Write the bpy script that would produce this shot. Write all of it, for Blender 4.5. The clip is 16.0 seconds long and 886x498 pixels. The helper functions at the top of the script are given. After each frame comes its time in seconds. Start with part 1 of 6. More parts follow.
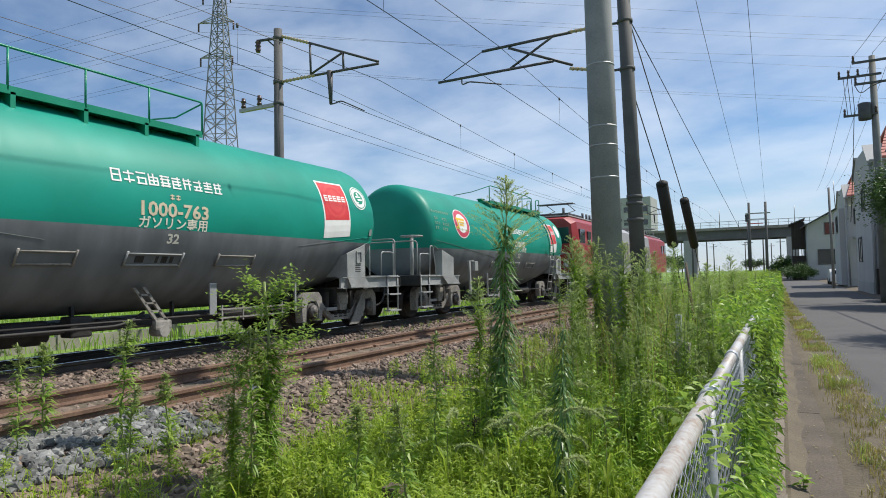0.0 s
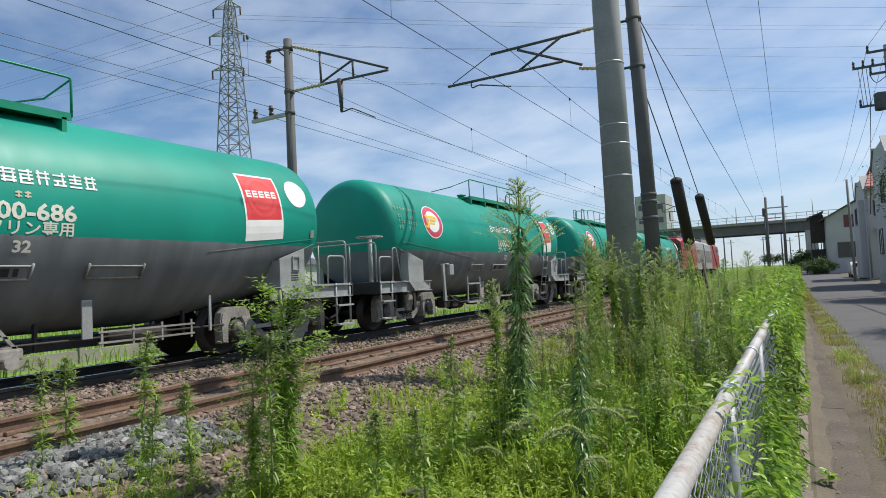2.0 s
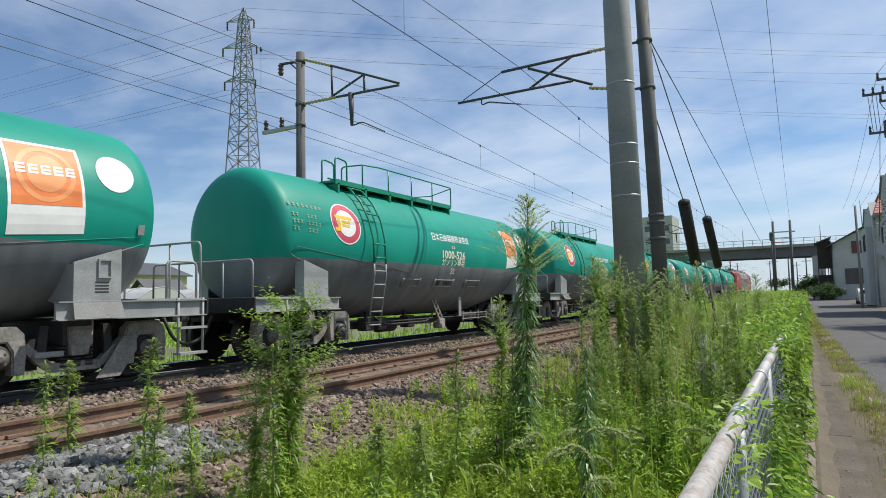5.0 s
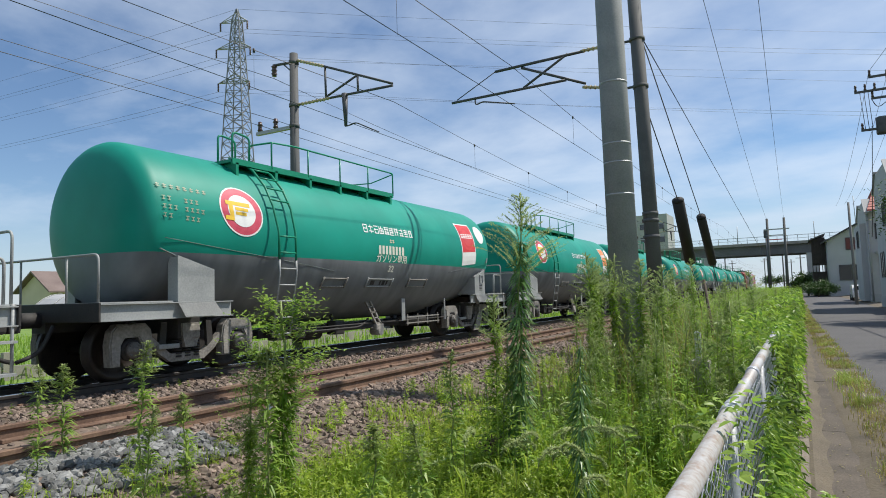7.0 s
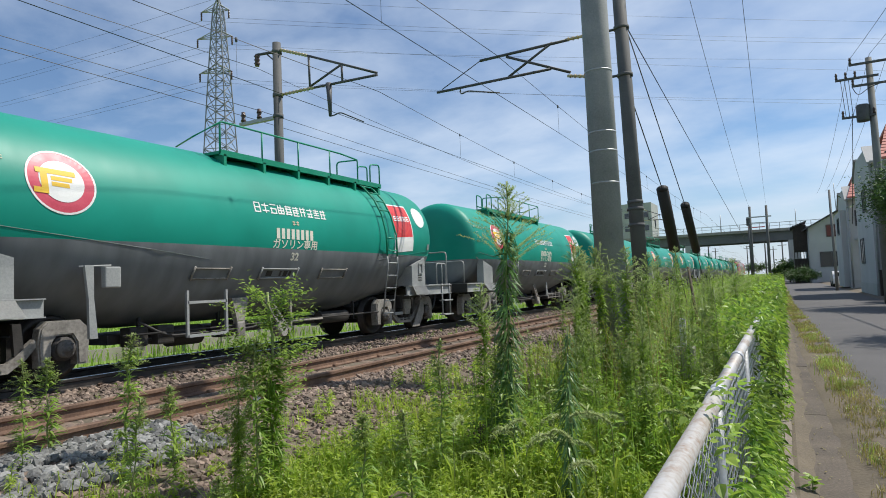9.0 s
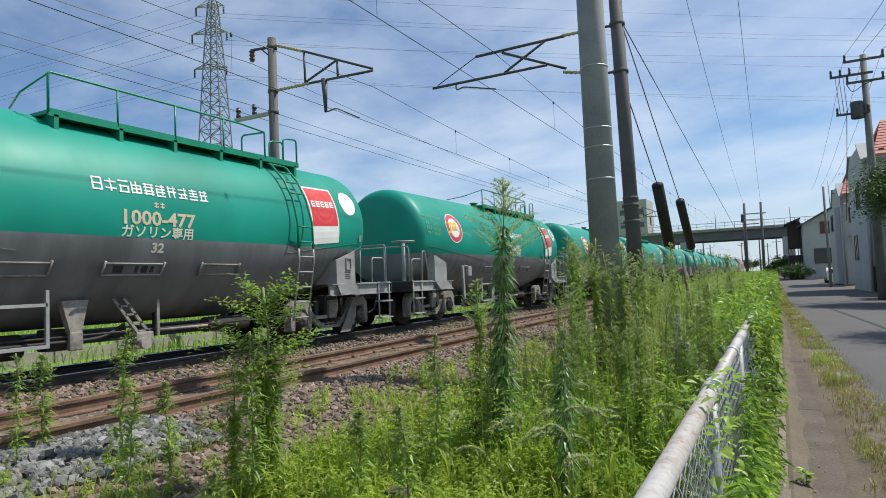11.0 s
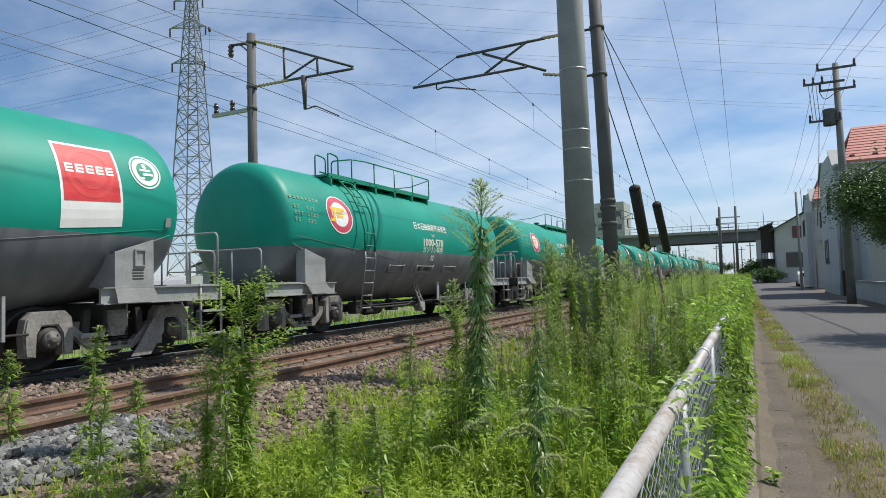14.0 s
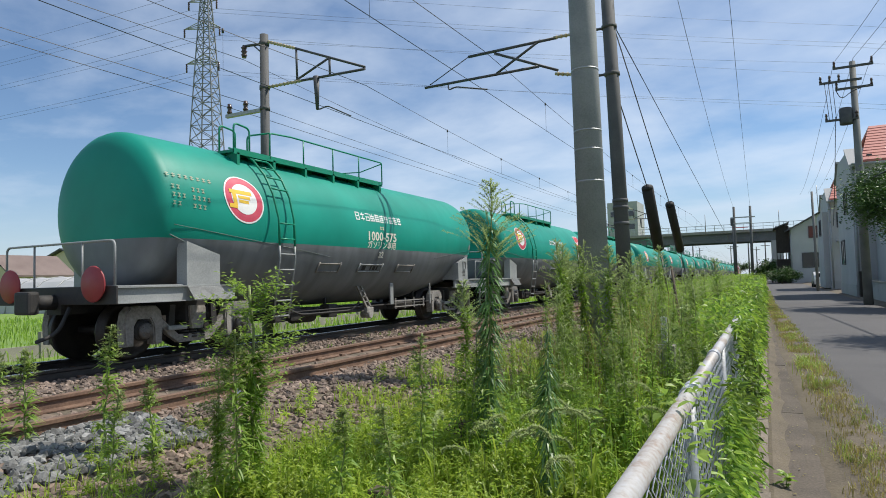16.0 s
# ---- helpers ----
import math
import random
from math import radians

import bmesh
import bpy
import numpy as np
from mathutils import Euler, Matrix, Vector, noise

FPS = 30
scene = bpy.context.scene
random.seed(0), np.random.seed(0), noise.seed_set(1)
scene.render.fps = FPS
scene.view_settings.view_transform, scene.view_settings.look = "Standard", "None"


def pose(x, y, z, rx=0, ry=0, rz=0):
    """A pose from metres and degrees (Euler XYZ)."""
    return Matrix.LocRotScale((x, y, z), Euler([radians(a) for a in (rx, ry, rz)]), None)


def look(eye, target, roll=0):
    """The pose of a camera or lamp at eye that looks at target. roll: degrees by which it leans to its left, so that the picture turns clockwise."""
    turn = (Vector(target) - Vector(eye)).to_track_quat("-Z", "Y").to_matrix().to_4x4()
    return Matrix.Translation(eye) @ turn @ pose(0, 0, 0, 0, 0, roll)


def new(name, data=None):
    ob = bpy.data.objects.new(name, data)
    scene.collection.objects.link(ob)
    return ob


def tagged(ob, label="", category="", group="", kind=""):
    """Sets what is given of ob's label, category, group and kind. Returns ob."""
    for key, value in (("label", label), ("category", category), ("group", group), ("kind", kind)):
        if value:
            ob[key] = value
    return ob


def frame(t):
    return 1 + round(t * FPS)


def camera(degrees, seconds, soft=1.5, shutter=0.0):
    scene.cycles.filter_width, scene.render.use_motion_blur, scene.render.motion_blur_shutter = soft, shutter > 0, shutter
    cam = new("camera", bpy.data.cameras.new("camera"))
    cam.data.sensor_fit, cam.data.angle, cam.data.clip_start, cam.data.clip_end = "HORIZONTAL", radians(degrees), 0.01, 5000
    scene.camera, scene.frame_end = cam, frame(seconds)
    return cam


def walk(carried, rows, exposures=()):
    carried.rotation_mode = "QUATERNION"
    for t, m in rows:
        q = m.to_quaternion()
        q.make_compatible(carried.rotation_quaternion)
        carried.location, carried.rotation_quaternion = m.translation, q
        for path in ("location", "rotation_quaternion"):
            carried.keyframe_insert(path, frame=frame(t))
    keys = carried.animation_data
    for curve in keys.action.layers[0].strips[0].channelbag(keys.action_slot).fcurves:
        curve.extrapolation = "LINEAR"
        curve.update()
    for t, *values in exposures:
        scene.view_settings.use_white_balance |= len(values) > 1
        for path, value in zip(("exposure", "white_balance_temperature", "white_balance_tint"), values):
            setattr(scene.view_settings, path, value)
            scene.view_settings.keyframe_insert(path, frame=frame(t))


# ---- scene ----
EYE = 1.55      # above the road; the road is z = 0, x points away from the railway, y along it
RAIL = 0.52     # top of the rails
cam = camera(69.4, 16.0, 0.95)
ROWS = [
    (0.0, -0.006, 0.003, 0.019, 27.80, 2.45, 1.18), (0.5, 0.002, 0.003, 0.017, 28.02, 3.44, 1.99), (1.0, 0.004, 0.004, 0.019, 28.35, 3.66, 2.50),
    (1.5, 0.003, 0.003, 0.016, 28.64, 3.10, 2.58), (2.0, 0.003, 0.003, 0.015, 29.19, 2.86, 2.75), (2.5, -0.006, 0.001, 0.012, 29.81, 2.79, 2.91),
    (3.0, -0.009, 0.001, 0.013, 29.32, 3.03, 2.15), (3.5, -0.010, 0.000, 0.006, 28.97, 3.06, 1.69), (4.0, -0.022, -0.002, 0.003, 29.31, 2.08, 1.45),
    (4.5, -0.024, -0.003, 0.006, 29.84, 3.26, 1.80), (5.0, -0.018, -0.001, 0.007, 29.57, 4.27, 1.20), (7.5, -0.001, 0.001, 0.007, 28.83, 4.23, 2.15),
    (8.0, -0.004, 0.000, 0.007, 28.35, 3.94, 2.65), (10.5, -0.014, -0.002, -0.015, 27.61, 2.96, 1.62), (11.0, -0.014, -0.002, -0.011, 27.59, 3.02, 2.27),
    (11.5, -0.008, -0.002, -0.015, 26.63, 3.82, 1.26), (12.0, -0.004, -0.002, -0.014, 26.07, 3.63, 1.30), (12.5, 0.005, -0.001, -0.015, 25.71, 3.63, 1.22),
    (13.0, 0.007, -0.002, -0.016, 25.26, 3.22, 1.13), (13.5, 0.009, -0.001, -0.020, 25.54, 3.33, 1.24), (14.0, 0.000, -0.002, -0.011, 25.67, 2.93, 1.69),
    (14.5, 0.001, -0.001, -0.008, 27.30, 3.58, 2.60), (15.0, 0.012, 0.000, -0.002, 27.60, 3.05, 3.10), (15.5, 0.016, 0.001, -0.005, 27.52, 2.73, 1.97),
    (16.0, 0.019, 0.000, -0.003, 26.76, 2.92, 1.54),
]
walk(cam, [(t, pose(x, y, EYE + z, 90 + pitch, roll, yaw)) for t, x, y, z, yaw, pitch, roll in ROWS])

# ---- sky and sun ----
SUN_EL, SUN_AZ = 57.0, 41.0     # azimuth counted from +x towards +y
scene.view_settings.exposure = 0.17
world = bpy.data.worlds.new("sky")
scene.world = world
world.use_nodes = True
wn, wl = world.node_tree.nodes, world.node_tree.links
sky = wn.new("ShaderNodeTexSky")
sky.sky_type, sky.sun_disc = "NISHITA", False
sky.sun_elevation, sky.sun_rotation = radians(SUN_EL), radians(90 - SUN_AZ)
sky.air_density, sky.dust_density, sky.ozone_density = 1.0, 0.1, 5.0
wtc, wsep = wn.new("ShaderNodeTexCoord"), wn.new("ShaderNodeSeparateXYZ")
wl.new(wtc.outputs["Generated"], wsep.inputs[0])
# thin cloud sheets: the direction is laid onto a flat layer overhead
wz = wn.new("ShaderNodeMath")
wz.operation, wz.inputs[1].default_value = "ADD", 0.16
wl.new(wsep.outputs["Z"], wz.inputs[0])
wdiv = wn.new("ShaderNodeVectorMath")
wdiv.operation = "DIVIDE"
wcomb = wn.new("ShaderNodeCombineXYZ")
for k in ("X", "Y", "Z"):
    wl.new(wz.outputs[0], wcomb.inputs[k])
wl.new(wtc.outputs["Generated"], wdiv.inputs[0])
wl.new(wcomb.outputs[0], wdiv.inputs[1])
wmap = wn.new("ShaderNodeMapping")
wmap.inputs["Scale"].default_value = (1.0, 1.15, 0.0)
wmap.inputs["Rotation"].default_value = (0, 0, 0.5)
wmap.inputs["Location"].default_value = (0.4, 2.6, 0)
wl.new(wdiv.outputs[0], wmap.inputs["Vector"])
wcloud = wn.new("ShaderNodeTexNoise")
wcloud.inputs["Scale"].default_value, wcloud.inputs["Detail"].default_value = 1.35, 9
wcloud.inputs["Roughness"].default_value, wcloud.inputs["Distortion"].default_value = 0.55, 0.12
wl.new(wmap.outputs[0], wcloud.inputs["Vector"])
wramp = wn.new("ShaderNodeValToRGB")
wramp.color_ramp.elements[0].position, wramp.color_ramp.elements[1].position = 0.43, 0.84
wramp.color_ramp.elements[0].color, wramp.color_ramp.elements[1].color = (0, 0, 0, 1), (0.75, 0.75, 0.75, 1)
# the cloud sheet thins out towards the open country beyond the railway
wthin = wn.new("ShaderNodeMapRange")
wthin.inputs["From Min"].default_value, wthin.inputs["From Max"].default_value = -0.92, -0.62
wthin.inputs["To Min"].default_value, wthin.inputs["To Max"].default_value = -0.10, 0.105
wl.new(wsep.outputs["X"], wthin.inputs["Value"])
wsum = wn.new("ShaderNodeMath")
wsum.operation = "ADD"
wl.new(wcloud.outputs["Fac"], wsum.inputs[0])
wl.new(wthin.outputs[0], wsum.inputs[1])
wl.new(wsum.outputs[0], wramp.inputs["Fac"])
wmix = wn.new("ShaderNodeMix")
wmix.data_type = "RGBA"
wl.new(wramp.outputs["Color"], wmix.inputs["Factor"])
wl.new(sky.outputs[0], wmix.inputs["A"])
wmix.inputs["B"].default_value = (6.7, 7.5, 8.6, 1)
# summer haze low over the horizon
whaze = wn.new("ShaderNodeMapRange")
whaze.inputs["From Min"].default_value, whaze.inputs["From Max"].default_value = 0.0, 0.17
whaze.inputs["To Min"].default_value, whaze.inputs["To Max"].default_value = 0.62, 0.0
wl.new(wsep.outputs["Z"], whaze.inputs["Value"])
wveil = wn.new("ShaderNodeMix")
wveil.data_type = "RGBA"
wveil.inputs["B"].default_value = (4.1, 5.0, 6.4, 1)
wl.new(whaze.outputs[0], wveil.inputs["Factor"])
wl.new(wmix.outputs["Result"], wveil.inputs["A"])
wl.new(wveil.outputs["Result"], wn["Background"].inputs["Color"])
wn["Background"].inputs["Strength"].default_value = 0.106
lamp = bpy.data.lights.new("sun", "SUN")
lamp.energy, lamp.angle, lamp.color = 4.6, radians(0.8), (1.0, 0.95, 0.87)
sun = new("sun", lamp)
sun.matrix_world = look((0, 0, 0), (-math.cos(radians(SUN_EL)) * math.cos(radians(SUN_AZ)), -math.cos(radians(SUN_EL)) * math.sin(radians(SUN_AZ)), -math.sin(radians(SUN_EL))))
# ---- materials ----
def material(name, rough=0.6, metal=0.0):
    m = bpy.data.materials.new(name)
    m.use_nodes = True
    b = m.node_tree.nodes["Principled BSDF"]
    b.inputs["Roughness"].default_value, b.inputs["Metallic"].default_value = rough, metal
    return m, m.node_tree, b


def surface(name, a, b_, scale=4.0, rough=0.6, metal=0.0, fine=60.0, bump=0.15, third=None, obj_var=0.0, island=0.0, rough_var=0.15):
    """Two colours mixed by a coarse and a fine noise, with a fine relief."""
    m, nt, b = material(name, rough, metal)
    N, L = nt.nodes, nt.links
    tc = N.new("ShaderNodeTexCoord")
    n1, n2 = N.new("ShaderNodeTexNoise"), N.new("ShaderNodeTexNoise")
    n1.inputs["Scale"].default_value, n1.inputs["Detail"].default_value = scale, 6
    n2.inputs["Scale"].default_value, n2.inputs["Detail"].default_value = fine, 3
    L.new(tc.outputs["Object"], n1.inputs["Vector"])
    L.new(tc.outputs["Object"], n2.inputs["Vector"])
    mix0 = N.new("ShaderNodeMath")
    mix0.operation = "MULTIPLY_ADD"
    mix0.inputs[1].default_value = 0.4
    L.new(n2.outputs["Fac"], mix0.inputs[0])
    sc = N.new("ShaderNodeMath")
    sc.operation = "MULTIPLY"
    sc.inputs[1].default_value = 0.6
    L.new(n1.outputs["Fac"], sc.inputs[0])
    L.new(sc.outputs[0], mix0.inputs[2])
    ramp = N.new("ShaderNodeValToRGB")
    ramp.color_ramp.elements[0].position, ramp.color_ramp.elements[1].position = 0.32, 0.68
    ramp.color_ramp.elements[0].color, ramp.color_ramp.elements[1].color = (*a, 1), (*b_, 1)
    if third:
        e = ramp.color_ramp.elements.new(0.5)
        e.color = (*third, 1)
    L.new(mix0.outputs[0], ramp.inputs["Fac"])
    col = ramp.outputs["Color"]
    if obj_var or island:
        hsv = N.new("ShaderNodeHueSaturation")
        if obj_var:
            src = N.new("ShaderNodeObjectInfo").outputs["Random"]
        else:
            src = N.new("ShaderNodeNewGeometry").outputs["Random Per Island"]
        mr = N.new("ShaderNodeMapRange")
        v = obj_var or island
        mr.inputs["To Min"].default_value, mr.inputs["To Max"].default_value = 1 - v, 1 + v
        L.new(src, mr.inputs["Value"])
        L.new(mr.outputs[0], hsv.inputs["Value"])
        L.new(col, hsv.inputs["Color"])
        col = hsv.outputs["Color"]
    L.new(col, b.inputs["Base Color"])
    rr = N.new("ShaderNodeMapRange")
    rr.inputs["To Min"].default_value, rr.inputs["To Max"].default_value = max(0.02, rough - rough_var), min(1, rough + rough_var)
    L.new(n1.outputs["Fac"], rr.inputs["Value"])
    L.new(rr.outputs[0], b.inputs["Roughness"])
    if bump:
        bp = N.new("ShaderNodeBump")
        bp.inputs["Strength"].default_value, bp.inputs["Distance"].default_value = bump, 0.01
        L.new(n2.outputs["Fac"], bp.inputs["Height"])
        L.new(bp.outputs["Normal"], b.inputs["Normal"])
    return m


def leaf_material(name, a, b_, var=0.35, through_light=0.52):
    m, nt, b = material(name, 0.42)
    N, L = nt.nodes, nt.links
    geo = N.new("ShaderNodeNewGeometry")
    ramp = N.new("ShaderNodeValToRGB")
    ramp.color_ramp.elements[0].color, ramp.color_ramp.elements[1].color = (*a, 1), (*b_, 1)
    L.new(geo.outputs["Random Per Island"], ramp.inputs["Fac"])
    tc, nz = N.new("ShaderNodeTexCoord"), N.new("ShaderNodeTexNoise")
    nz.inputs["Scale"].default_value = 1.3
    L.new(tc.outputs["Object"], nz.inputs["Vector"])
    mr = N.new("ShaderNodeMapRange")
    mr.inputs["From Min"].default_value, mr.inputs["From Max"].default_value = 0.3, 0.7
    mr.inputs["To Min"].default_value, mr.inputs["To Max"].default_value = 1 - var, 1 + var
    L.new(nz.outputs["Fac"], mr.inputs["Value"])
    hsv = N.new("ShaderNodeHueSaturation")
    L.new(mr.outputs[0], hsv.inputs["Value"])
    L.new(ramp.outputs["Color"], hsv.inputs["Color"])
    L.new(hsv.outputs["Color"], b.inputs["Base Color"])
    tr = N.new("ShaderNodeBsdfTranslucent")
    L.new(hsv.outputs["Color"], tr.inputs["Color"])
    mx = N.new("ShaderNodeMixShader")
    mx.inputs[0].default_value = through_light
    L.new(b.outputs[0], mx.inputs[1])
    L.new(tr.outputs[0], mx.inputs[2])
    L.new(mx.outputs[0], N["Material Output"].inputs["Surface"])
    return m


def tank_paint():
    """Green gloss enamel above the waterline, weathered grey below, with streaks running down."""
    m, nt, b = material("tank_paint", 0.3)
    b.inputs["Specular IOR Level"].default_value = 0.32
    N, L = nt.nodes, nt.links
    tc, sep = N.new("ShaderNodeTexCoord"), N.new("ShaderNodeSeparateXYZ")
    L.new(tc.outputs["Object"], sep.inputs[0])
    line = N.new("ShaderNodeMath")
    line.operation, line.inputs[1].default_value = "GREATER_THAN", 1.79
    L.new(sep.outputs["Z"], line.inputs[0])
    stretch = N.new("ShaderNodeMapping")
    stretch.inputs["Scale"].default_value = (1, 2.2, 0.6)
    L.new(tc.outputs["Object"], stretch.inputs["Vector"])
    info = N.new("ShaderNodeObjectInfo")
    n1, n2 = N.new("ShaderNodeTexNoise"), N.new("ShaderNodeTexNoise")
    n1.noise_dimensions = n2.noise_dimensions = "4D"
    wv = N.new("ShaderNodeMath")
    wv.operation, wv.inputs[1].default_value = "MULTIPLY", 40
    L.new(info.outputs["Random"], wv.inputs[0])
    for n, s, v in ((n1, 1.6, stretch.outputs[0]), (n2, 0.8, tc.outputs["Object"])):
        n.inputs["Scale"].default_value, n.inputs["Detail"].default_value = s, 7
        L.new(v, n.inputs["Vector"])
        L.new(wv.outputs[0], n.inputs["W"])
    g, k = N.new("ShaderNodeValToRGB"), N.new("ShaderNodeValToRGB")
    for r, c0, c1 in ((g, (0.0, 0.215, 0.155), (0.003, 0.275, 0.20)), (k, (0.125, 0.136, 0.145), (0.195, 0.209, 0.22))):
        r.color_ramp.elements[0].position, r.color_ramp.elements[1].position = 0.35, 0.65
        r.color_ramp.elements[0].color, r.color_ramp.elements[1].color = (*c0, 1), (*c1, 1)
    L.new(n2.outputs["Fac"], g.inputs["Fac"])
    L.new(n1.outputs["Fac"], k.inputs["Fac"])
    mx = N.new("ShaderNodeMix")
    mx.data_type = "RGBA"
    L.new(line.outputs[0], mx.inputs["Factor"])
    L.new(k.outputs["Color"], mx.inputs["A"])
    L.new(g.outputs["Color"], mx.inputs["B"])
    L.new(mx.outputs["Result"], b.inputs["Base Color"])
    rr = N.new("ShaderNodeMapRange")
    rr.inputs["To Min"].default_value, rr.inputs["To Max"].default_value = 0.38, 0.58
    L.new(n1.outputs["Fac"], rr.inputs["Value"])
    L.new(rr.outputs[0], b.inputs["Roughness"])
    bp = N.new("ShaderNodeBump")
    bp.inputs["Strength"].default_value, bp.inputs["Distance"].default_value = 0.05, 0.01
    L.new(n2.outputs["Fac"], bp.inputs["Height"])
    L.new(bp.outputs["Normal"], b.inputs["Normal"])
    return m


def window_glass(name, tint=(0.02, 0.025, 0.03)):
    m, nt, b = material(name, 0.06)
    b.inputs["Base Color"].default_value = (*tint, 1)
    b.inputs["Specular IOR Level"].default_value = 0.8
    return m


TANK = tank_paint()
GREEN = surface("green_enamel", (0.0, 0.19, 0.10), (0.002, 0.26, 0.15), 3, 0.4)
GREY = surface("pale_grey_paint", (0.225, 0.235, 0.23), (0.35, 0.36, 0.35), 2.5, 0.55, fine=40)
BOGIE = surface("bogie_grey", (0.12, 0.11, 0.095), (0.34, 0.32, 0.285), 3, 0.75, fine=24, third=(0.24, 0.225, 0.20))
COVER = surface("dark_cast_steel", (0.05, 0.046, 0.042), (0.16, 0.15, 0.135), 6, 0.6)
FADED = surface("faded_buff_lettering", (0.20, 0.30, 0.20), (0.36, 0.38, 0.26), 8, 0.5, bump=0.02)
SEAM = surface("weld_seam_grey", (0.12, 0.15, 0.14), (0.22, 0.25, 0.24), 6, 0.6)
# near-black for black fittings and print; also paints shade on end beams and underframe
BLACK_AND_SHADE = surface("sooty_steel", (0.012, 0.012, 0.012), (0.05, 0.045, 0.04), 6, 0.7)
STEEL = surface("bright_steel", (0.45, 0.46, 0.47), (0.6, 0.6, 0.6), 5, 0.3, 0.9)
# wheel steel with the shade below the vehicles darkened into its colour
SHADED_TYRE = surface("shaded_wheel_steel", (0.018, 0.016, 0.015), (0.06, 0.05, 0.042), 6, 0.5, 0.5)
WHITE = surface("white_paint", (0.70, 0.70, 0.67), (0.82, 0.82, 0.80), 5, 0.5, bump=0.02)
CREAM = surface("cream_lettering", (0.62, 0.60, 0.50), (0.74, 0.72, 0.62), 8, 0.5, bump=0.02)
TAN = surface("buff_lettering", (0.50, 0.42, 0.28), (0.62, 0.55, 0.40), 8, 0.5, bump=0.02)
RED = surface("red_paint", (0.55, 0.025, 0.03), (0.66, 0.05, 0.05), 5, 0.45, bump=0.02)
ROSE = surface("rose_ring_paint", (0.52, 0.05, 0.09), (0.62, 0.09, 0.13), 5, 0.45, bump=0.02)
ORANGE = surface("faded_orange_paint", (0.70, 0.16, 0.035), (0.78, 0.24, 0.06), 5, 0.5, bump=0.02)
PALE_RED = surface("light_red_paint", (0.60, 0.045, 0.04), (0.68, 0.07, 0.06), 5, 0.45, bump=0.02)
PALE_ORANGE = surface("light_orange_paint", (0.76, 0.27, 0.09), (0.82, 0.33, 0.12), 5, 0.5, bump=0.02)
YELLOW = surface("yellow_paint", (0.70, 0.42, 0.02), (0.80, 0.52, 0.04), 5, 0.5, bump=0.02)
LOCO_RED = surface("locomotive_red", (0.24, 0.02, 0.022), (0.34, 0.035, 0.036), 2, 0.4)
LOCO_GREY = surface("locomotive_grey", (0.26, 0.26, 0.26), (0.36, 0.36, 0.36), 2, 0.5)
GLASS = window_glass("dark_window_glass")
RUST = surface("rusty_rail", (0.085, 0.048, 0.032), (0.23, 0.145, 0.095), 5, 0.8, fine=45, third=(0.155, 0.092, 0.06))
DARK_RAIL = surface("oily_rail", (0.015, 0.013, 0.012), (0.05, 0.04, 0.035), 6, 0.5)
POLISHED = surface("polished_rail_head", (0.5, 0.5, 0.5), (0.68, 0.68, 0.7), 8, 0.22, 1.0)
SLEEPER = surface("weathered_sleeper", (0.12, 0.08, 0.055), (0.26, 0.2, 0.15), 4, 0.85)
ASPHALT = surface("worn_asphalt", (0.058, 0.055, 0.054), (0.108, 0.103, 0.101), 0.9, 0.85, fine=120, bump=0.4)
EDGING = surface("dirty_edging", (0.05, 0.04, 0.03), (0.16, 0.13, 0.10), 1.8, 0.9, fine=50, bump=0.4, third=(0.095, 0.077, 0.06))
CONCRETE = surface("old_concrete", (0.20, 0.19, 0.17), (0.36, 0.34, 0.30), 1.5, 0.85, fine=70, bump=0.3)
POLE = surface("pole_concrete", (0.12, 0.125, 0.12), (0.21, 0.21, 0.205), 2.2, 0.8, fine=50)
POLE_PALE = surface("pale_pole_concrete", (0.18, 0.19, 0.19), (0.30, 0.305, 0.30), 2.2, 0.8, fine=50)
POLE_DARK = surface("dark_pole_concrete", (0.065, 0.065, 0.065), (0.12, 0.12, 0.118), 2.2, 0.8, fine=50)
GALV = surface("galvanised_steel", (0.28, 0.29, 0.29), (0.42, 0.43, 0.43), 6, 0.5, 0.5)
GALV_WHITE = surface("zinc_rail", (0.43, 0.44, 0.46), (0.57, 0.58, 0.60), 4, 0.45, 0.3, third=(0.51, 0.52, 0.54))
DARK_METAL = surface("dark_bracket_steel", (0.05, 0.052, 0.055), (0.10, 0.10, 0.105), 6, 0.6, 0.3)
INSULATOR_Y = surface("yellowed_insulator", (0.36, 0.29, 0.15), (0.50, 0.43, 0.27), 8, 0.4)
PORCELAIN = surface("brown_porcelain", (0.05, 0.03, 0.025), (0.10, 0.06, 0.05), 8, 0.25)
PORCELAIN_W = surface("white_porcelain", (0.6, 0.6, 0.6), (0.75, 0.75, 0.75), 8, 0.25)
WIRE = surface("cable_black", (0.03, 0.03, 0.032), (0.06, 0.06, 0.06), 8, 0.6)
WEIGHT = surface("tarred_iron", (0.012, 0.011, 0.011), (0.035, 0.03, 0.028), 5, 0.75)
LEAF = leaf_material("goldenrod_leaf", (0.16, 0.29, 0.035), (0.36, 0.52, 0.07), 0.35, 0.58)
LEAF_DARK = leaf_material("dark_leaf", (0.075, 0.17, 0.045), (0.17, 0.31, 0.085), through_light=0.35)
CREEPER = leaf_material("creeper_leaf", (0.10, 0.21, 0.03), (0.33, 0.47, 0.06), 0.6, 0.45)
GRASS = leaf_material("grass_blade", (0.22, 0.34, 0.035), (0.46, 0.57, 0.08), 0.35, 0.58)
VINE = leaf_material("vine_leaf", (0.20, 0.34, 0.05), (0.38, 0.52, 0.10))
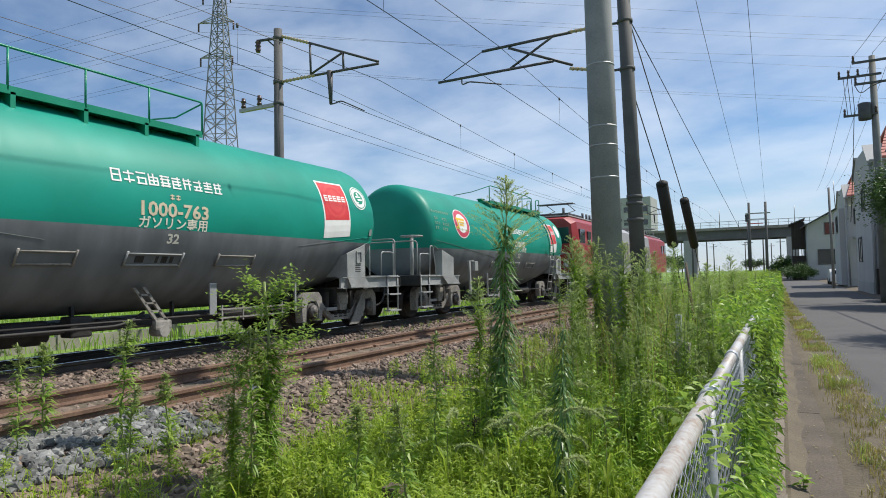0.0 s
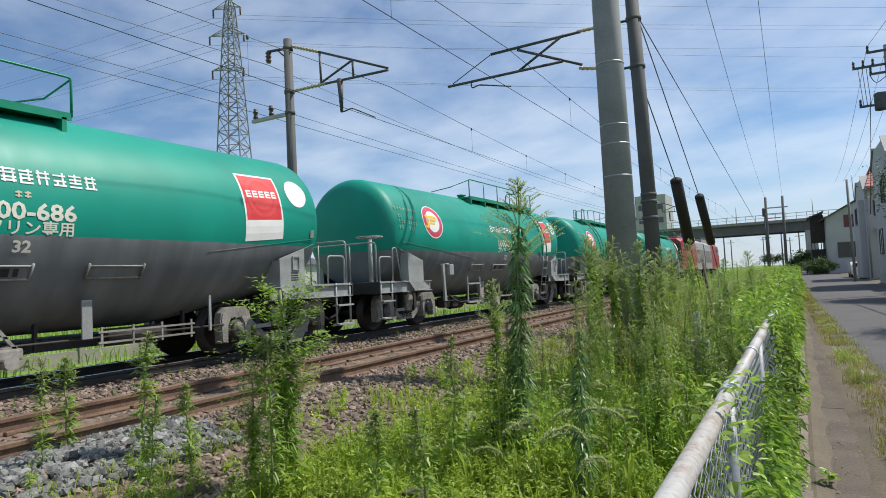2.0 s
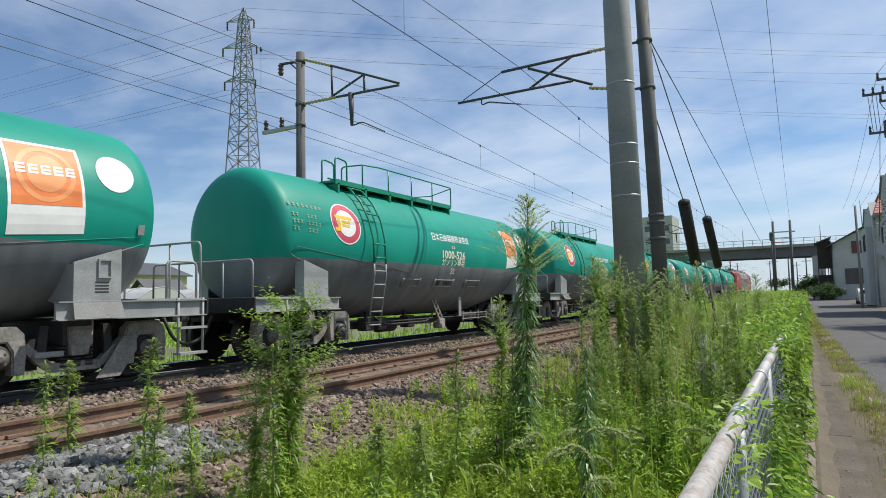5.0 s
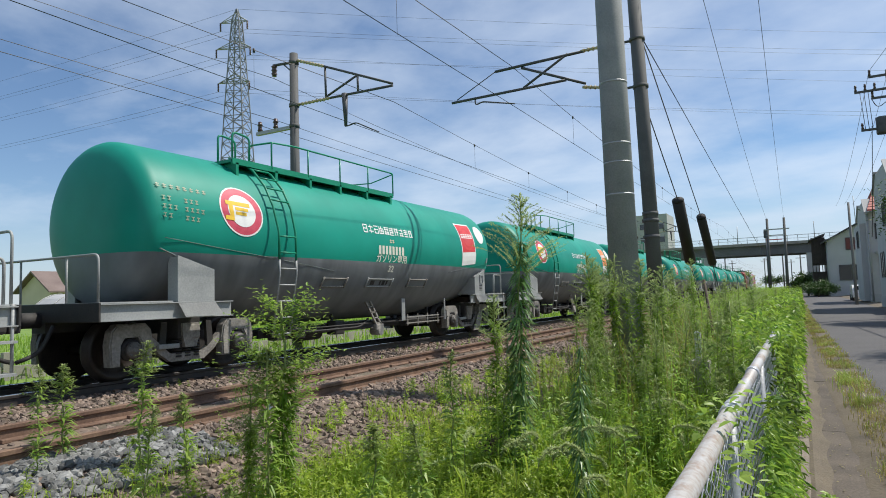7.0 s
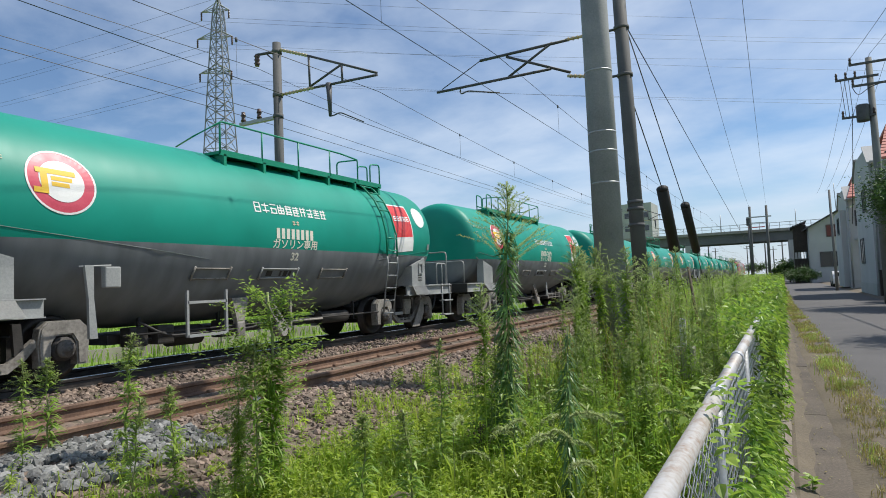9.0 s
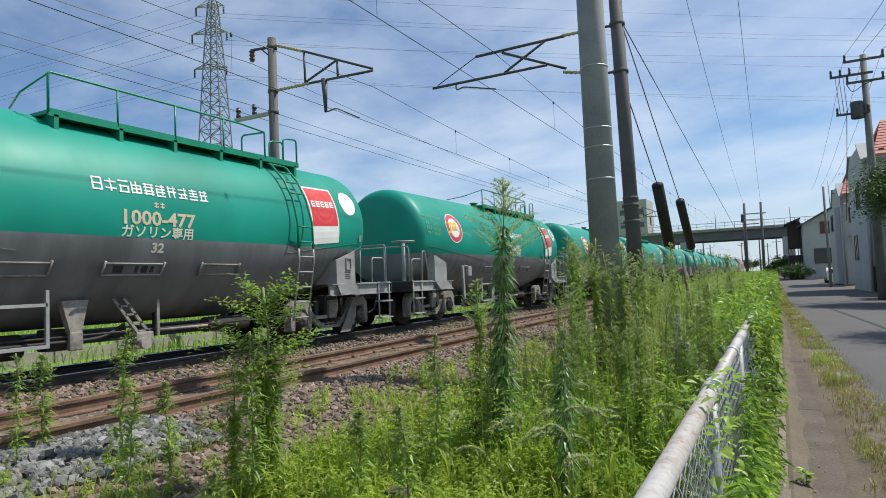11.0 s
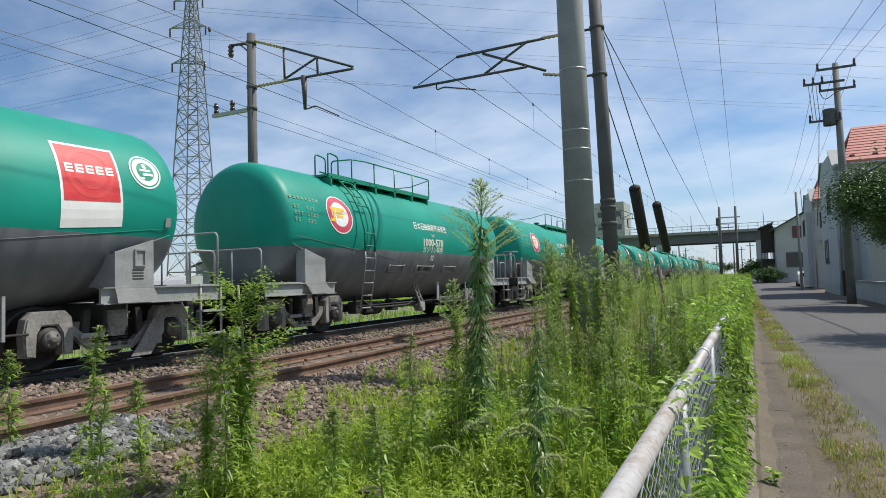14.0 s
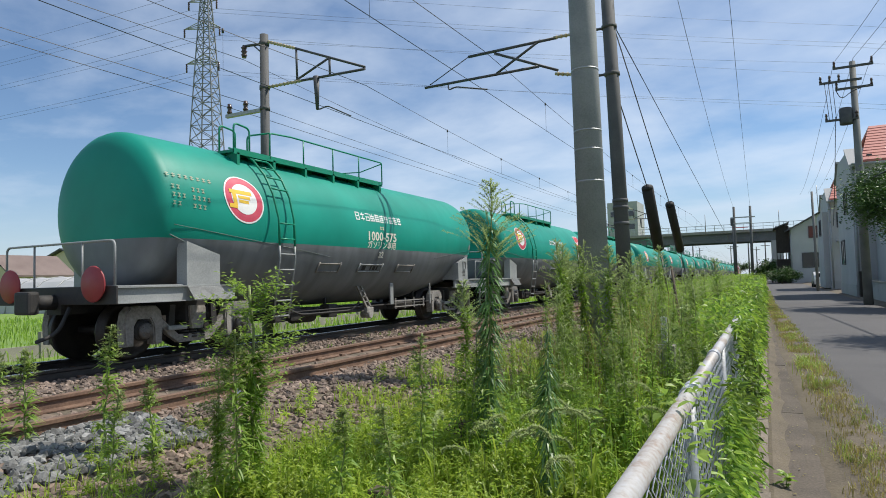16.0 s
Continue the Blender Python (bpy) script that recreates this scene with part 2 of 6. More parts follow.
DRY = leaf_material("dry_grass_blade", (0.24, 0.22, 0.06), (0.36, 0.30, 0.11))
BUD = leaf_material("flower_bud", (0.20, 0.30, 0.08), (0.36, 0.42, 0.14))
TREE_LEAF = leaf_material("tree_leaf", (0.035, 0.085, 0.018), (0.09, 0.17, 0.035), through_light=0.2)
STEM = surface("weed_stem", (0.16, 0.22, 0.06), (0.26, 0.30, 0.10), 10, 0.6)
BARK = surface("bark", (0.06, 0.045, 0.03), (0.13, 0.10, 0.07), 8, 0.9, bump=0.6)
SOIL = surface("verge_soil", (0.075, 0.06, 0.042), (0.16, 0.13, 0.09), 1.6, 0.95, fine=40, bump=0.6)
STONE = surface("brown_ballast", (0.12, 0.086, 0.066), (0.28, 0.215, 0.17), 9, 0.9, fine=60, island=0.45)
STONE_GREY = surface("fresh_grey_ballast", (0.085, 0.085, 0.082), (0.24, 0.24, 0.232), 9, 0.9, fine=60, island=0.5)
FIELD = surface("field_grass", (0.10, 0.19, 0.03), (0.20, 0.29, 0.05), 0.5, 0.9, fine=14, bump=0.5)
# ---- building helpers ----
def link(name, me, mats, parent=None, label="", smooth=False):
    for m in (mats if isinstance(mats, (list, tuple)) else [mats]):
        me.materials.append(m)
    if smooth:
        me.polygons.foreach_set("use_smooth", [True] * len(me.polygons))
    ob = new(name, me)
    ob.parent = parent
    if label:
        tagged(ob, label)
    return ob


def part(name, bm, mats, parent=None, label="", smooth=False):
    me = bpy.data.meshes.new(name)
    bm.to_mesh(me)
    bm.free()
    return link(name, me, mats, parent, label, smooth)


def pydata(name, verts, faces, mats, parent=None, label="", smooth=False):
    me = bpy.data.meshes.new(name)
    me.from_pydata(verts, [], faces)
    return link(name, me, mats, parent, label, smooth)


def thing(name, label, category, m=None, group="", kind=""):
    e = new(name)
    e.empty_display_size = 0.2
    if m is not None:
        e.matrix_world = m
    return tagged(e, label, category, group, kind)


def box(bm, x0, x1, y0, y1, z0, z1, bevel=0.0):
    vs = [bm.verts.new((x, y, z)) for z in (z0, z1) for y in (y0, y1) for x in (x0, x1)]
    fs = [bm.faces.new([vs[i] for i in q]) for q in ((0, 2, 3, 1), (4, 5, 7, 6), (0, 1, 5, 4), (2, 6, 7, 3), (0, 4, 6, 2), (1, 3, 7, 5))]
    if bevel:
        edges = list({e for f in fs for e in f.edges})
        bmesh.ops.bevel(bm, geom=edges, offset=bevel, segments=2, affect="EDGES", profile=0.6)
    return bm


def prism(bm, outline, axis, a, b):
    """Extrudes an outline along an axis: outline in the two other axes, in order."""
    def put(p, w):
        return {"x": (w, p[0], p[1]), "y": (p[0], w, p[1]), "z": (p[0], p[1], w)}[axis]
    lo = [bm.verts.new(put(p, a)) for p in outline]
    hi = [bm.verts.new(put(p, b)) for p in outline]
    n = len(outline)
    for i in range(n):
        bm.faces.new((lo[i], lo[(i + 1) % n], hi[(i + 1) % n], hi[i]))
    bm.faces.new(lo[::-1])
    bm.faces.new(hi)
    bmesh.ops.recalc_face_normals(bm, faces=bm.faces[:])
    return bm


def rod(bm, p0, p1, r0, r1=None, seg=8, caps=True):
    p0, p1 = Vector(p0), Vector(p1)
    r1 = r0 if r1 is None else r1
    q = (p1 - p0).to_track_quat("Z", "Y")
    rings = []
    for p, r in ((p0, r0), (p1, r1)):
        rings.append([bm.verts.new(p + q @ Vector((r * math.cos(2 * math.pi * k / seg), r * math.sin(2 * math.pi * k / seg), 0))) for k in range(seg)])
    for k in range(seg):
        f = bm.faces.new((rings[0][k], rings[0][(k + 1) % seg], rings[1][(k + 1) % seg], rings[1][k]))
        f.smooth = True
    if caps:
        bm.faces.new(rings[0][::-1])
        bm.faces.new(rings[1])
    return bm


def pipe(bm, pts, r, seg=6):
    """A round bar bent along points."""
    pts = [Vector(p) for p in pts]
    rings = []
    for i, p in enumerate(pts):
        d = (pts[min(i + 1, len(pts) - 1)] - pts[max(i - 1, 0)]).normalized()
        q = d.to_track_quat("Z", "Y")
        rings.append([bm.verts.new(p + q @ Vector((r * math.cos(2 * math.pi * k / seg), r * math.sin(2 * math.pi * k / seg), 0))) for k in range(seg)])
    for a, b in zip(rings, rings[1:]):
        # rings may turn against each other: join from the nearest vertex
        s = min(range(seg), key=lambda j: (b[j].co - a[0].co).length)
        for k in range(seg):
            f = bm.faces.new((a[k], a[(k + 1) % seg], b[(k + 1 + s) % seg], b[(k + s) % seg]))
            f.smooth = True
    bm.faces.new(rings[0][::-1])
    bm.faces.new(rings[-1])
    return bm


def rounded(pts, r=0.1, n=4):
    """Rounds the corners of a polyline."""
    pts = [Vector(p) for p in pts]
    out = [pts[0]]
    for a, b, c in zip(pts, pts[1:], pts[2:]):
        d0, d1 = (a - b).normalized(), (c - b).normalized()
        k = min(r, (a - b).length / 2, (c - b).length / 2)
        p, q = b + d0 * k, b + d1 * k
        for i in range(n + 1):
            t = i / n
            out.append(p * (1 - t) ** 2 + b * 2 * t * (1 - t) + q * t * t)
    return out + [pts[-1]]


def lathe(bm, profile, axis="z", centre=(0, 0, 0), seg=24, smooth=True):
    """Turns (radius, height) pairs round an axis."""
    c = Vector(centre)
    rings = []
    for r, h in profile:
        ring = []
        for k in range(seg):
            a = 2 * math.pi * k / seg
            x, y = r * math.cos(a), r * math.sin(a)
            v = {"z": (x, y, h), "x": (h, x, y), "y": (y, h, x)}[axis]
            ring.append(bm.verts.new(c + Vector(v)))
        rings.append(ring)
    for a, b in zip(rings, rings[1:]):
        for k in range(seg):
            f = bm.faces.new((a[k], a[(k + 1) % seg], b[(k + 1) % seg], b[k]))
            f.smooth = smooth
    bm.faces.new(rings[0][::-1])
    bm.faces.new(rings[-1])
    return bm


def letters(body, size, bold=0.0):
    """The flat outline of a text as vertices and faces, centred at its origin."""
    cu = bpy.data.curves.new("lettering", "FONT")
    cu.body, cu.size, cu.align_x, cu.align_y, cu.resolution_u, cu.offset = body, size, "CENTER", "CENTER", 2, bold
    ob = bpy.data.objects.new("lettering", cu)
    scene.collection.objects.link(ob)
    me = bpy.data.meshes.new_from_object(ob.evaluated_get(bpy.context.evaluated_depsgraph_get()))
    v, f = [tuple(p.co) for p in me.vertices], [tuple(p.vertices) for p in me.polygons]
    bpy.data.objects.remove(ob)
    bpy.data.meshes.remove(me)
    return v, f


B = bmesh.new
# ---- ground, road and railway ----
NEAR_TRACK, MAIN_TRACK, GAUGE = -5.8, -9.05, 1.067


def bed(x):
    """Height of the ground across the line: road, verge, ballast bed, field."""
    prof = ((-400, 0.05), (-60, 0.05), (-16, 0.12), (-12.2, 0.15), (-11.2, 0.36), (-4.75, 0.36), (-4.2, 0.24), (-3.0, 0.06), (-1.2, 0.0), (-0.3, -0.02), (3.9, -0.02), (4.6, 0.1), (8, 0.3), (400, 0.3))
    for (xa, za), (xb, zb) in zip(prof, prof[1:]):
        if xa <= x <= xb:
            return za + (zb - za) * (x - xa) / (xb - xa)
    return 0.0


def drift(y):
    """The lane closes in on the fence with distance."""
    return -0.021 * min(max(y - 6.7, 0.0), 30.0)


def ground():
    xs = [-1500, -600, -300, -160, -100, -70, -50, -40, -32, -26, -21, -18, -16, -14, -12.8, -12.2, -11.7, -11.2, -10.4, -9, -7.4, -6, -5.2, -4.75, -4.5, -4.2, -3.6, -3, -2.4, -1.8, -1.2, -0.7, -0.3, 0.9, 2, 3.9, 4.6, 6, 8, 12, 20, 40, 80, 200, 600, 1500]
    ys = [-600, -150, -60, -30, -15, -8] + [k * 1.0 - 4 for k in range(40)] + [40, 46, 54, 64, 80, 100, 130, 180, 260, 400, 700, 1500, 3000]
    verts = [(x, y, bed(x) + (0.03 * noise.noise((x * 0.8, y * 0.8, 0)) if -4.6 < x < -0.5 else 0)) for y in ys for x in xs]
    nx = len(xs)
    faces, slots = [], []
    for j in range(len(ys) - 1):
        for i in range(nx - 1):
            faces.append((j * nx + i, j * nx + i + 1, (j + 1) * nx + i + 1, (j + 1) * nx + i))
            slots.append(1 if xs[i] < -12.1 or xs[i] >= 8 else 0)
    ob = pydata("ground", verts, faces, [SOIL, FIELD])
    ob.data.polygons.foreach_set("material_index", slots)
    tagged(ob, "bare brown verge soil and green field beside the railway", "ground", kind="structure")


ground()

bm = B()
ys = [-60, -20] + [k * 2.0 for k in range(-5, 60)] + [140, 180, 260, 400]
for a, b in zip(ys, ys[1:]):
    row = []
    for y in (a, b):
        row.append([bm.verts.new((x + (0.035 * noise.noise((y * 0.9, 3.1, x)) if k in (0, 4) else 0) + (drift(y) if k < 2 else 0), y, z)) for k, (x, z) in enumerate(((0.70, 0.0), (1.6, 0.02), (2.5, 0.03), (3.4, 0.02), (4.15, 0.0)))])
    for k in range(4):
        bm.faces.new((row[0][k], row[0][k + 1], row[1][k + 1], row[1][k]))
bmesh.ops.remove_doubles(bm, verts=bm.verts[:], dist=0.001)
bmesh.ops.solidify(bm, geom=bm.faces[:], thickness=-0.05)
tagged(part("road", bm, ASPHALT), "narrow worn grey asphalt lane beside the fence", "road", kind="structure")

# concrete edge strip under the fence, cast in slabs
walkway = thing("pavement", "weathered concrete edging slabs along the fence", "pavement", kind="structure")
slab_mesh = None
for k in range(-2, 23):
    if slab_mesh is None:
        bm = box(B(), -0.215, 0.215, 0.0, 3.99, -0.12, 0.02, 0.008)
        slab = part("slab", bm, EDGING, walkway)
        slab_mesh = slab.data
    else:
        slab = new("slab", slab_mesh)
        slab.parent = walkway
    slab.matrix_local = pose(0.22 + 0.006 * math.sin(k * 2.3), k * 4.0, 0.004 * math.sin(k * 5.1), 0, 0.4 * math.sin(k * 1.7), 0)

bm0 = box(B(), -0.095, 0.095, 0.0, 0.995, -0.12, 0.045, 0.012)
KERB = surface("stained_kerb", (0.13, 0.105, 0.082), (0.27, 0.23, 0.19), 2.2, 0.9, fine=60, bump=0.4)
kerb_mesh = None
for k in range(-4, 60):
    if kerb_mesh is None:
        kerb = part("kerb_stone", bm0, KERB, walkway)
        kerb_mesh = kerb.data
    else:
        kerb = new("kerb_stone", kerb_mesh)
        kerb.parent = walkway
    kerb.matrix_local = pose(-0.10 + 0.004 * math.sin(k * 3.7), k * 1.0, 0.003 * math.sin(k * 1.9))

bm = B()
last = None
for k in range(260):
    y = -2 + k * 0.2
    w_ = 0.035 + 0.03 * noise.noise((y * 1.7, 2.0, 0)) + 0.02 * noise.noise((y * 6.0, 4.0, 0))
    row = [bm.verts.new((x_, y, z_)) for x_, z_ in ((-0.02 - w_ * 0.3, 0.046), (0.0, 0.052), (0.02 + w_, 0.034), (0.05 + 2 * w_, 0.020))]
    if last:
        for q in range(3):
            bm.faces.new((last[q], last[q + 1], row[q + 1], row[q]))
    last = row
part("joint_dirt", bm, SOIL, walkway, "brown dirt packed in the joint")

SCRAP = surface("white_scrap", (0.6, 0.6, 0.58), (0.75, 0.75, 0.72), 8, 0.4)


def rail_profile():
    h = [(-0.064, 0), (0.064, 0), (0.064, 0.012), (0.012, 0.03), (0.008, 0.10), (0.033, 0.115), (0.033, 0.145), (0.025, 0.153), (-0.025, 0.153), (-0.033, 0.145), (-0.033, 0.115), (-0.008, 0.10), (-0.012, 0.03), (-0.064, 0.012)]
    return h


def track(name, cx, mats, label):
    e = thing(name, label, "railway track", kind="structure")
    for s in (-1, 1):
        bm = prism(B(), [(cx + s * (GAUGE / 2 + 0.033) + x, RAIL - 0.153 + z) for x, z in rail_profile()], "y", -120, 420)
        for f in bm.faces:
            if f.normal.z > 0.9 and f.calc_center_median().z > RAIL - 0.01:
                f.material_index = 1
        part("rail", bm, mats, e)
    return e


near = track("near_track", NEAR_TRACK, [RUST, RUST], "disused rusty narrow-gauge rails on brown ballast")
main = track("main_track", MAIN_TRACK, [DARK_RAIL, POLISHED], "oily dark rails with polished heads under the train")
for e, cx in ((near, NEAR_TRACK), (main, MAIN_TRACK)):
    bm = box(B(), -1.0, 1.0, -0.11, 0.11, -0.14, 0.0, 0.01)
    first = part("sleeper", bm, SLEEPER, e)
    first.matrix_local = pose(cx, -8, RAIL - 0.155)
    clip_bm = B()
    for s in (-1, 1):
        for d in (-0.075, 0.075):
            box(clip_bm, s * 0.566 + d - 0.03, s * 0.566 + d + 0.03, -0.04, 0.04, 0, 0.035, 0.006)
    clip0 = part("rail_clip", clip_bm, RUST, e)
    clip0.matrix_local = pose(cx, -8, RAIL - 0.152)
    for k in range(1, 130):
        y = -8 + k * 0.62
        for o in (first, clip0):
            c = new(o.name.split(".")[0], o.data)
            c.parent = e
            c.matrix_local = pose(cx, y, o.location.z)
# ---- masts, overhead line, cables ----
def member(name, p, q, r, mat, parent, seg=8, label=""):
    return part(name, rod(B(), p, q, r, seg=seg), mat, parent, label)


def disc_insulator(name, p, q, r, mat, parent, n=5):
    """A string of sheds between two points."""
    bm, p, q = B(), Vector(p), Vector(q)
    rod(bm, p, q, r * 0.68, seg=8)
    for k in range(n):
        c = p.lerp(q, (k + 0.5) / n)
        d = (q - p).normalized() * (0.28 * (q - p).length / n)
        rod(bm, c - d, c + d, r, r * 0.6, seg=10)
    return part(name, bm, mat, parent)


def mast_far(y):
    """The mast beyond the main line, with a triangular bracket over the track."""
    e = thing("catenary_mast", "round grey concrete catenary mast with a triangular bracket", "catenary mast", group="catenary masts")
    X = -12.0
    bm = rod(B(), (X, y, 0.05), (X, y, 8.46), 0.15, 0.115, 20)
    for z in (6.98, 8.2, 6.40):
        rod(bm, (X, y, z - 0.05), (X, y, z + 0.05), 0.14, seg=20)
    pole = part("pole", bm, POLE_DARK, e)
    arm = member("bracket_tube", (-10.92, y, 7.88), (-8.72, y, 6.98), 0.032, DARK_METAL, e, label="dark steel bracket tube")
    member("lower_tube", (-10.72, y, 6.97), (-8.72, y, 6.93), 0.035, DARK_METAL, arm)
    member("strut", (-10.89, y, 7.86), (-10.87, y, 7.0), 0.03, DARK_METAL, arm)
    member("strut", (-9.81, y, 7.42), (-9.80, y, 6.98), 0.03, DARK_METAL, arm)
    member("diagonal", (-10.87, y, 7.02), (-9.81, y, 7.42), 0.03, DARK_METAL, arm)
    disc_insulator("insulator", (-11.86, y, 8.24), (-10.92, y, 7.88), 0.05, INSULATOR_Y, e, 9)
    disc_insulator("insulator", (-11.86, y, 6.98), (-10.72, y, 6.97), 0.05, INSULATOR_Y, e, 9)
    bm = rod(B(), (-10.24, y, 7.0), (-10.22, y, 6.12), 0.085, 0.04, 8)
    drop = part("drop_post", bm, DARK_METAL, arm)
    bm = pipe(B(), rounded([(-10.24, y, 6.12), (-10.1, y, 6.12), (-9.9, y, 6.17), (-9.17, y, 5.80)], 0.1), 0.018)
    part("steady_arm", bm, DARK_METAL, arm)
    member("feeder_arm", (X, y, 8.22), (-12.76, y, 8.28), 0.04, DARK_METAL, e)
    member("feeder_brace", (X, y, 7.9), (-12.4, y, 8.25), 0.02, DARK_METAL, e)
    disc_insulator("insulator", (-12.73, y, 8.26), (-12.73, y, 7.95), 0.09, PORCELAIN, e, 3)
    part("cross_arm", box(B(), -13.42, -11.9, y - 0.05, y + 0.05, 6.33, 6.43, 0.01), GALV, e)
    for x in (-13.3, -12.7):
        disc_insulator("pin_insulator", (x, y, 6.43), (x, y, 6.72), 0.08, PORCELAIN, e, 2)
    return e


def mast_near(y, lower=True):
    """The mast between the lines' side and the lane, with a two-tier bracket."""
    e = thing("catenary_mast", "dark round concrete catenary mast with a pull-off bracket", "catenary mast", group="catenary masts")
    bm = rod(B(), (-2.66, y, 0.0), (-2.86, y, 9.2), 0.165, 0.135, 20)
    for z in (7.06, 6.0, 3.2, 3.05, 2.7):
        x = -2.66 - 0.2 * z / 9.2
        rod(bm, (x, y, z - 0.035), (x, y, z + 0.035), 0.168, seg=20)
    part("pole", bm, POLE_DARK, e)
    for z, tip in ((7.06, (-3.73, 7.07)), (6.02, (-3.72, 6.23))):
        member("clamp_arm", (-2.82, y, z), (-3.1, y, z), 0.03, DARK_METAL, e)
        disc_insulator("insulator", (-3.1, y, z + 0.01), (tip[0] - 0.35, y, tip[1]), 0.05, INSULATOR_Y, e, 9)
    arm = member("bracket_tube", (-4.0, y, 7.06), (-6.23, y, 7.02), 0.036, DARK_METAL, e, label="dark steel bracket tube")
    member("lower_tube", (-4.0, y, 6.30), (-5.54, y, 6.98), 0.032, DARK_METAL, arm)
    member("diagonal", (-4.39, y, 7.08), (-5.51, y, 6.48), 0.03, DARK_METAL, arm)
    member("registration_tube", (-4.45, y, 6.47), (-7.45, y, 6.45), 0.034, DARK_METAL, arm)
    member("stay", (-6.23, y, 7.02), (-7.31, y, 6.5), 0.012, DARK_METAL, arm)
    bm = pipe(B(), rounded([(-6.8, y, 6.45), (-6.8, y, 6.28), (-6.6, y, 6.34), (-5.75, y, 6.14)], 0.08), 0.018)
    part("steady_arm", bm, DARK_METAL, arm)
    return e


mast_far(13.3)
mast_far(62.0)
mast_near(14.1)


def sagging(p, q, sag, n=14):
    p, q = Vector(p), Vector(q)
    return [p.lerp(q, k / n) - Vector((0, 0, sag * 4 * (k / n) * (1 - k / n))) for k in range(n + 1)]


def cable(name, pts, r, label, seg=5):
    return tagged(part(name, pipe(B(), pts, r, seg), WIRE), label, "overhead wire", group="overhead wires")


SUPPORTS = [-36, 14, 62, 112, 162, 220, 300]
for cx, z_contact, z_mess, dip in ((-5.78, 6.05, 7.06, 0.4), (-9.15, 5.74, 6.76, 0.65)):
    mess = []
    for a, b in zip(SUPPORTS, SUPPORTS[1:]):
        mess += sagging((cx, a, z_mess), (cx, b, z_mess), dip, 12)[:-1]
    m = cable("messenger_wire", mess, 0.008, "dark steel messenger wire of the overhead line")
    c = cable("contact_wire", [(cx - 0.05 * (-1) ** i, y, z_contact) for i, y in enumerate(SUPPORTS)], 0.007, "thin copper contact wire over the track")
    bm = B()
    for a, b in zip(SUPPORTS[:-3], SUPPORTS[1:]):
        for k in range(1, 10):
            s = k / 10
            y = a + (b - a) * s
            zt = z_mess - dip * 4 * s * (1 - s)
            rod(bm, (cx, y, z_contact), (cx, y, zt), 0.004, seg=4)
            rod(bm, (cx, y, zt - 0.05), (cx, y, zt + 0.03), 0.025, seg=6)
    tagged(part("dropper", bm, WIRE, m), kind="stuff")
for x, z, sag in ((-12.73, 7.89, 0.7), (-13.3, 6.62, 0.12), (-12.7, 6.68, 0.22)):
    pts = []
    for a, b in zip([-36, 13.3, 62, 112, 165, 240], [13.3, 62, 112, 165, 240, 330]):
        pts += sagging((x, a, z), (x, b, z), sag, 10)[:-1]
    cable("feeder_wire", pts, 0.008, "dark feeder wire strung between the masts")

# the nearer plain pole
e = thing("concrete_pole", "thick grey concrete pole with steel bands in tall weeds", "pole")
bm = rod(B(), (-2.12, 9, -0.1), (-2.20, 9, 9.5), 0.215, 0.165, 28)
part("shaft", bm, POLE_PALE, e)
for z in (3.35, 3.62, 2.9, 4.5):
    x = -2.12 - 0.08 * z / 9.5
    part("band", rod(B(), (x, 9, z - 0.012), (x, 9, z + 0.012), 0.202 - 0.0035 * z + 0.008, seg=28), GALV, e)

# guys of the dark mast with their tarred sleeves
for x, top, s0, s1, r, foot in ((-2.84, 6.05, (18.92, 4.07), (20.6, 2.4), 0.165, 23.4), (-2.84, 7.55, (23.7, 4.05), (26.2, 2.55), 0.155, 30.2)):
    g = thing("guy_wire", "steel guy wire with a thick black sleeve", "guy wire", group="guy wires")
    part("wire", pipe(B(), [(x, 14.15, top), (x - 0.05, *s0), (x - 0.05, *s1), (x - 0.05, foot, 0.05)], 0.014), WIRE, g)
    bm = rod(B(), (x - 0.05, *s0), (x - 0.05, *s1), r, r, 18)
    rod(bm, (x - 0.05, s0[0] - 0.06, s0[1] + 0.06), (x - 0.05, *s0), r * 0.35, r, 18)
    part("sleeve", bm, WEIGHT, g, "thick black sleeve")
cable("guy_cable", [(-2.72, 14.2, 7.1), (-2.42, 40.0, 4.98), (-2.1, 95, 1.2)], 0.012, "long thin stay wire running to the ground")

# lines above the lane
for x0, z0, x1, z1, y1 in ((-2.0, 12.1, -3.45, 10.5, 95), (-0.6, 12.6, -1.45, 10.5, 95)):
    cable("lane_wire", sagging((x0 + 0.3, -10, z0 + 1.2), (x1, y1, z1), 1.6, 20), 0.011, "thin cable strung along the lane")


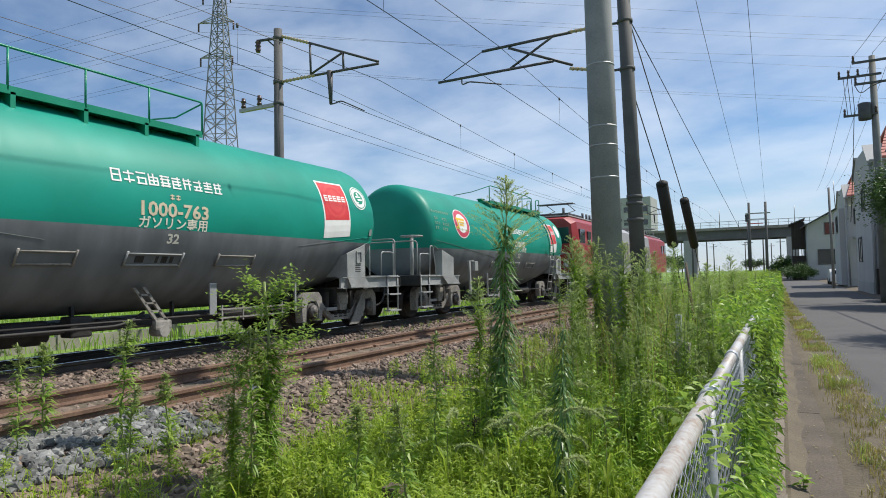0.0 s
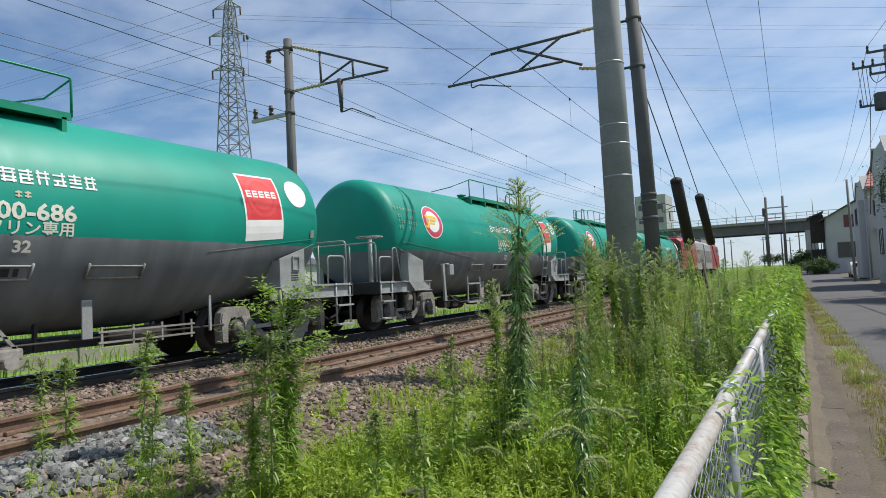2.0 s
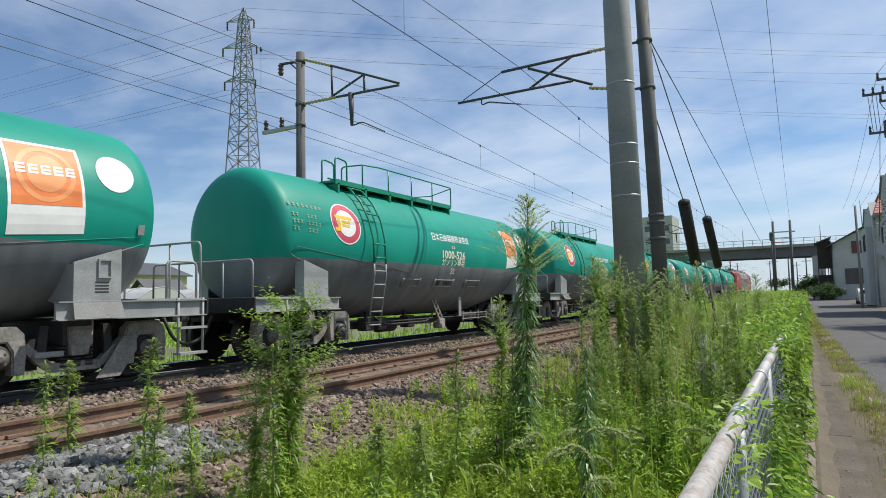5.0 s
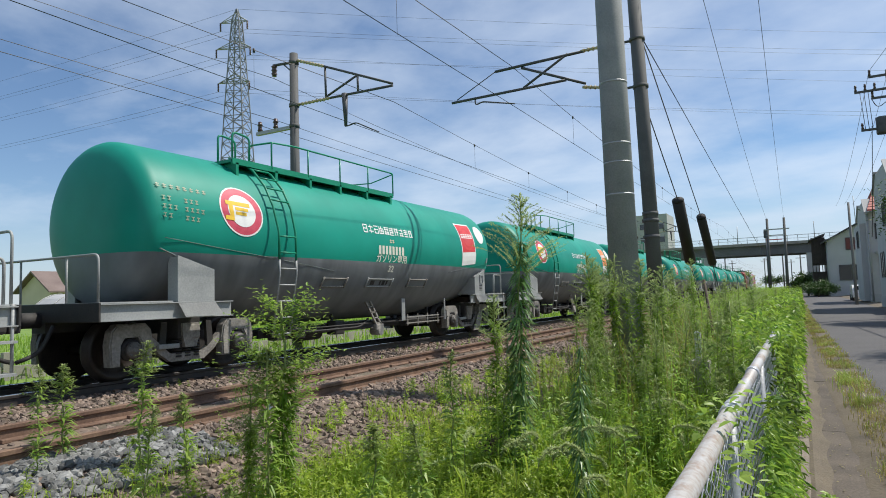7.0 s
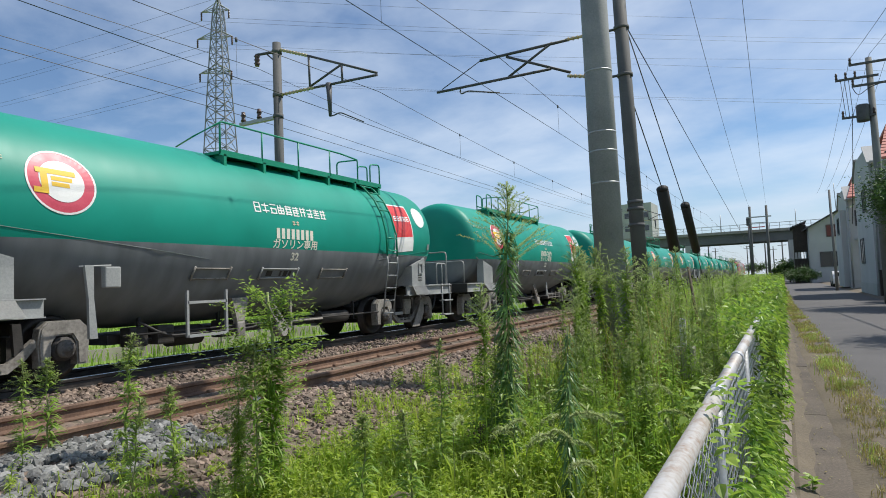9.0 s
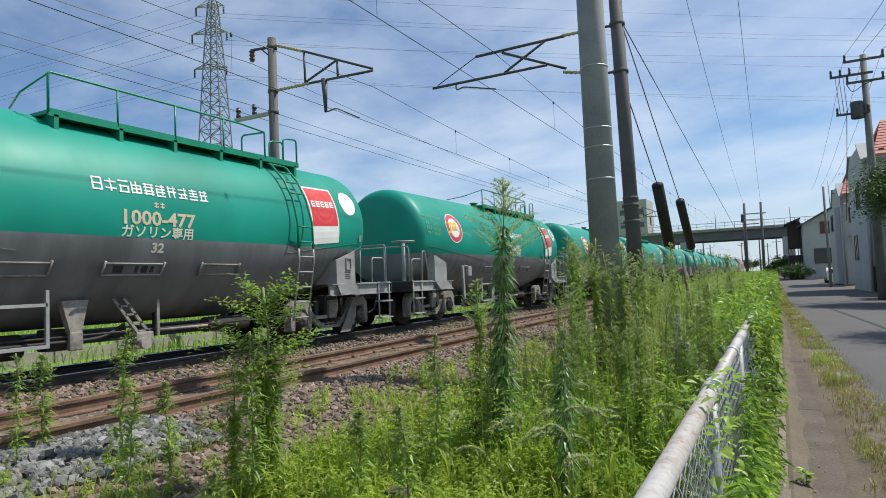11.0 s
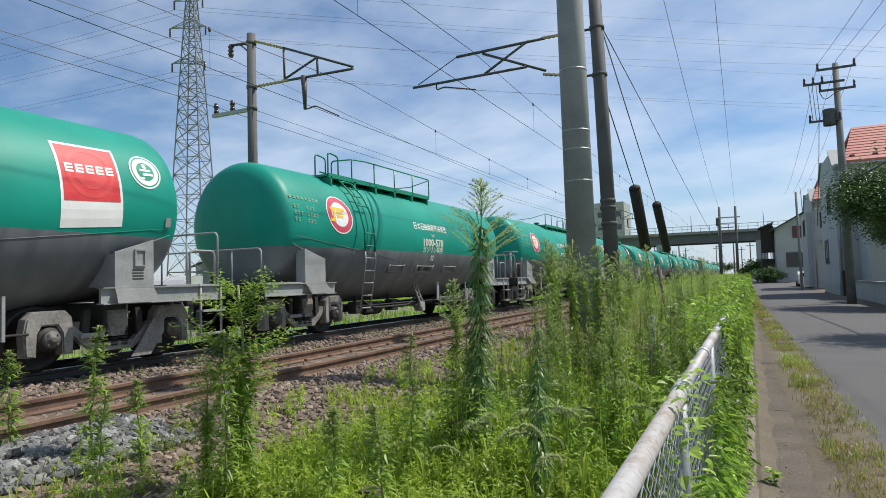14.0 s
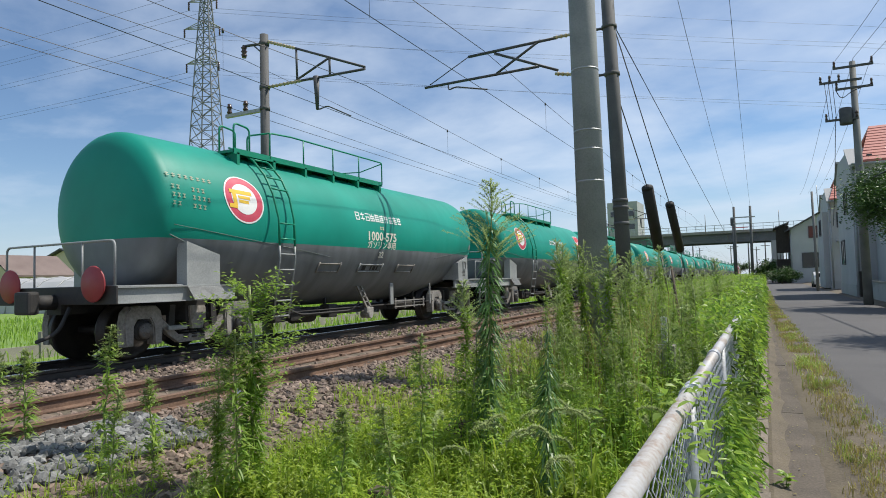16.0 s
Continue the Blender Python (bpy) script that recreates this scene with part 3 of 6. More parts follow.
# ---- lattice pylon and its conductors ----
PYLON_STEEL = surface("dull_pylon_steel", (0.14, 0.15, 0.16), (0.24, 0.25, 0.26), 4, 0.6, 0.3)
def pylon(px, py, h):
    e = thing("power_pylon", "tall grey lattice steel power pylon behind the railway", "pylon")
    bm = B()
    levels = [0, 4, 8, 11.5, 15, 18, 20.5, 23, 25.2, 27.4, 29.4, 31.4, 33.2, 35, 36.7, 38.4, 40, 41.5, 43, 44.4, h]
    half = lambda z: 2.4 * (1 - z / h) ** 0.85 + 0.4 if z < h - 0.1 else 0.05
    rot = radians(20)

    def corner(i, z):
        a = half(z)
        x, y = ((-a, -a), (a, -a), (a, a), (-a, a))[i % 4]
        return (px + x * math.cos(rot) - y * math.sin(rot), py + x * math.sin(rot) + y * math.cos(rot), z)

    for z0, z1 in zip(levels, levels[1:]):
        for i in range(4):
            rod(bm, corner(i, z0), corner(i, z1), 0.10, seg=5, caps=False)
            rod(bm, corner(i, z0), corner(i + 1, z1), 0.06, seg=4, caps=False)
            rod(bm, corner(i + 1, z0), corner(i, z1), 0.06, seg=4, caps=False)
            rod(bm, corner(i, z1), corner(i + 1, z1), 0.06, seg=4, caps=False)
    part("tower", bm, PYLON_STEEL, e, "lattice steel tower")
    tips = []
    for z, r in ((34.9, 3.1), (40.2, 3.4), (44.3, 2.7)):
        for s in (-1, 1):
            d = Vector((math.cos(rot), math.sin(rot), 0)) * s
            tip = Vector((px, py, z)) + d * (r if s < 0 else r * 0.62)
            bm = B()
            for zz in (0, 1.1):
                for q in (-0.5, 0.5):
                    rod(bm, Vector((px, py, z + zz)) + Vector((-d.y, d.x, 0)) * q * s, tip, 0.07, seg=4, caps=False)
            arm = part("cross_arm", bm, GALV, e)
            disc_insulator("insulator", tip, tip - Vector((0, 0, 1.3)), 0.16, PORCELAIN, arm, 5)
            tips.append(tip - Vector((0, 0, 1.3)))
    return tips + [Vector((px, py, h))]


# heights of the conductors where they cross the line of the lane far ahead, arm by arm
FAR_Z = (34.7, 33.8, 42.9, 40.6, 46.1, 47.0, 50.5)
for tip, z_far in zip(pylon(-72.6, 68.0, 46.3), FAR_Z):
    far = Vector((18.4, 150, z_far))
    beyond = far + (far - tip)
    back = Vector((-330, 42, tip.z + 6))
    cable("power_line", sagging(back, tip, 5, 12) + [tip.lerp(far, k / 8) - Vector((0, 0, 0.6 * 4 * (k / 8) * (1 - k / 8))) for k in range(1, 9)] + [beyond], 0.02, "high-voltage conductor crossing the sky")
# ---- distance: bridge, poles, houses ----
BRIDGE_PAINT = surface("bridge_steel", (0.10, 0.105, 0.11), (0.16, 0.165, 0.17), 0.5, 0.7, fine=6)
WALL_WHITE = surface("white_render_wall", (0.36, 0.36, 0.36), (0.46, 0.46, 0.46), 0.6, 0.8, fine=20)
WALL_CREAM = surface("cream_siding", (0.50, 0.44, 0.32), (0.60, 0.53, 0.40), 0.6, 0.8, fine=20)
WALL_GREY = surface("grey_block_wall", (0.30, 0.31, 0.31), (0.42, 0.42, 0.41), 0.6, 0.8, fine=20)
ROOF_RED = surface("red_roof_sheet", (0.37, 0.11, 0.085), (0.47, 0.16, 0.12), 1.0, 0.6, fine=15)
ROOF_DARK = surface("dark_roof_tile", (0.05, 0.05, 0.055), (0.10, 0.10, 0.105), 1.0, 0.6, fine=15)
ROOF_BROWN = surface("brown_roof_tile", (0.13, 0.09, 0.075), (0.20, 0.15, 0.13), 1.0, 0.6, fine=15)
DARK_WOOD = surface("dark_weathered_timber", (0.025, 0.02, 0.018), (0.06, 0.05, 0.04), 2, 0.8)
SIGNAL_RED = surface("signal_red", (0.5, 0.03, 0.03), (0.6, 0.05, 0.04), 2, 0.5)
CAR_WHITE = surface("car_paint", (0.7, 0.7, 0.7), (0.8, 0.8, 0.8), 2, 0.2)


def bridge(y):
    e = thing("road_bridge", "long grey steel girder road bridge over the railway", "bridge")
    for d in (0, 7.0):
        part("girder", box(B(), -75, 16, y + d, y + d + 0.4, 6.95, 8.5), BRIDGE_PAINT, e)
    part("deck", box(B(), -75, 16, y - 0.7, y + 8.1, 8.5, 8.95), CONCRETE, e, "pale concrete deck edge")
    bm = B()
    for k in range(46):
        x = -75 + k * 2
        box(bm, x - 0.05, x + 0.05, y - 0.03, y + 0.4, 6.95, 8.5)
    tagged(part("stiffener", bm, BRIDGE_PAINT, e), kind="stuff")
    rail = part("railing", box(B(), -75, 16, y - 0.65, y - 0.58, 9.9, 9.98), GALV, e, "thin steel parapet rail")
    part("middle_rail", box(B(), -75, 16, y - 0.64, y - 0.59, 9.4, 9.45), GALV, rail)
    for k in range(61):
        part("post", box(B(), -75 + k * 1.5 - 0.04, -75 + k * 1.5 + 0.04, y - 0.65, y - 0.58, 8.95, 9.9), GALV, rail)
    for x in (-34, -14.2, 1.9):
        part("pier", box(B(), x - 0.8, x + 0.8, y, y + 7.4, 0, 6.95), WALL_GREY, e, "grey concrete bridge pier")
    for x in (-40, -24, -9, 2.4):
        part("lamp_post", rod(B(), (x, y + 0.2, 8.9), (x, y + 0.2, 12.0), 0.07, 0.05, 8), GALV, e)


bridge(120)

sg = thing("railway_signal", "small railway signal head beside the line", "signal")
part("post", rod(B(), (-4.6, 118, 0.2), (-4.6, 118, 10.6), 0.09, seg=10), DARK_METAL, sg)
part("head", box(B(), -4.9, -4.3, 117.8, 118.0, 9.6, 10.9, 0.1), DARK_METAL, sg)
part("cross_bar", box(B(), -4.6, -2.2, 117.9, 118.0, 9.2, 9.35), SIGNAL_RED, sg)

h = thing("h_pole", "pair of dark poles joined by cross bars", "pole")
for x, r in ((-3.45, 0.2), (-1.45, 0.2)):
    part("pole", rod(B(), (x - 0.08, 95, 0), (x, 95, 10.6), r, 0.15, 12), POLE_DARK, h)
part("cross_bar", box(B(), -3.9, -0.9, 94.85, 95.0, 9.05, 9.2), GALV, h)
part("cross_bar", box(B(), -3.6, -1.4, 94.85, 95.0, 8.3, 8.4), GALV, h)
for x, y, z in ((-3.0, 150, 9), (-6.5, 170, 9), (-14, 150, 9.5), (-16, 190, 9), (0.2, 160, 8.5), (-9, 210, 10), (-2.0, 200, 9), (-23, 180, 10), (-12.2, 108, 8.4)):
    p = thing("far_pole", "distant dark line pole beyond the bridge", "pole", group="distant poles")
    part("pole", rod(B(), (x, y, 0), (x, y, z), 0.16, 0.12, 8), POLE_DARK, p)
    part("cross_bar", box(B(), x - 0.9, x + 0.9, y - 0.06, y + 0.06, z - 0.9, z - 0.78), POLE_DARK, p)


def window(parent, x, y, z, w, hgt, face="y"):
    """A framed pane, proud of a wall that looks towards -y or -x."""
    def bx(a0, a1, d0, d1, z0, z1):
        return box(B(), a0, a1, y - d1, y - d0, z0, z1) if face == "y" else box(B(), x - d1, x - d0, a0, a1, z0, z1)
    c = x if face == "y" else y
    f = part("window", bx(c - w / 2, c + w / 2, -0.02, 0.03, z, z + hgt), GLASS, parent, "dark window")
    for a0, a1, z0, z1 in ((c - w / 2 - 0.07, c + w / 2 + 0.07, z - 0.08, z), (c - w / 2 - 0.07, c + w / 2 + 0.07, z + hgt, z + hgt + 0.08), (c - w / 2 - 0.07, c - w / 2, z, z + hgt), (c + w / 2, c + w / 2 + 0.07, z, z + hgt), (c - 0.03, c + 0.03, z, z + hgt)):
        part("window_frame", bx(a0, a1, -0.01, 0.06, z0, z1), DARK_METAL, f)


def gable_house(name, label, x0, x1, y0, y1, z0, eave, ridge, wall, roof, along="x", over=0.5):
    e = thing(name, label, "house")
    if along == "x":
        bm = prism(B(), [(y0, z0), (y1, z0), (y1, eave), ((y0 + y1) / 2, ridge - 0.12), (y0, eave)], "x", x0, x1)
    else:
        bm = prism(B(), [(x0, z0), (x1, z0), (x1, eave), ((x0 + x1) / 2, ridge - 0.12), (x0, eave)], "y", y0, y1)
    w = part("wall", bm, wall, e)
    a, b, lo, hi = (y0, y1, x0 - over, x1 + over) if along == "x" else (x0, x1, y0 - over, y1 + over)
    m, k = (a + b) / 2, (ridge - eave) / ((b - a) / 2)
    for s, edge in ((-1, a - over), (1, b + over)):
        ze = eave - over * k
        part("roof", prism(B(), [(edge, ze), (m, ridge), (m, ridge + 0.16), (edge, ze + 0.16)], along, lo, hi), roof, e)
    return e, w


# the grey-white house at the end of the lane
e, w = gable_house("house", "pale two-storey house with a dark low-pitched roof", 3.2, 13, 100, 112, 0, 7.4, 10.2, WALL_WHITE, ROOF_DARK, "y", 0.6)
window(e, 6.4, 100, 6.2, 1.8, 1.5)
window(e, 5.9, 100, 2.2, 2.6, 1.9)
part("balcony", box(B(), 1.6, 3.15, 100.5, 106, 4.4, 8.0), DARK_WOOD, e, "dark timber balcony")
part("lean_to", box(B(), 1.5, 3.15, 100.5, 108, 0, 3.4), DARK_WOOD, e, "dark lean-to")
for k in range(5):
    part("balcony_post", box(B(), 1.5 + k * 0.38, 1.6 + k * 0.38, 100.3, 100.42, 0, 8.0), DARK_WOOD, e)
part("balcony_roof", prism(B(), [(1.2, 7.6), (3.2, 8.4), (3.2, 8.55), (1.2, 7.75)], "y", 100.0, 106.5), ROOF_DARK, e)
part("downpipe", rod(B(), (3.3, 99.9, 0), (3.3, 99.9, 7.4), 0.06, seg=8), GALV, e)
# houses whose red roofs are cut back at the lane end
def clipped_house(label, x0, x1, y0, y1, eave, ridge, roof_x, ridge_x):
    """A gable house along x: the wall's gable towards the lane shows, and the roof begins behind it and leans back."""
    e = thing("house", label, "house")
    m, cut = (y0 + y1) / 2, 0.40
    top = eave + (ridge - eave) * cut
    w = part("wall", prism(B(), [(y0, 0.2), (y1, 0.2), (y1, eave), (m + (y1 - m) * (1 - cut), top - 0.1), (m - (m - y0) * (1 - cut), top - 0.1), (y0, eave)], "x", x0, x1), WALL_WHITE, e)
    for d, edge in ((-1, y0 - 0.5), (1, y1 + 0.5)):
        bm = B()
        lo = [(roof_x, edge, eave), (x1 + 0.4, edge, eave), (x1 + 0.4, m, ridge), (ridge_x, m, ridge)]
        a, b = [bm.verts.new(p) for p in lo], [bm.verts.new((p[0], p[1], p[2] + 0.16)) for p in lo]
        bm.faces.new(a)
        bm.faces.new(b)
        for k in range(4):
            bm.faces.new((a[k], a[(k + 1) % 4], b[(k + 1) % 4], b[k]))
        bmesh.ops.recalc_face_normals(bm, faces=bm.faces[:])
        slope = part("roof", bm, ROOF_RED, e, "red sheet-metal roof slope")
        # standing courses across the slope
        bm = B()
        for k in range(1, 12):
            q = k / 12
            rod(bm, (roof_x + (ridge_x - roof_x) * q, edge + (m - edge) * q, eave + (ridge - eave) * q + 0.165), (x1 + 0.4, edge + (m - edge) * q, eave + (ridge - eave) * q + 0.165), 0.025, seg=5)
        tagged(part("roof_course", bm, ROOF_RED, slope), kind="stuff")
        part("barge_board", prism(B(), [(y0 - 0.3 if d < 0 else y1 + 0.3, eave - 0.15), (m + d * (y1 - m) * (1 - cut), top - 0.02), (m + d * (y1 - m) * (1 - cut), top + 0.1), (y0 - 0.3 if d < 0 else y1 + 0.3, eave - 0.02)], "x", x0 - 0.1, ridge_x), WALL_GREY, e, "grey barge board")
        part("gutter", rod(B(), (x0, edge, eave - 0.04), (x1 + 0.4, edge, eave - 0.04), 0.06, seg=8), WALL_GREY, e)
    part("downpipe", rod(B(), (x0 + 0.12, y0 - 0.05, 0.2), (x0 + 0.12, y0 - 0.05, eave), 0.05, seg=8), GALV, e)
    part("plinth", box(B(), x0 - 0.03, x1, y0 - 0.03, y1 + 0.03, 0.1, 0.75), WALL_GREY, e, "grey concrete plinth")
    return e, w


e, w = clipped_house("white two-storey house with a steep red roof", 4.75, 13, 60, 68, 7.2, 10.0, 4.85, 5.95)
part("porch", box(B(), 4.35, 4.75, 60.8, 66.5, 0.2, 6.4), WALL_WHITE, e)
window(e, 5.7, 60, 5.1, 0.7, 1.1)
window(e, 5.85, 60, 2.2, 0.7, 1.2)
window(e, 4.35, 63, 4.6, 1.4, 1.2, "x")
part("awning", box(B(), 5.2, 6.5, 59.2, 60, 3.9, 4.05), WALL_GREY, e)
# nearer white house with the large red roof
e, w = clipped_house("large white house with a broad red sheet roof", 4.5, 15, 42, 50, 7.45, 10.1, 4.97, 6.0)
part("side_wing", box(B(), 5.5, 12, 38.5, 41.98, 0.2, 5.2), WALL_WHITE, e)
window(e, 6.6, 42, 5.6, 1.2, 1.2)
window(e, 4.5, 45, 5.0, 1.4, 1.2, "x")
window(e, 4.5, 47.5, 2.0, 1.6, 1.4, "x")
bm = B()
for k in range(8):
    box(bm, 5.3 + k * 1.1, 5.55 + k * 1.1, 41.9, 42.0, 7.82, 7.96)
tagged(part("snow_guard", bm, ROOF_DARK, e), kind="stuff")
# garden wall, gate and planting strip along the lane
e = thing("garden_wall", "low pale block wall in front of the houses", "wall")
for k in range(16):
    part("block_panel", box(B(), 4.75, 4.87, 22 + k * 1.2, 23.18 + k * 1.2, 0.05, 0.95, 0.01), WALL_GREY, e)
part("coping", box(B(), 4.70, 4.92, 21.9, 41.3, 0.95, 1.02), CONCRETE, e)
for y in (41.6, 42.9):
    part("gate_post", box(B(), 4.6, 4.85, y, y + 0.25, 0.05, 1.5, 0.02), DARK_WOOD, e)

# a parked car beside the far houses, half hidden
def car(x, y, paint, label):
    e = thing("car", label, "car")
    part("body", prism(B(), [(y - 2, 0.35), (y + 2, 0.35), (y + 2, 0.85), (y + 1.4, 1.0), (y + 0.7, 1.5), (y - 1.2, 1.52), (y - 1.9, 1.0), (y - 2.05, 0.8)], "x", x - 0.8, x + 0.8), paint, e)
    part("rear_window", box(B(), x - 0.65, x + 0.65, y - 1.95, y - 1.55, 1.05, 1.4), GLASS, e)
    for s in (-1, 1):
        for d in (-1.25, 1.25):
            part("wheel", lathe(B(), [(0.05, -0.1), (0.3, -0.1), (0.32, 0), (0.3, 0.1), (0.05, 0.1)], "x", (x + s * 0.75, y + d, 0.32), 16), BLACK_AND_SHADE, e)


car(4.9, 72, CAR_WHITE, "white parked car beside the house")


def utility_pole(x, y, h):
    e = thing("utility_pole", "grey concrete utility pole with transformer and cross arms", "utility pole")
    part("pole", rod(B(), (x + 0.08, y, 0), (x, y, h), 0.19, 0.12, 16), POLE, e)
    for z, a, b in ((h - 0.25, -0.75, 0.75), (h - 0.85, -1.3, 0.3), (h - 1.2, -0.7, 0.7), (h - 2.55, -1.15, 0.1)):
        arm = part("cross_arm", box(B(), x + a, x + b, y - 0.2, y - 0.11, z - 0.045, z + 0.045), DARK_METAL, e)
        for q in ((a + 0.05, b - 0.05) if z != h - 0.85 else (a + 0.05, a + 0.4, a + 0.75)):
            disc_insulator("insulator", (x + q, y - 0.15, z + 0.04), (x + q, y - 0.15, z + 0.32), 0.06, PORCELAIN, arm, 2)
    bm = lathe(B(), [(0.05, h - 2.8), (0.24, h - 2.78), (0.25, h - 2.7), (0.25, h - 2.1), (0.22, h - 2.05), (0.05, h - 2.02)], "z", (x - 0.36, y - 0.1, 0), 16)
    part("transformer", bm, DARK_METAL, e, "dark cylindrical transformer")
    bm = B()
    for q in (-1.1, -0.95, -0.8):
        rod(bm, (x + q, y - 0.15, h - 0.9), (x + q * 0.9, y - 0.15, h - 2.5), 0.012, seg=4)
    pipe(bm, rounded([(x - 0.7, y - 0.15, h - 1.2), (x - 0.5, y - 0.2, h - 1.7), (x - 0.1, y - 0.2, h - 1.35), (x + 0.5, y - 0.2, h - 1.2)], 0.3), 0.018)
    pipe(bm, [(x - 0.75, y - 0.15, h - 2.4), (x - 0.85, y + 0.5, h - 5), (x - 0.8, y + 3, h - 7.0)], 0.016)
    tagged(part("jumper_cable", bm, WIRE, e), kind="stuff")


utility_pole(3.85, 33, 10.75)
for q, z in ((-0.7, 10.8), (0.05, 10.9), (0.7, 10.8)):
    cable("street_wire", sagging((3.85 + q, 33, z), (6.8 + q, -4, z + 0.6), 0.7, 12) , 0.010, "power wire from the utility pole")
    cable("street_wire", sagging((3.85 + q, 33, z), (4.4 + q, 78, z - 1.0), 0.8, 12), 0.010, "power wire from the utility pole")
cable("telephone_cable", sagging((3.85, 32.9, 5.3), (5.9, -4, 5.9), 0.5, 14), 0.028, "thick black telephone cable along the lane")
e = thing("utility_pole", "slim grey pole beside the far house", "utility pole")
part("pole", rod(B(), (3.5, 56, 0), (3.43, 56, 7.65), 0.11, 0.08, 10), POLE, e)
e = thing("antenna_mast", "thin rooftop antenna mast", "antenna")
part("mast", rod(B(), (7.0, 103, 9.8), (6.9, 103, 13.6), 0.05, seg=6), GALV, e)

# buildings beyond the line
e = thing("office_block", "distant plain grey concrete block", "building")
part("body", box(B(), -43, -34, 200, 212, 0, 24.5), WALL_GREY, e)
for k in range(4):
    for j in range(3):
        part("window", box(B(), -42 + j * 2.7, -40.3 + j * 2.7, 199.9, 200.05, 8 + k * 4, 9.6 + k * 4), GLASS, e)
for x, y, w, d, hh, roof, mat in ((-62, 36, 5, 5, 3.3, ROOF_BROWN, WALL_CREAM), (-75, 52, 10, 8, 5.0, ROOF_DARK, WALL_CREAM), (-58, 43, 4, 4, 2.2, ROOF_DARK, WALL_CREAM), (-90, 30, 12, 9, 5.2, ROOF_BROWN, WALL_WHITE), (-70, 75, 11, 8, 5, ROOF_DARK, WALL_WHITE)):
    e, wl_ = gable_house("house", "small house with a tiled roof across the field", x - w / 2, x + w / 2, y - d / 2, y + d / 2, 0, hh, hh + 1.6, mat, roof, "y", 0.5)
    window(e, x + w / 2 + 0.02, y, 1.2, 1.6, 1.2, "x")
    part("door", box(B(), x + w / 2, x + w / 2 + 0.05, y + d * 0.25, y + d * 0.25 + 0.9, 0, 2.0), DARK_WOOD, e)
for y in (30, 38, 45):
    e = thing("greenhouse", "pale plastic tunnel greenhouse in the field", "greenhouse", group="greenhouses")
    prof = [(y + 2.6 * math.cos(math.pi * k / 12), 0.05 + 2.6 * math.sin(math.pi * k / 12)) for k in range(13)]
    part("cover", prism(B(), prof, "x", -52, -40), WALL_WHITE, e)
    for k in range(6):
        part("hoop", pipe(B(), [(-52 + k * 2.4, y + 2.64 * math.cos(math.pi * j / 12), 0.05 + 2.64 * math.sin(math.pi * j / 12)) for j in range(13)], 0.03, 5), GALV, e)
e = thing("boundary_fence", "low concrete post and panel fence beyond the tracks", "fence")
for k in range(40):
    y = -2 + k * 1.5
    part("fence_post", box(B(), -14.06, -13.94, y - 0.06, y + 0.06, 0.1, 0.7), CONCRETE, e)
part("fence_panel", box(B(), -14.03, -13.97, -2, 56.5, 0.12, 0.42), CONCRETE, e)
# ---- chain-link fence beside the camera ----
FX, FTOP = -0.27, 1.08      # line of the fence and height of its top rail
RUSTED = surface("rust_spotted_zinc", (0.25, 0.16, 0.10), (0.47, 0.48, 0.50), 3.2, 0.6, 0.15, third=(0.40, 0.385, 0.365))
fence = thing("chain_link_fence", "galvanised chain-link fence with rusted top rail", "fence")
for k in range(14):
    y0 = -5.3 + k * 4.0 + 0.0
    part("top_rail", rod(B(), (FX, y0, FTOP), (FX, y0 + 3.98, FTOP), 0.03, seg=14), RUSTED if k < 3 else GALV_WHITE, fence)
for k in range(27):
    y = -5.35 + k * 2.0
    part("post", rod(B(), (FX, y, -0.05), (FX, y, FTOP - 0.02), 0.026, seg=12), GALV, fence)
for y in (2.68, 2.78, 4.0):
    part("sleeve", rod(B(), (FX, y - 0.045, FTOP), (FX, y + 0.045, FTOP), 0.036, seg=14), GALV_WHITE, fence)
bm = B()
step = 0.056
for s in (-1, 1):
    k = 0
    y = 0.2
    while y < 12:
        pts = []
        n = 18
        for j in range(n + 1):
            z = 0.06 + (FTOP - 0.10) * j / n
            zig = abs(((j + (0 if s > 0 else 1)) % 2)) * step
            pts.append((FX + 0.004 * s * (1 if j % 2 else -1), y + zig, z))
        pipe(bm, pts, 0.0022, 4)
        y += 2 * step
mesh = part("wire_mesh", bm, GALV_WHITE, fence, "zinc chain-link mesh")
tagged(mesh, kind="stuff")
# ---- tank wagons ----
HALF, PITCH = 6.3, 13.57        # half the frame's length; wagon length over couplers
TOP, R_MID, R_END = 3.52, 1.46, 1.26
CAP = 5.32     # where the barrel ends and the dished ends begin


def tank_r(u):
    a = min(1.0, max(0.0, (abs(u) - 2.6) / 2.9))
    return R_MID + (R_END - R_MID) * a


def on_tank(u, phi, proud=0.0):
    r = tank_r(u)
    return ((r + proud) * math.cos(phi), u, TOP - r + (r + proud) * math.sin(phi))


def phi_at(u, z):
    r = tank_r(u)
    return math.asin(max(-1, min(1, (z - (TOP - r)) / r)))


def decal(name, verts, faces, u0, z0, mat, parent, proud=0.005, label=""):
    p0 = phi_at(u0, z0)
    return pydata(name, [on_tank(u0 + a, p0 + b / tank_r(u0), proud) for a, b, *_ in verts], faces, mat, parent, label)


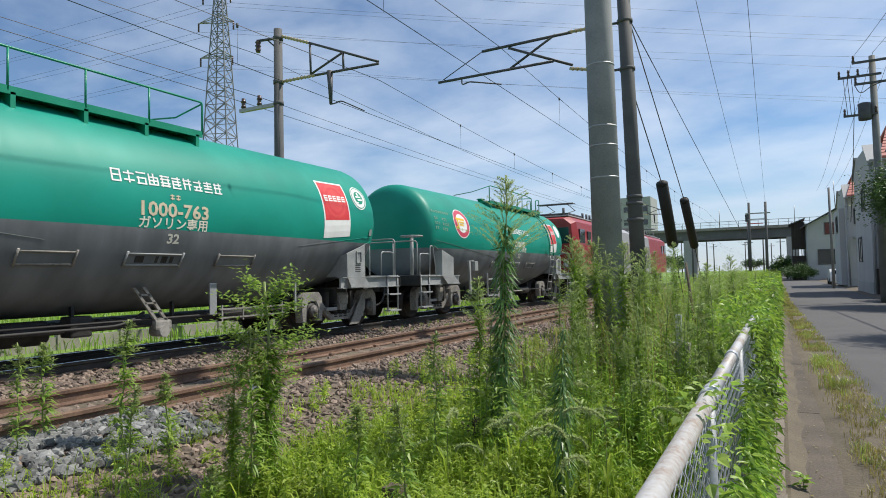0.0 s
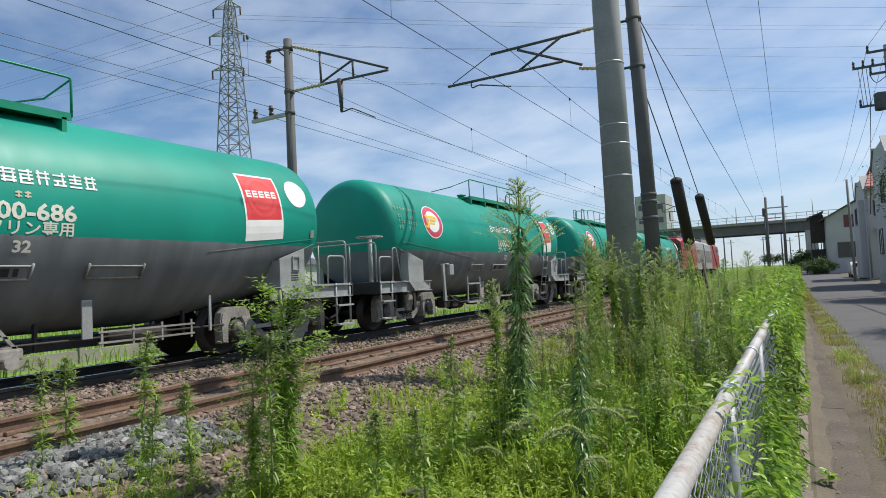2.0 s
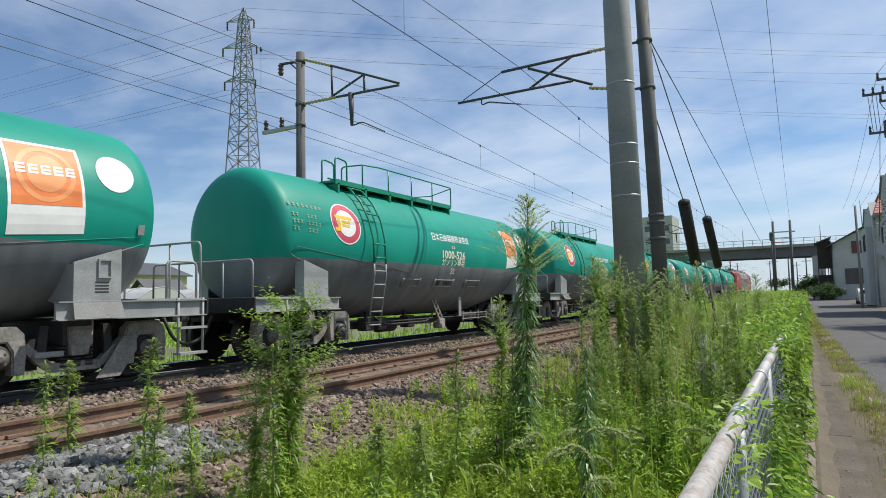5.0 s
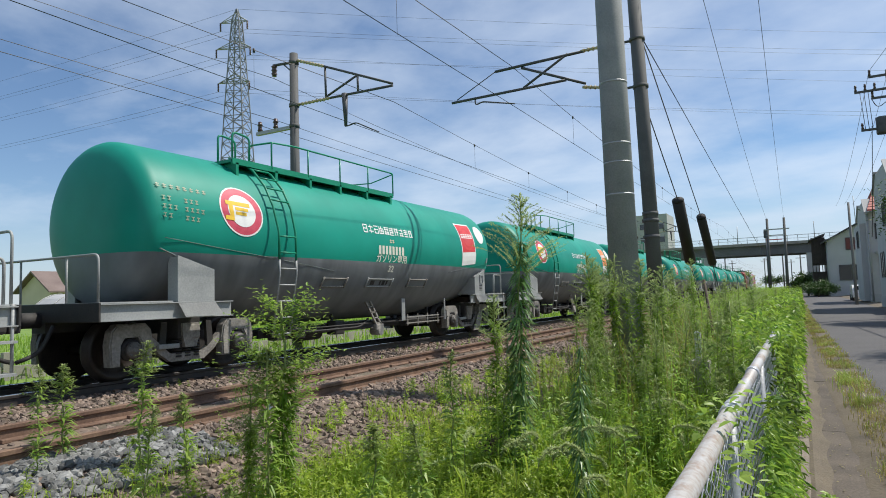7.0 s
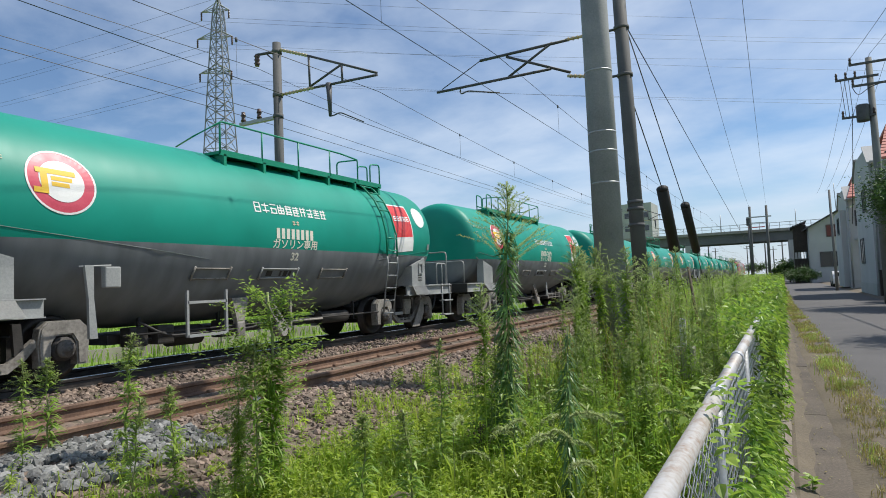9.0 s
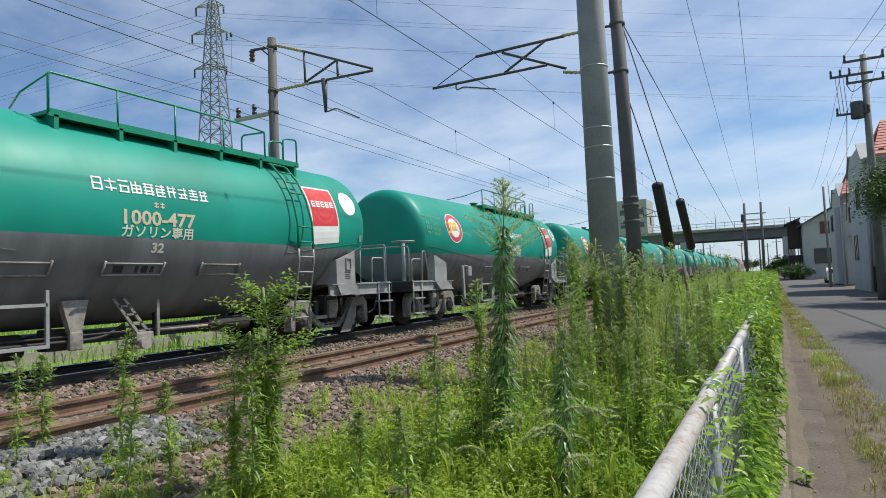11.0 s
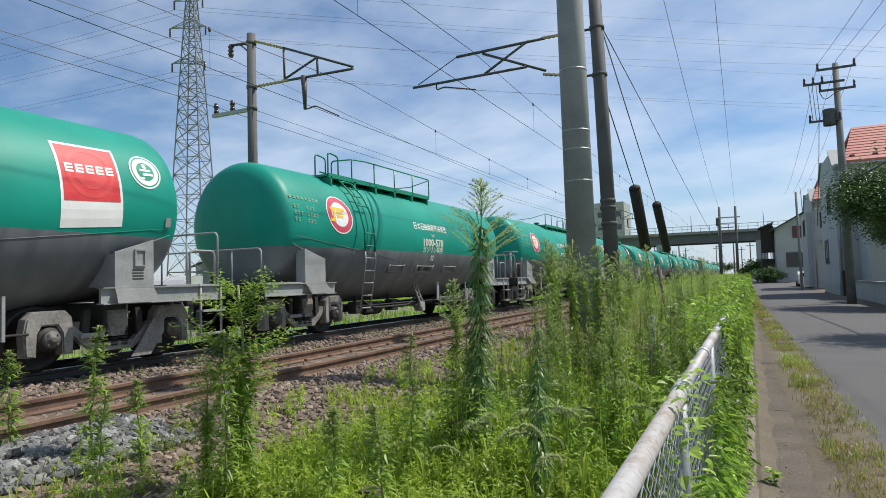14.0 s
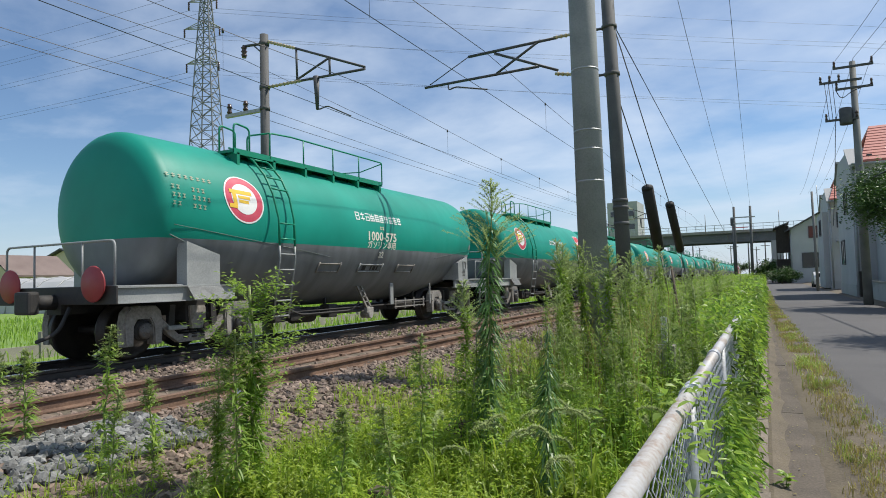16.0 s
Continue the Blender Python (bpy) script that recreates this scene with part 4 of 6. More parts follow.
def disc(r, r_in=0.0, seg=36, rings=4):
    v, f = [], []
    for j in range(rings + 1):
        q = r_in + (r - r_in) * j / rings
        v += [(q * math.cos(2 * math.pi * k / seg), q * math.sin(2 * math.pi * k / seg)) for k in range(seg)]
    for j in range(rings):
        for k in range(seg):
            f.append((j * seg + k, (j + 1) * seg + k, (j + 1) * seg + (k + 1) % seg, j * seg + (k + 1) % seg))
    return v, f


def sheet(x0, x1, y0, y1, nx=4, ny=8):
    v = [(x0 + (x1 - x0) * i / nx, y0 + (y1 - y0) * j / ny) for j in range(ny + 1) for i in range(nx + 1)]
    f = [(j * (nx + 1) + i, j * (nx + 1) + i + 1, (j + 1) * (nx + 1) + i + 1, (j + 1) * (nx + 1) + i) for j in range(ny) for i in range(nx)]
    return v, f


def joined(pieces):
    v, f = [], []
    for pv, pf in pieces:
        k = len(v)
        v += pv
        f += [tuple(i + k for i in q) for q in pf]
    return v, f


def tank_mesh():
    prof = []       # (u, radius, centre height) from the rear dished end to the front one
    n_cap = 9
    for s in (-1, 1):
        cap = []
        for k in range(n_cap):
            a = k / (n_cap - 1) * math.pi / 2
            q = math.sin(a) ** 0.55
            cap.append((s * (CAP + 0.40 * math.cos(a) ** 0.9 if k < n_cap - 1 else CAP), max(0.02, R_END * q)))
        prof.append(cap)
    us = [-CAP + 2 * CAP * k / 26 for k in range(1, 26)]
    rows = [(u, r, TOP - R_END) for u, r in prof[0]] + [(u, tank_r(u), TOP - tank_r(u)) for u in us] + [(u, r, TOP - R_END) for u, r in prof[1][::-1]]
    seg = 72
    verts = [(r * math.cos(2 * math.pi * k / seg), u, z + r * math.sin(2 * math.pi * k / seg)) for u, r, z in rows for k in range(seg)]
    faces = [(j * seg + k, j * seg + (k + 1) % seg, (j + 1) * seg + (k + 1) % seg, (j + 1) * seg + k) for j in range(len(rows) - 1) for k in range(seg)]
    faces += [tuple(range(seg))[::-1], tuple(range((len(rows) - 1) * seg, len(rows) * seg))]
    return verts, [f[::-1] for f in faces]


TAIL_RED = surface("faded_tail_red", (0.26, 0.03, 0.035), (0.36, 0.05, 0.05), 6, 0.5)
WHEELS = []     # wheelsets, with the axle as origin


def bogie(wagon, u):
    """A three-piece freight bogie: cast side frames, bolster, springs, boxes, wheels."""
    fr = part("bogie", box(B(), -0.95, 0.95, u - 0.2, u + 0.2, 0.52, 0.86, 0.03), BLACK_AND_SHADE, wagon, "dusty cast-steel freight bogie")
    # horn casting round an axle box: broad shoulders, a slot from below
    horn = [(-0.31, 0.22), (-0.17, 0.22), (-0.16, 0.50), (-0.10, 0.60), (0.10, 0.60), (0.16, 0.50), (0.17, 0.22), (0.31, 0.22), (0.33, 0.52), (0.30, 0.70), (0.21, 0.79), (-0.21, 0.79), (-0.30, 0.70), (-0.33, 0.52)]
    for s in (-1, 1):
        bm = prism(B(), [(u - 0.64, 0.50), (u - 0.50, 0.34), (u - 0.30, 0.20), (u + 0.30, 0.20), (u + 0.50, 0.34), (u + 0.64, 0.50), (u + 0.60, 0.58), (u + 0.30, 0.32), (u - 0.30, 0.32), (u - 0.60, 0.58)], "x", *sorted((s * 0.82, s * 0.91)))
        side = part("side_frame", bm, BOGIE, fr)
        for d in (-0.95, 0.95):
            bm = prism(B(), [(u + d + a, b) for a, b in horn], "x", *sorted((s * 0.80, s * 0.96)))
            bmesh.ops.bevel(bm, geom=[q for q in bm.edges if abs(q.verts[0].co.x - q.verts[1].co.x) < 0.001 and abs(q.verts[0].co.x - s * 0.96) < 0.001], offset=0.02, segments=2, affect="EDGES")
            part("horn", bm, BOGIE, side, "dusty pale horn casting")
        bm = prism(B(), [(u - 0.10, 0.40), (u + 0.10, 0.40), (u + 0.15, 0.60), (u + 0.15, 0.76), (u - 0.15, 0.76), (u - 0.15, 0.60)], "x", *sorted((s * 0.86, s * 0.99)))
        part("bolster_end", bm, BOGIE, side)
        for d in (-0.4, 0.4):
            part("brake_hanger", prism(B(), [(u + d - 0.05, 0.78), (u + d + 0.05, 0.78), (u + d * 1.1 + 0.06, 0.36), (u + d * 1.1 - 0.06, 0.36)], "x", *sorted((s * 0.84, s * 0.90))), BLACK_AND_SHADE, side)
        bm = B()
        for d in (-0.16, 0, 0.16):
            for k in range(6):
                rod(bm, (s * 0.87, u + d, 0.26 + k * 0.045), (s * 0.87, u + d, 0.285 + k * 0.045), 0.07, seg=10)
        tagged(part("spring", bm, BLACK_AND_SHADE, fr), kind="stuff")
    # brake rigging as solid black blocks, added to deepen the shade between the wheels
    for d in (-0.48, 0.48):
        part("brake_beam", box(B(), -0.72, 0.72, u + d - 0.1, u + d + 0.1, 0.24, 0.62), BLACK_AND_SHADE, fr)
    part("brake_lever", box(B(), 0.93, 1.0, u - 0.12, u + 0.16, 0.52, 0.74, 0.02), BOGIE, fr)
    part("brake_arm", box(B(), 0.93, 0.99, u - 0.55, u - 0.20, 0.40, 0.47, 0.015), GREY, fr)
    for d in (-0.95, 0.95):
        bm = B()
        rod(bm, (-0.86, u + d, 0.43), (0.86, u + d, 0.43), 0.07, seg=12)
        for s in (-1, 1):
            prof = [(0.05, -0.10), (0.42, -0.08), (0.46, -0.075), (0.46, -0.045), (0.43, -0.04), (0.43, 0.06), (0.37, 0.065), (0.32, 0.02), (0.14, 0.0), (0.12, 0.08), (0.05, 0.08)]
            if s < 0:
                prof = [(r, -h) for r, h in prof[::-1]]
            lathe(bm, prof, "x", (s * 0.57, u + d, 0.43), 28)
        bmesh.ops.translate(bm, verts=bm.verts[:], vec=(0, -u - d, -0.43))
        ws = part("wheelset", bm, SHADED_TYRE, fr, "worn steel wheels on an axle")
        ws.location = (0, u + d, 0.43)
        WHEELS.append(ws)
        for s in (-1, 1):
            prof = [(0.02, 0.86), (0.15, 0.87), (0.155, 0.90), (0.155, 0.94), (0.02, 0.95)]
            cover = [(0.02, 0.95), (0.115, 0.952), (0.115, 1.0), (0.095, 1.02), (0.05, 1.025), (0.045, 1.05), (0.02, 1.05)]
            if s < 0:
                prof, cover = [(r, -h) for r, h in prof[::-1]], [(r, -h) for r, h in cover[::-1]]
            ab = part("axle_box", lathe(B(), prof, "x", (0, u + d, 0.43), 20), BLACK_AND_SHADE, fr)
            bm = lathe(B(), cover, "x", (0, u + d, 0.43), 20)
            for k in range(4):
                a = math.pi * (k + 0.5) / 2
                rod(bm, (s * 1.0, u + d + 0.085 * math.cos(a), 0.43 + 0.085 * math.sin(a)), (s * 1.03, u + d + 0.085 * math.cos(a), 0.43 + 0.085 * math.sin(a)), 0.016, seg=6)
            part("cover", bm, COVER, ab, "bolted axle-box cover")
    return fr


def grab_hoop(bm, pts, r=0.018):
    return pipe(bm, rounded(pts, 0.09), r)


# bars that stand for the ten characters of the owner's name: half width, heights of bars, uprights
NAME_BLOCKS = [
    (0.06, (0.08, 0.0, -0.08), ((-0.06, -0.09, 0.09), (0.06, -0.09, 0.09))), (0.08, (0.045, -0.05), ((0.0, -0.09, 0.09),)),
    (0.075, (0.075, 0.0, -0.08), ((-0.05, -0.08, 0.02), (0.06, -0.08, 0.01))), (0.07, (0.03, -0.02, -0.075), ((-0.07, -0.09, 0.08), (0.0, -0.08, 0.09), (0.065, -0.08, 0.04))),
    (0.08, (0.07, 0.025, -0.03, -0.07), ((-0.045, -0.09, 0.09), (0.05, -0.09, 0.05))), (0.075, (0.06, 0.015, -0.03, -0.085), ((-0.06, -0.08, 0.03), (0.03, -0.06, 0.09))),
    (0.075, (0.055, 0.0), ((-0.05, -0.09, 0.09), (0.035, -0.09, 0.09))), (0.075, (0.05, -0.02, -0.075), ((0.04, -0.08, 0.09), (-0.03, -0.07, -0.02))),
    (0.075, (0.06, 0.015, -0.03, -0.08), ((0.0, -0.03, 0.09),)), (0.075, (0.055, 0.0, -0.08), ((-0.045, -0.09, 0.08), (0.035, -0.08, 0.09))),
]


def wagon(variant, oil, number, pos_label):
    """oil: colour of the square mark ('red', 'orange' or ''). variant: 'a' ladder at the rear, 'b' ladder at the front with a brake wheel at the rear."""
    w = thing("tank_wagon", pos_label, "rail wagon", group="tank wagons of the train")
    v, f = tank_mesh()
    part_of = pydata("tank", v, f, TANK, w, "glossy green tank barrel with a grey underside", smooth=True)
    # weld seams
    for s in (-1, 1):
        bm = B()
        pipe(bm, [on_tank(s * (5.30 - 0.18 * k), phi_at(s * (5.30 - 0.18 * k), (1.99 if s < 0 else 1.93) - 0.0205 * k), 0.002) for k in range(21 if s < 0 else 15)], 0.004, 5)
        pipe(bm, [on_tank(s * (5.35 - 0.1 * k), phi_at(s * (5.35 - 0.1 * k), 1.84 - 0.035 * k), 0.006) for k in range(10)], 0.009, 5)
        part("weld_seam", bm, SEAM if s < 0 else TANK, w)
    # frame: sole bars, deck, end beams, saddles
    for s in (-1, 1):
        a, b = sorted((s * 5.2, s * HALF))
        fr = part("deck", box(B(), -1.3, 1.3, a, b, 1.077, 1.095), GREY, w, "pale grey end platform")
        a, b = sorted((s * 4.15, s * HALF))
        for x in (-1.28, 1.28):
            part("sole_bar", prism(B(), [(x - 0.02, 0.86), (x - 0.07, 0.86), (x - 0.07, 0.845), (x + 0.07, 0.845), (x + 0.07, 0.86), (x + 0.02, 0.86), (x + 0.02, 1.06), (x + 0.07, 1.06), (x + 0.07, 1.075), (x - 0.07, 1.075), (x - 0.07, 1.06), (x - 0.02, 1.06)], "y", a, b), GREY, fr)
        a, b = sorted((s * HALF, s * (HALF + 0.03)))
        # near-black colour puts the shade of the end face into the beam
        part("end_beam", box(B(), -1.35, 1.35, a, b, 0.84, 1.09, 0.01), BLACK_AND_SHADE, fr)
        bm = B()
        box(bm, -0.16, 0.16, *sorted((s * (HALF - 1.2), s * (HALF + 0.02))), 0.70, 1.0)
        rod(bm, (0, s * HALF, 0.88), (0, s * (HALF + 0.35), 0.88), 0.11, seg=10)
        box(bm, -0.17, 0.17, *sorted((s * (HALF + 0.32), s * (HALF + 0.48))), 0.72, 1.04, 0.04)
        part("coupler", bm, BLACK_AND_SHADE, fr, "black knuckle coupler")
        bm = B()
        pipe(bm, rounded([(0.35, s * (HALF + 0.02), 0.8), (0.36, s * (HALF + 0.2), 0.45), (0.33, s * (HALF + 0.47), 0.36)], 0.15), 0.028, 7)
        part("air_hose", bm, BLACK_AND_SHADE, fr)
        # saddle boxes with slanting upper edge and a skirt
        for x in (-1, 1):
            bm = B()
            a, b = (-5.15, -4.50) if s < 0 else (4.95, 4.33)
            prism(bm, [(a, 1.08), (b, 1.08), (b, 1.55), (a, 1.74)], "x", x * 1.30, x * 1.335)
            prism(bm, [(a, 1.08), (a, 1.72), (a + s * -0.03, 1.72), (a + s * -0.03, 1.08)], "x", x * 1.12, x * 1.30)
            prism(bm, [(b, 1.08), (b, 1.53), (b + s * 0.03, 1.53), (b + s * 0.03, 1.08)], "x", x * 0.8, x * 1.30)
            saddle = part("saddle_box", bm, GREY, fr, "pale grey tank saddle plate")
            bm = B()
            vs = [bm.verts.new(p) for p in ((x * 1.335, a, 1.08), (x * 1.335, b, 1.08), (x * 1.48, b - s * 0.06, 0.86), (x * 1.48, a - s * 0.02, 0.86))]
            bm.faces.new(vs)
            bmesh.ops.solidify(bm, geom=bm.faces[:], thickness=0.02)
            part("skirt", bm, GREY, saddle)
            if x > 0 and s > 0:
                bm = B()
                c = s * 4.72
                for q in ((c - 0.09, c - 0.07, 1.38, 1.58), (c + 0.07, c + 0.09, 1.38, 1.58), (c - 0.09, c + 0.09, 1.36, 1.38), (c - 0.09, c + 0.09, 1.58, 1.60)):
                    box(bm, 1.336, 1.36, *q)
                part("card_holder", bm, GREY, saddle)
                for zz in (1.30, 1.26, 1.22, 1.18):
                    part("notice_line", box(B(), 1.336, 1.340, c - 0.12, c + 0.06, zz, zz + 0.016), BLACK_AND_SHADE, saddle)
        # end hand rails
        y_end = s * (HALF - 0.03)
        tall = 1.93 if s > 0 or variant == "b" else 1.71
        bm = grab_hoop(B(), [(-1.24, y_end, 1.09), (-1.24, y_end, tall), (1.24, y_end, tall), (1.24, y_end, 1.09)])
        for x in (-0.55, 0.55):
            rod(bm, (x, y_end, 1.09), (x, y_end, tall - 0.01), 0.015)
        part("end_rail", bm, GREY, fr, "grey tubular rail across the end")
        if variant == "b" or s > 0:
            part("side_rail", grab_hoop(B(), [(1.26, s * (HALF - 0.62), 1.09), (1.26, s * (HALF - 0.62), 1.62), (1.26, s * (HALF - 0.12), 1.62), (1.26, s * (HALF - 0.12), 1.09)]), GREY, fr)
        bogie(w, s * 4.64)
        # track guard plate by the outer wheel
        if s > 0:
            bm = prism(B(), [(4.85, 0.08), (5.18, 0.08), (5.42, 0.40), (5.42, 0.60), (5.22, 0.60), (5.02, 0.30)], "x", 0.975, 0.995)
            part("guard_plate", bm, BOGIE, fr)
        if variant == "b" or s > 0:
            bm = B()
            for x in (1,):
                for d in (0.0, 0.42):
                    rod(bm, (1.32, s * (HALF - 0.05 - d), 0.30), (1.32, s * (HALF - 0.05 - d), 1.1), 0.019)
                for zz in (0.30, 0.66):
                    box(bm, 1.24, 1.40, *sorted((s * (HALF - 0.03), s * (HALF - 0.49))), zz, zz + 0.03)
            part("step", bm, GREY, fr, "welded grey shunter's step")
    if variant == "b":
        bm = B()
        rod(bm, (1.05, -HALF + 0.10, 1.09), (1.05, -HALF + 0.10, 2.02), 0.045, seg=10)
        lathe(bm, [(0.03, 2.0), (0.05, 2.02), (0.05, 2.06), (0.02, 2.07)], "z", (1.05, -HALF + 0.10, 0), 10)
        for k in range(24):
            a, b = 2 * math.pi * k / 24, 2 * math.pi * (k + 1) / 24
            rod(bm, (1.05 + 0.27 * math.cos(a), -HALF + 0.10 + 0.27 * math.sin(a), 2.05), (1.05 + 0.27 * math.cos(b), -HALF + 0.10 + 0.27 * math.sin(b), 2.05), 0.018, seg=6, caps=False)
        for k in range(4):
            a = math.pi * k / 2
            rod(bm, (1.05, -HALF + 0.10, 2.04), (1.05 + 0.27 * math.cos(a), -HALF + 0.10 + 0.27 * math.sin(a), 2.05), 0.012, seg=6)
        part("brake_wheel", bm, GREY, w, "grey hand-brake wheel on a column")
        bm = B()
        pipe(bm, rounded([(1.3, -5.75, 1.09), (1.3, -5.72, 1.82), (1.3, -5.58, 1.82), (1.3, -5.4, 1.09)], 0.06), 0.017)
        part("grab_rail", bm, GREY, w)
    # ladder and roof walk: mirrored along the wagon for the two makes
    d = 1 if variant == "a" else -1
    U = lambda u: d * u
    bm = B()
    for k in (-0.2, 0.2):
        pts = [(1.56, U(-3.15) + k, 1.72), (1.55, U(-3.15) + k, 2.2)]
        pts += [on_tank(U(-3.15) + k, radians(a), 0.11) for a in (20, 35, 50, 65, 75)]
        pipe(bm, pts, 0.02, 6)
    ladder = part("ladder", bm, [GREEN], w, "green steel ladder curving over the barrel")
    for k in (-0.2, 0.2):
        part("lower_rail", pipe(B(), [(1.40, U(-3.15) + k, 0.45), (1.56, U(-3.15) + k, 1.5), (1.56, U(-3.15) + k, 1.73)], 0.02, 6), GREY, ladder)
    for k in range(15):
        z = 0.5 + 0.27 * k
        if z < 2.25:
            x = 1.40 + 0.16 * min(1, (z - 0.45) / 1.05)
            p, q = (x, U(-3.15) - 0.2, z), (x, U(-3.15) + 0.2, z)
        else:
            a = radians(20 + (z - 2.25) * 34)
            if a > radians(76):
                break
            p, q = on_tank(U(-3.15) - 0.2, a, 0.11), on_tank(U(-3.15) + 0.2, a, 0.11)
        part("rung", rod(B(), p, q, 0.016, seg=6), GREEN if z > 1.75 else GREY, ladder)
    DK = TOP - 0.12
    # roof walk: treads, brackets, rails, hatch
    a, b = sorted((U(-3.76), U(1.05)))
    bm = B()
    box(bm, 0.30, 0.92, a, b, DK - 0.02, DK + 0.03)
    box(bm, 0.90, 0.93, a, b, DK - 0.05, DK + 0.05)
    walk_part = part("roof_walk", bm, GREEN, w, "green chequer-plate roof walk")
    for k in range(6):
        u = a + 0.1 + (b - a - 0.2) * k / 5
        bm = prism(B(), [(0.45, DK - 0.02), (0.93, DK - 0.02), (0.93, DK - 0.34), (0.80, DK - 0.22)], "y", u - 0.03, u + 0.03)
        part("bracket", bm, GREEN, walk_part)
    bm = B()
    lo, hi = U(-2.85), U(1.05)
    grab = rounded([(0.92, lo, DK), (0.92, lo, DK + 0.48), (0.92, lo + d * 0.6, DK + 0.52), (0.92, hi, DK + 0.52), (0.92, hi, DK)], 0.05)
    pipe(bm, grab, 0.017)
    for k in range(1, 4):
        u = lo + (hi - lo) * k / 4
        rod(bm, (0.92, u, DK), (0.92, u, DK + 0.51), 0.015)
    pipe(bm, [(0.92, hi, DK + 0.5), (0.3, hi, DK + 0.36), (-0.5, hi - d * 0.3, DK + 0.34)], 0.014)
    for x in (0.90, 0.56):
        pipe(bm, rounded([(x, U(-3.74), DK), (x, U(-3.74), DK + 0.50), (x, U(-3.36), DK + 0.46), (x, U(-3.36), DK)], 0.09), 0.018)
    pipe(bm, rounded([(0.36, U(-2.85), DK), (0.36, U(-2.85), DK + 0.5), (0.92, U(-2.85), DK + 0.48)], 0.09), 0.017)
    part("roof_rail", bm, GREEN, walk_part)
    bm = B()
    lathe(bm, [(0.05, DK - 0.1), (0.30, DK - 0.1), (0.30, DK + 0.10), (0.36, DK + 0.11), (0.36, DK + 0.15), (0.12, DK + 0.19), (0.03, DK + 0.2)], "z", (0.0, U(-0.4), 0), 20)
    part("hatch", bm, GREEN, walk_part, "round green filling hatch")
    bm = B()
    lathe(bm, [(0.03, DK - 0.05), (0.10, DK - 0.05), (0.10, DK + 0.16), (0.14, DK + 0.17), (0.14, DK + 0.2), (0.03, DK + 0.2)], "z", (0.3, U(0.35), 0), 12)
    part("vent_valve", bm, GREEN, walk_part)
    bm = box(B(), 0.1, 0.3, U(-1.6) - 0.15, U(-1.6) + 0.15, DK + 0.03, DK + 0.14, 0.02)
    part("valve_box", bm, GREEN, walk_part)
    # placard holders on the lower side
    for u, wide in ((-1.63, 0.70), (-0.14, 0.90), (1.36, 0.76)):
        bm = B()
        for zz in (1.30, 1.45):
            pipe(bm, [on_tank(u - wide / 2, phi_at(u, zz), 0.02), on_tank(u + wide / 2, phi_at(u, zz), 0.02)], 0.013, 5)
        for k in (-wide / 2, wide / 2):
            pipe(bm, [on_tank(u + k, phi_at(u, 1.28), 0.02), on_tank(u + k, phi_at(u, 1.48), 0.035)], 0.016, 5)
        holder = part("placard_holder", bm, BOGIE if u != -0.14 else GREY, w, "small grey placard frame")
        if u == -0.14:
            decal("placard_line", *joined([sheet(k, k + wd, -0.05, 0.05, 1, 1) for k, wd in ((-0.30, 0.14), (0.02, 0.05), (0.12, 0.10), (0.26, 0.06))]), u, 1.37, BLACK_AND_SHADE, holder, 0.006)
    # valve box, pipes, brake gear below
    bm = B()
    for k in (0.0, 0.16):
        prism(bm, [(-0.30 + k, 0.98), (-0.25 + k, 0.98), (0.15 + k, 0.46), (0.10 + k, 0.46)], "x", 1.02, 1.06)
    for k in range(4):
        box(bm, 1.02, 1.06, -0.2 + k * 0.1, -0.02 + k * 0.1, 0.86 - k * 0.12, 0.885 - k * 0.12)
    box(bm, 0.98, 1.08, 0.06, 0.34, 0.36, 0.50, 0.03)
    rod(bm, (0.85, 0.2, 0.34), (1.10, 0.2, 0.34), 0.085, seg=12)
    part("valve", bm, BOGIE, w, "grey discharge valve with lever")
    if variant == "a":
        bm = B()
        for zz in (0.44, 0.58):
            box(bm, 1.06, 1.09, 1.25, 2.75, zz, zz + 0.025)
        for u in (1.3, 1.75, 2.2, 2.7):
            box(bm, 1.065, 1.085, u - 0.014, u + 0.014, 0.40, 0.66)
        part("brake_gear", bm, BOGIE, w, "dusty grey brake rigging")
        part("plate_post", box(B(), 1.08, 1.11, 1.02, 1.16, 0.52, 1.02, 0.01), GREY, w)
        part("hanger", box(B(), 1.07, 1.10, 3.02, 3.06, 0.46, 1.0), GREY, w)
    else:
        bm = prism(B(), [(-0.98, 0.98), (-0.62, 0.98), (-0.72, 0.55), (-0.86, 0.55)], "x", 0.95, 1.05)
        box(bm, 1.0, 1.06, -0.88, -0.70, 0.34, 0.58, 0.02)
        part("discharge_funnel", bm, BOGIE, w, "dusty grey discharge funnel")
        bm = box(B(), 1.02, 1.05, 0.42, 0.46, 0.42, 0.95)
        rod(bm, (1.03, 0.45, 0.50), (1.03, 1.35, 0.50), 0.02)
        part("lever", bm, BOGIE, w)
    bm = B()
    box(bm, -0.5, 0.5, -2.8, 2.8, 0.38, 0.52)
    rod(bm, (0.7, -2.6, 0.42), (0.7, 0.6, 0.42), 0.03)
    rod(bm, (0.5, -1.8, 0.42), (0.5, -1.2, 0.42), 0.16, seg=12)
    rod(bm, (0.8, 1.5, 0.50), (0.8, 2.4, 0.50), 0.12, seg=12)
    for u in (-2.4, -0.9, 0.7, 2.9):
        box(bm, 0.6, 0.66, u - 0.02, u + 0.02, 0.40, 1.0)
    rod(bm, (0.98, -2.9, 0.52), (0.98, 3.4, 0.52), 0.016)
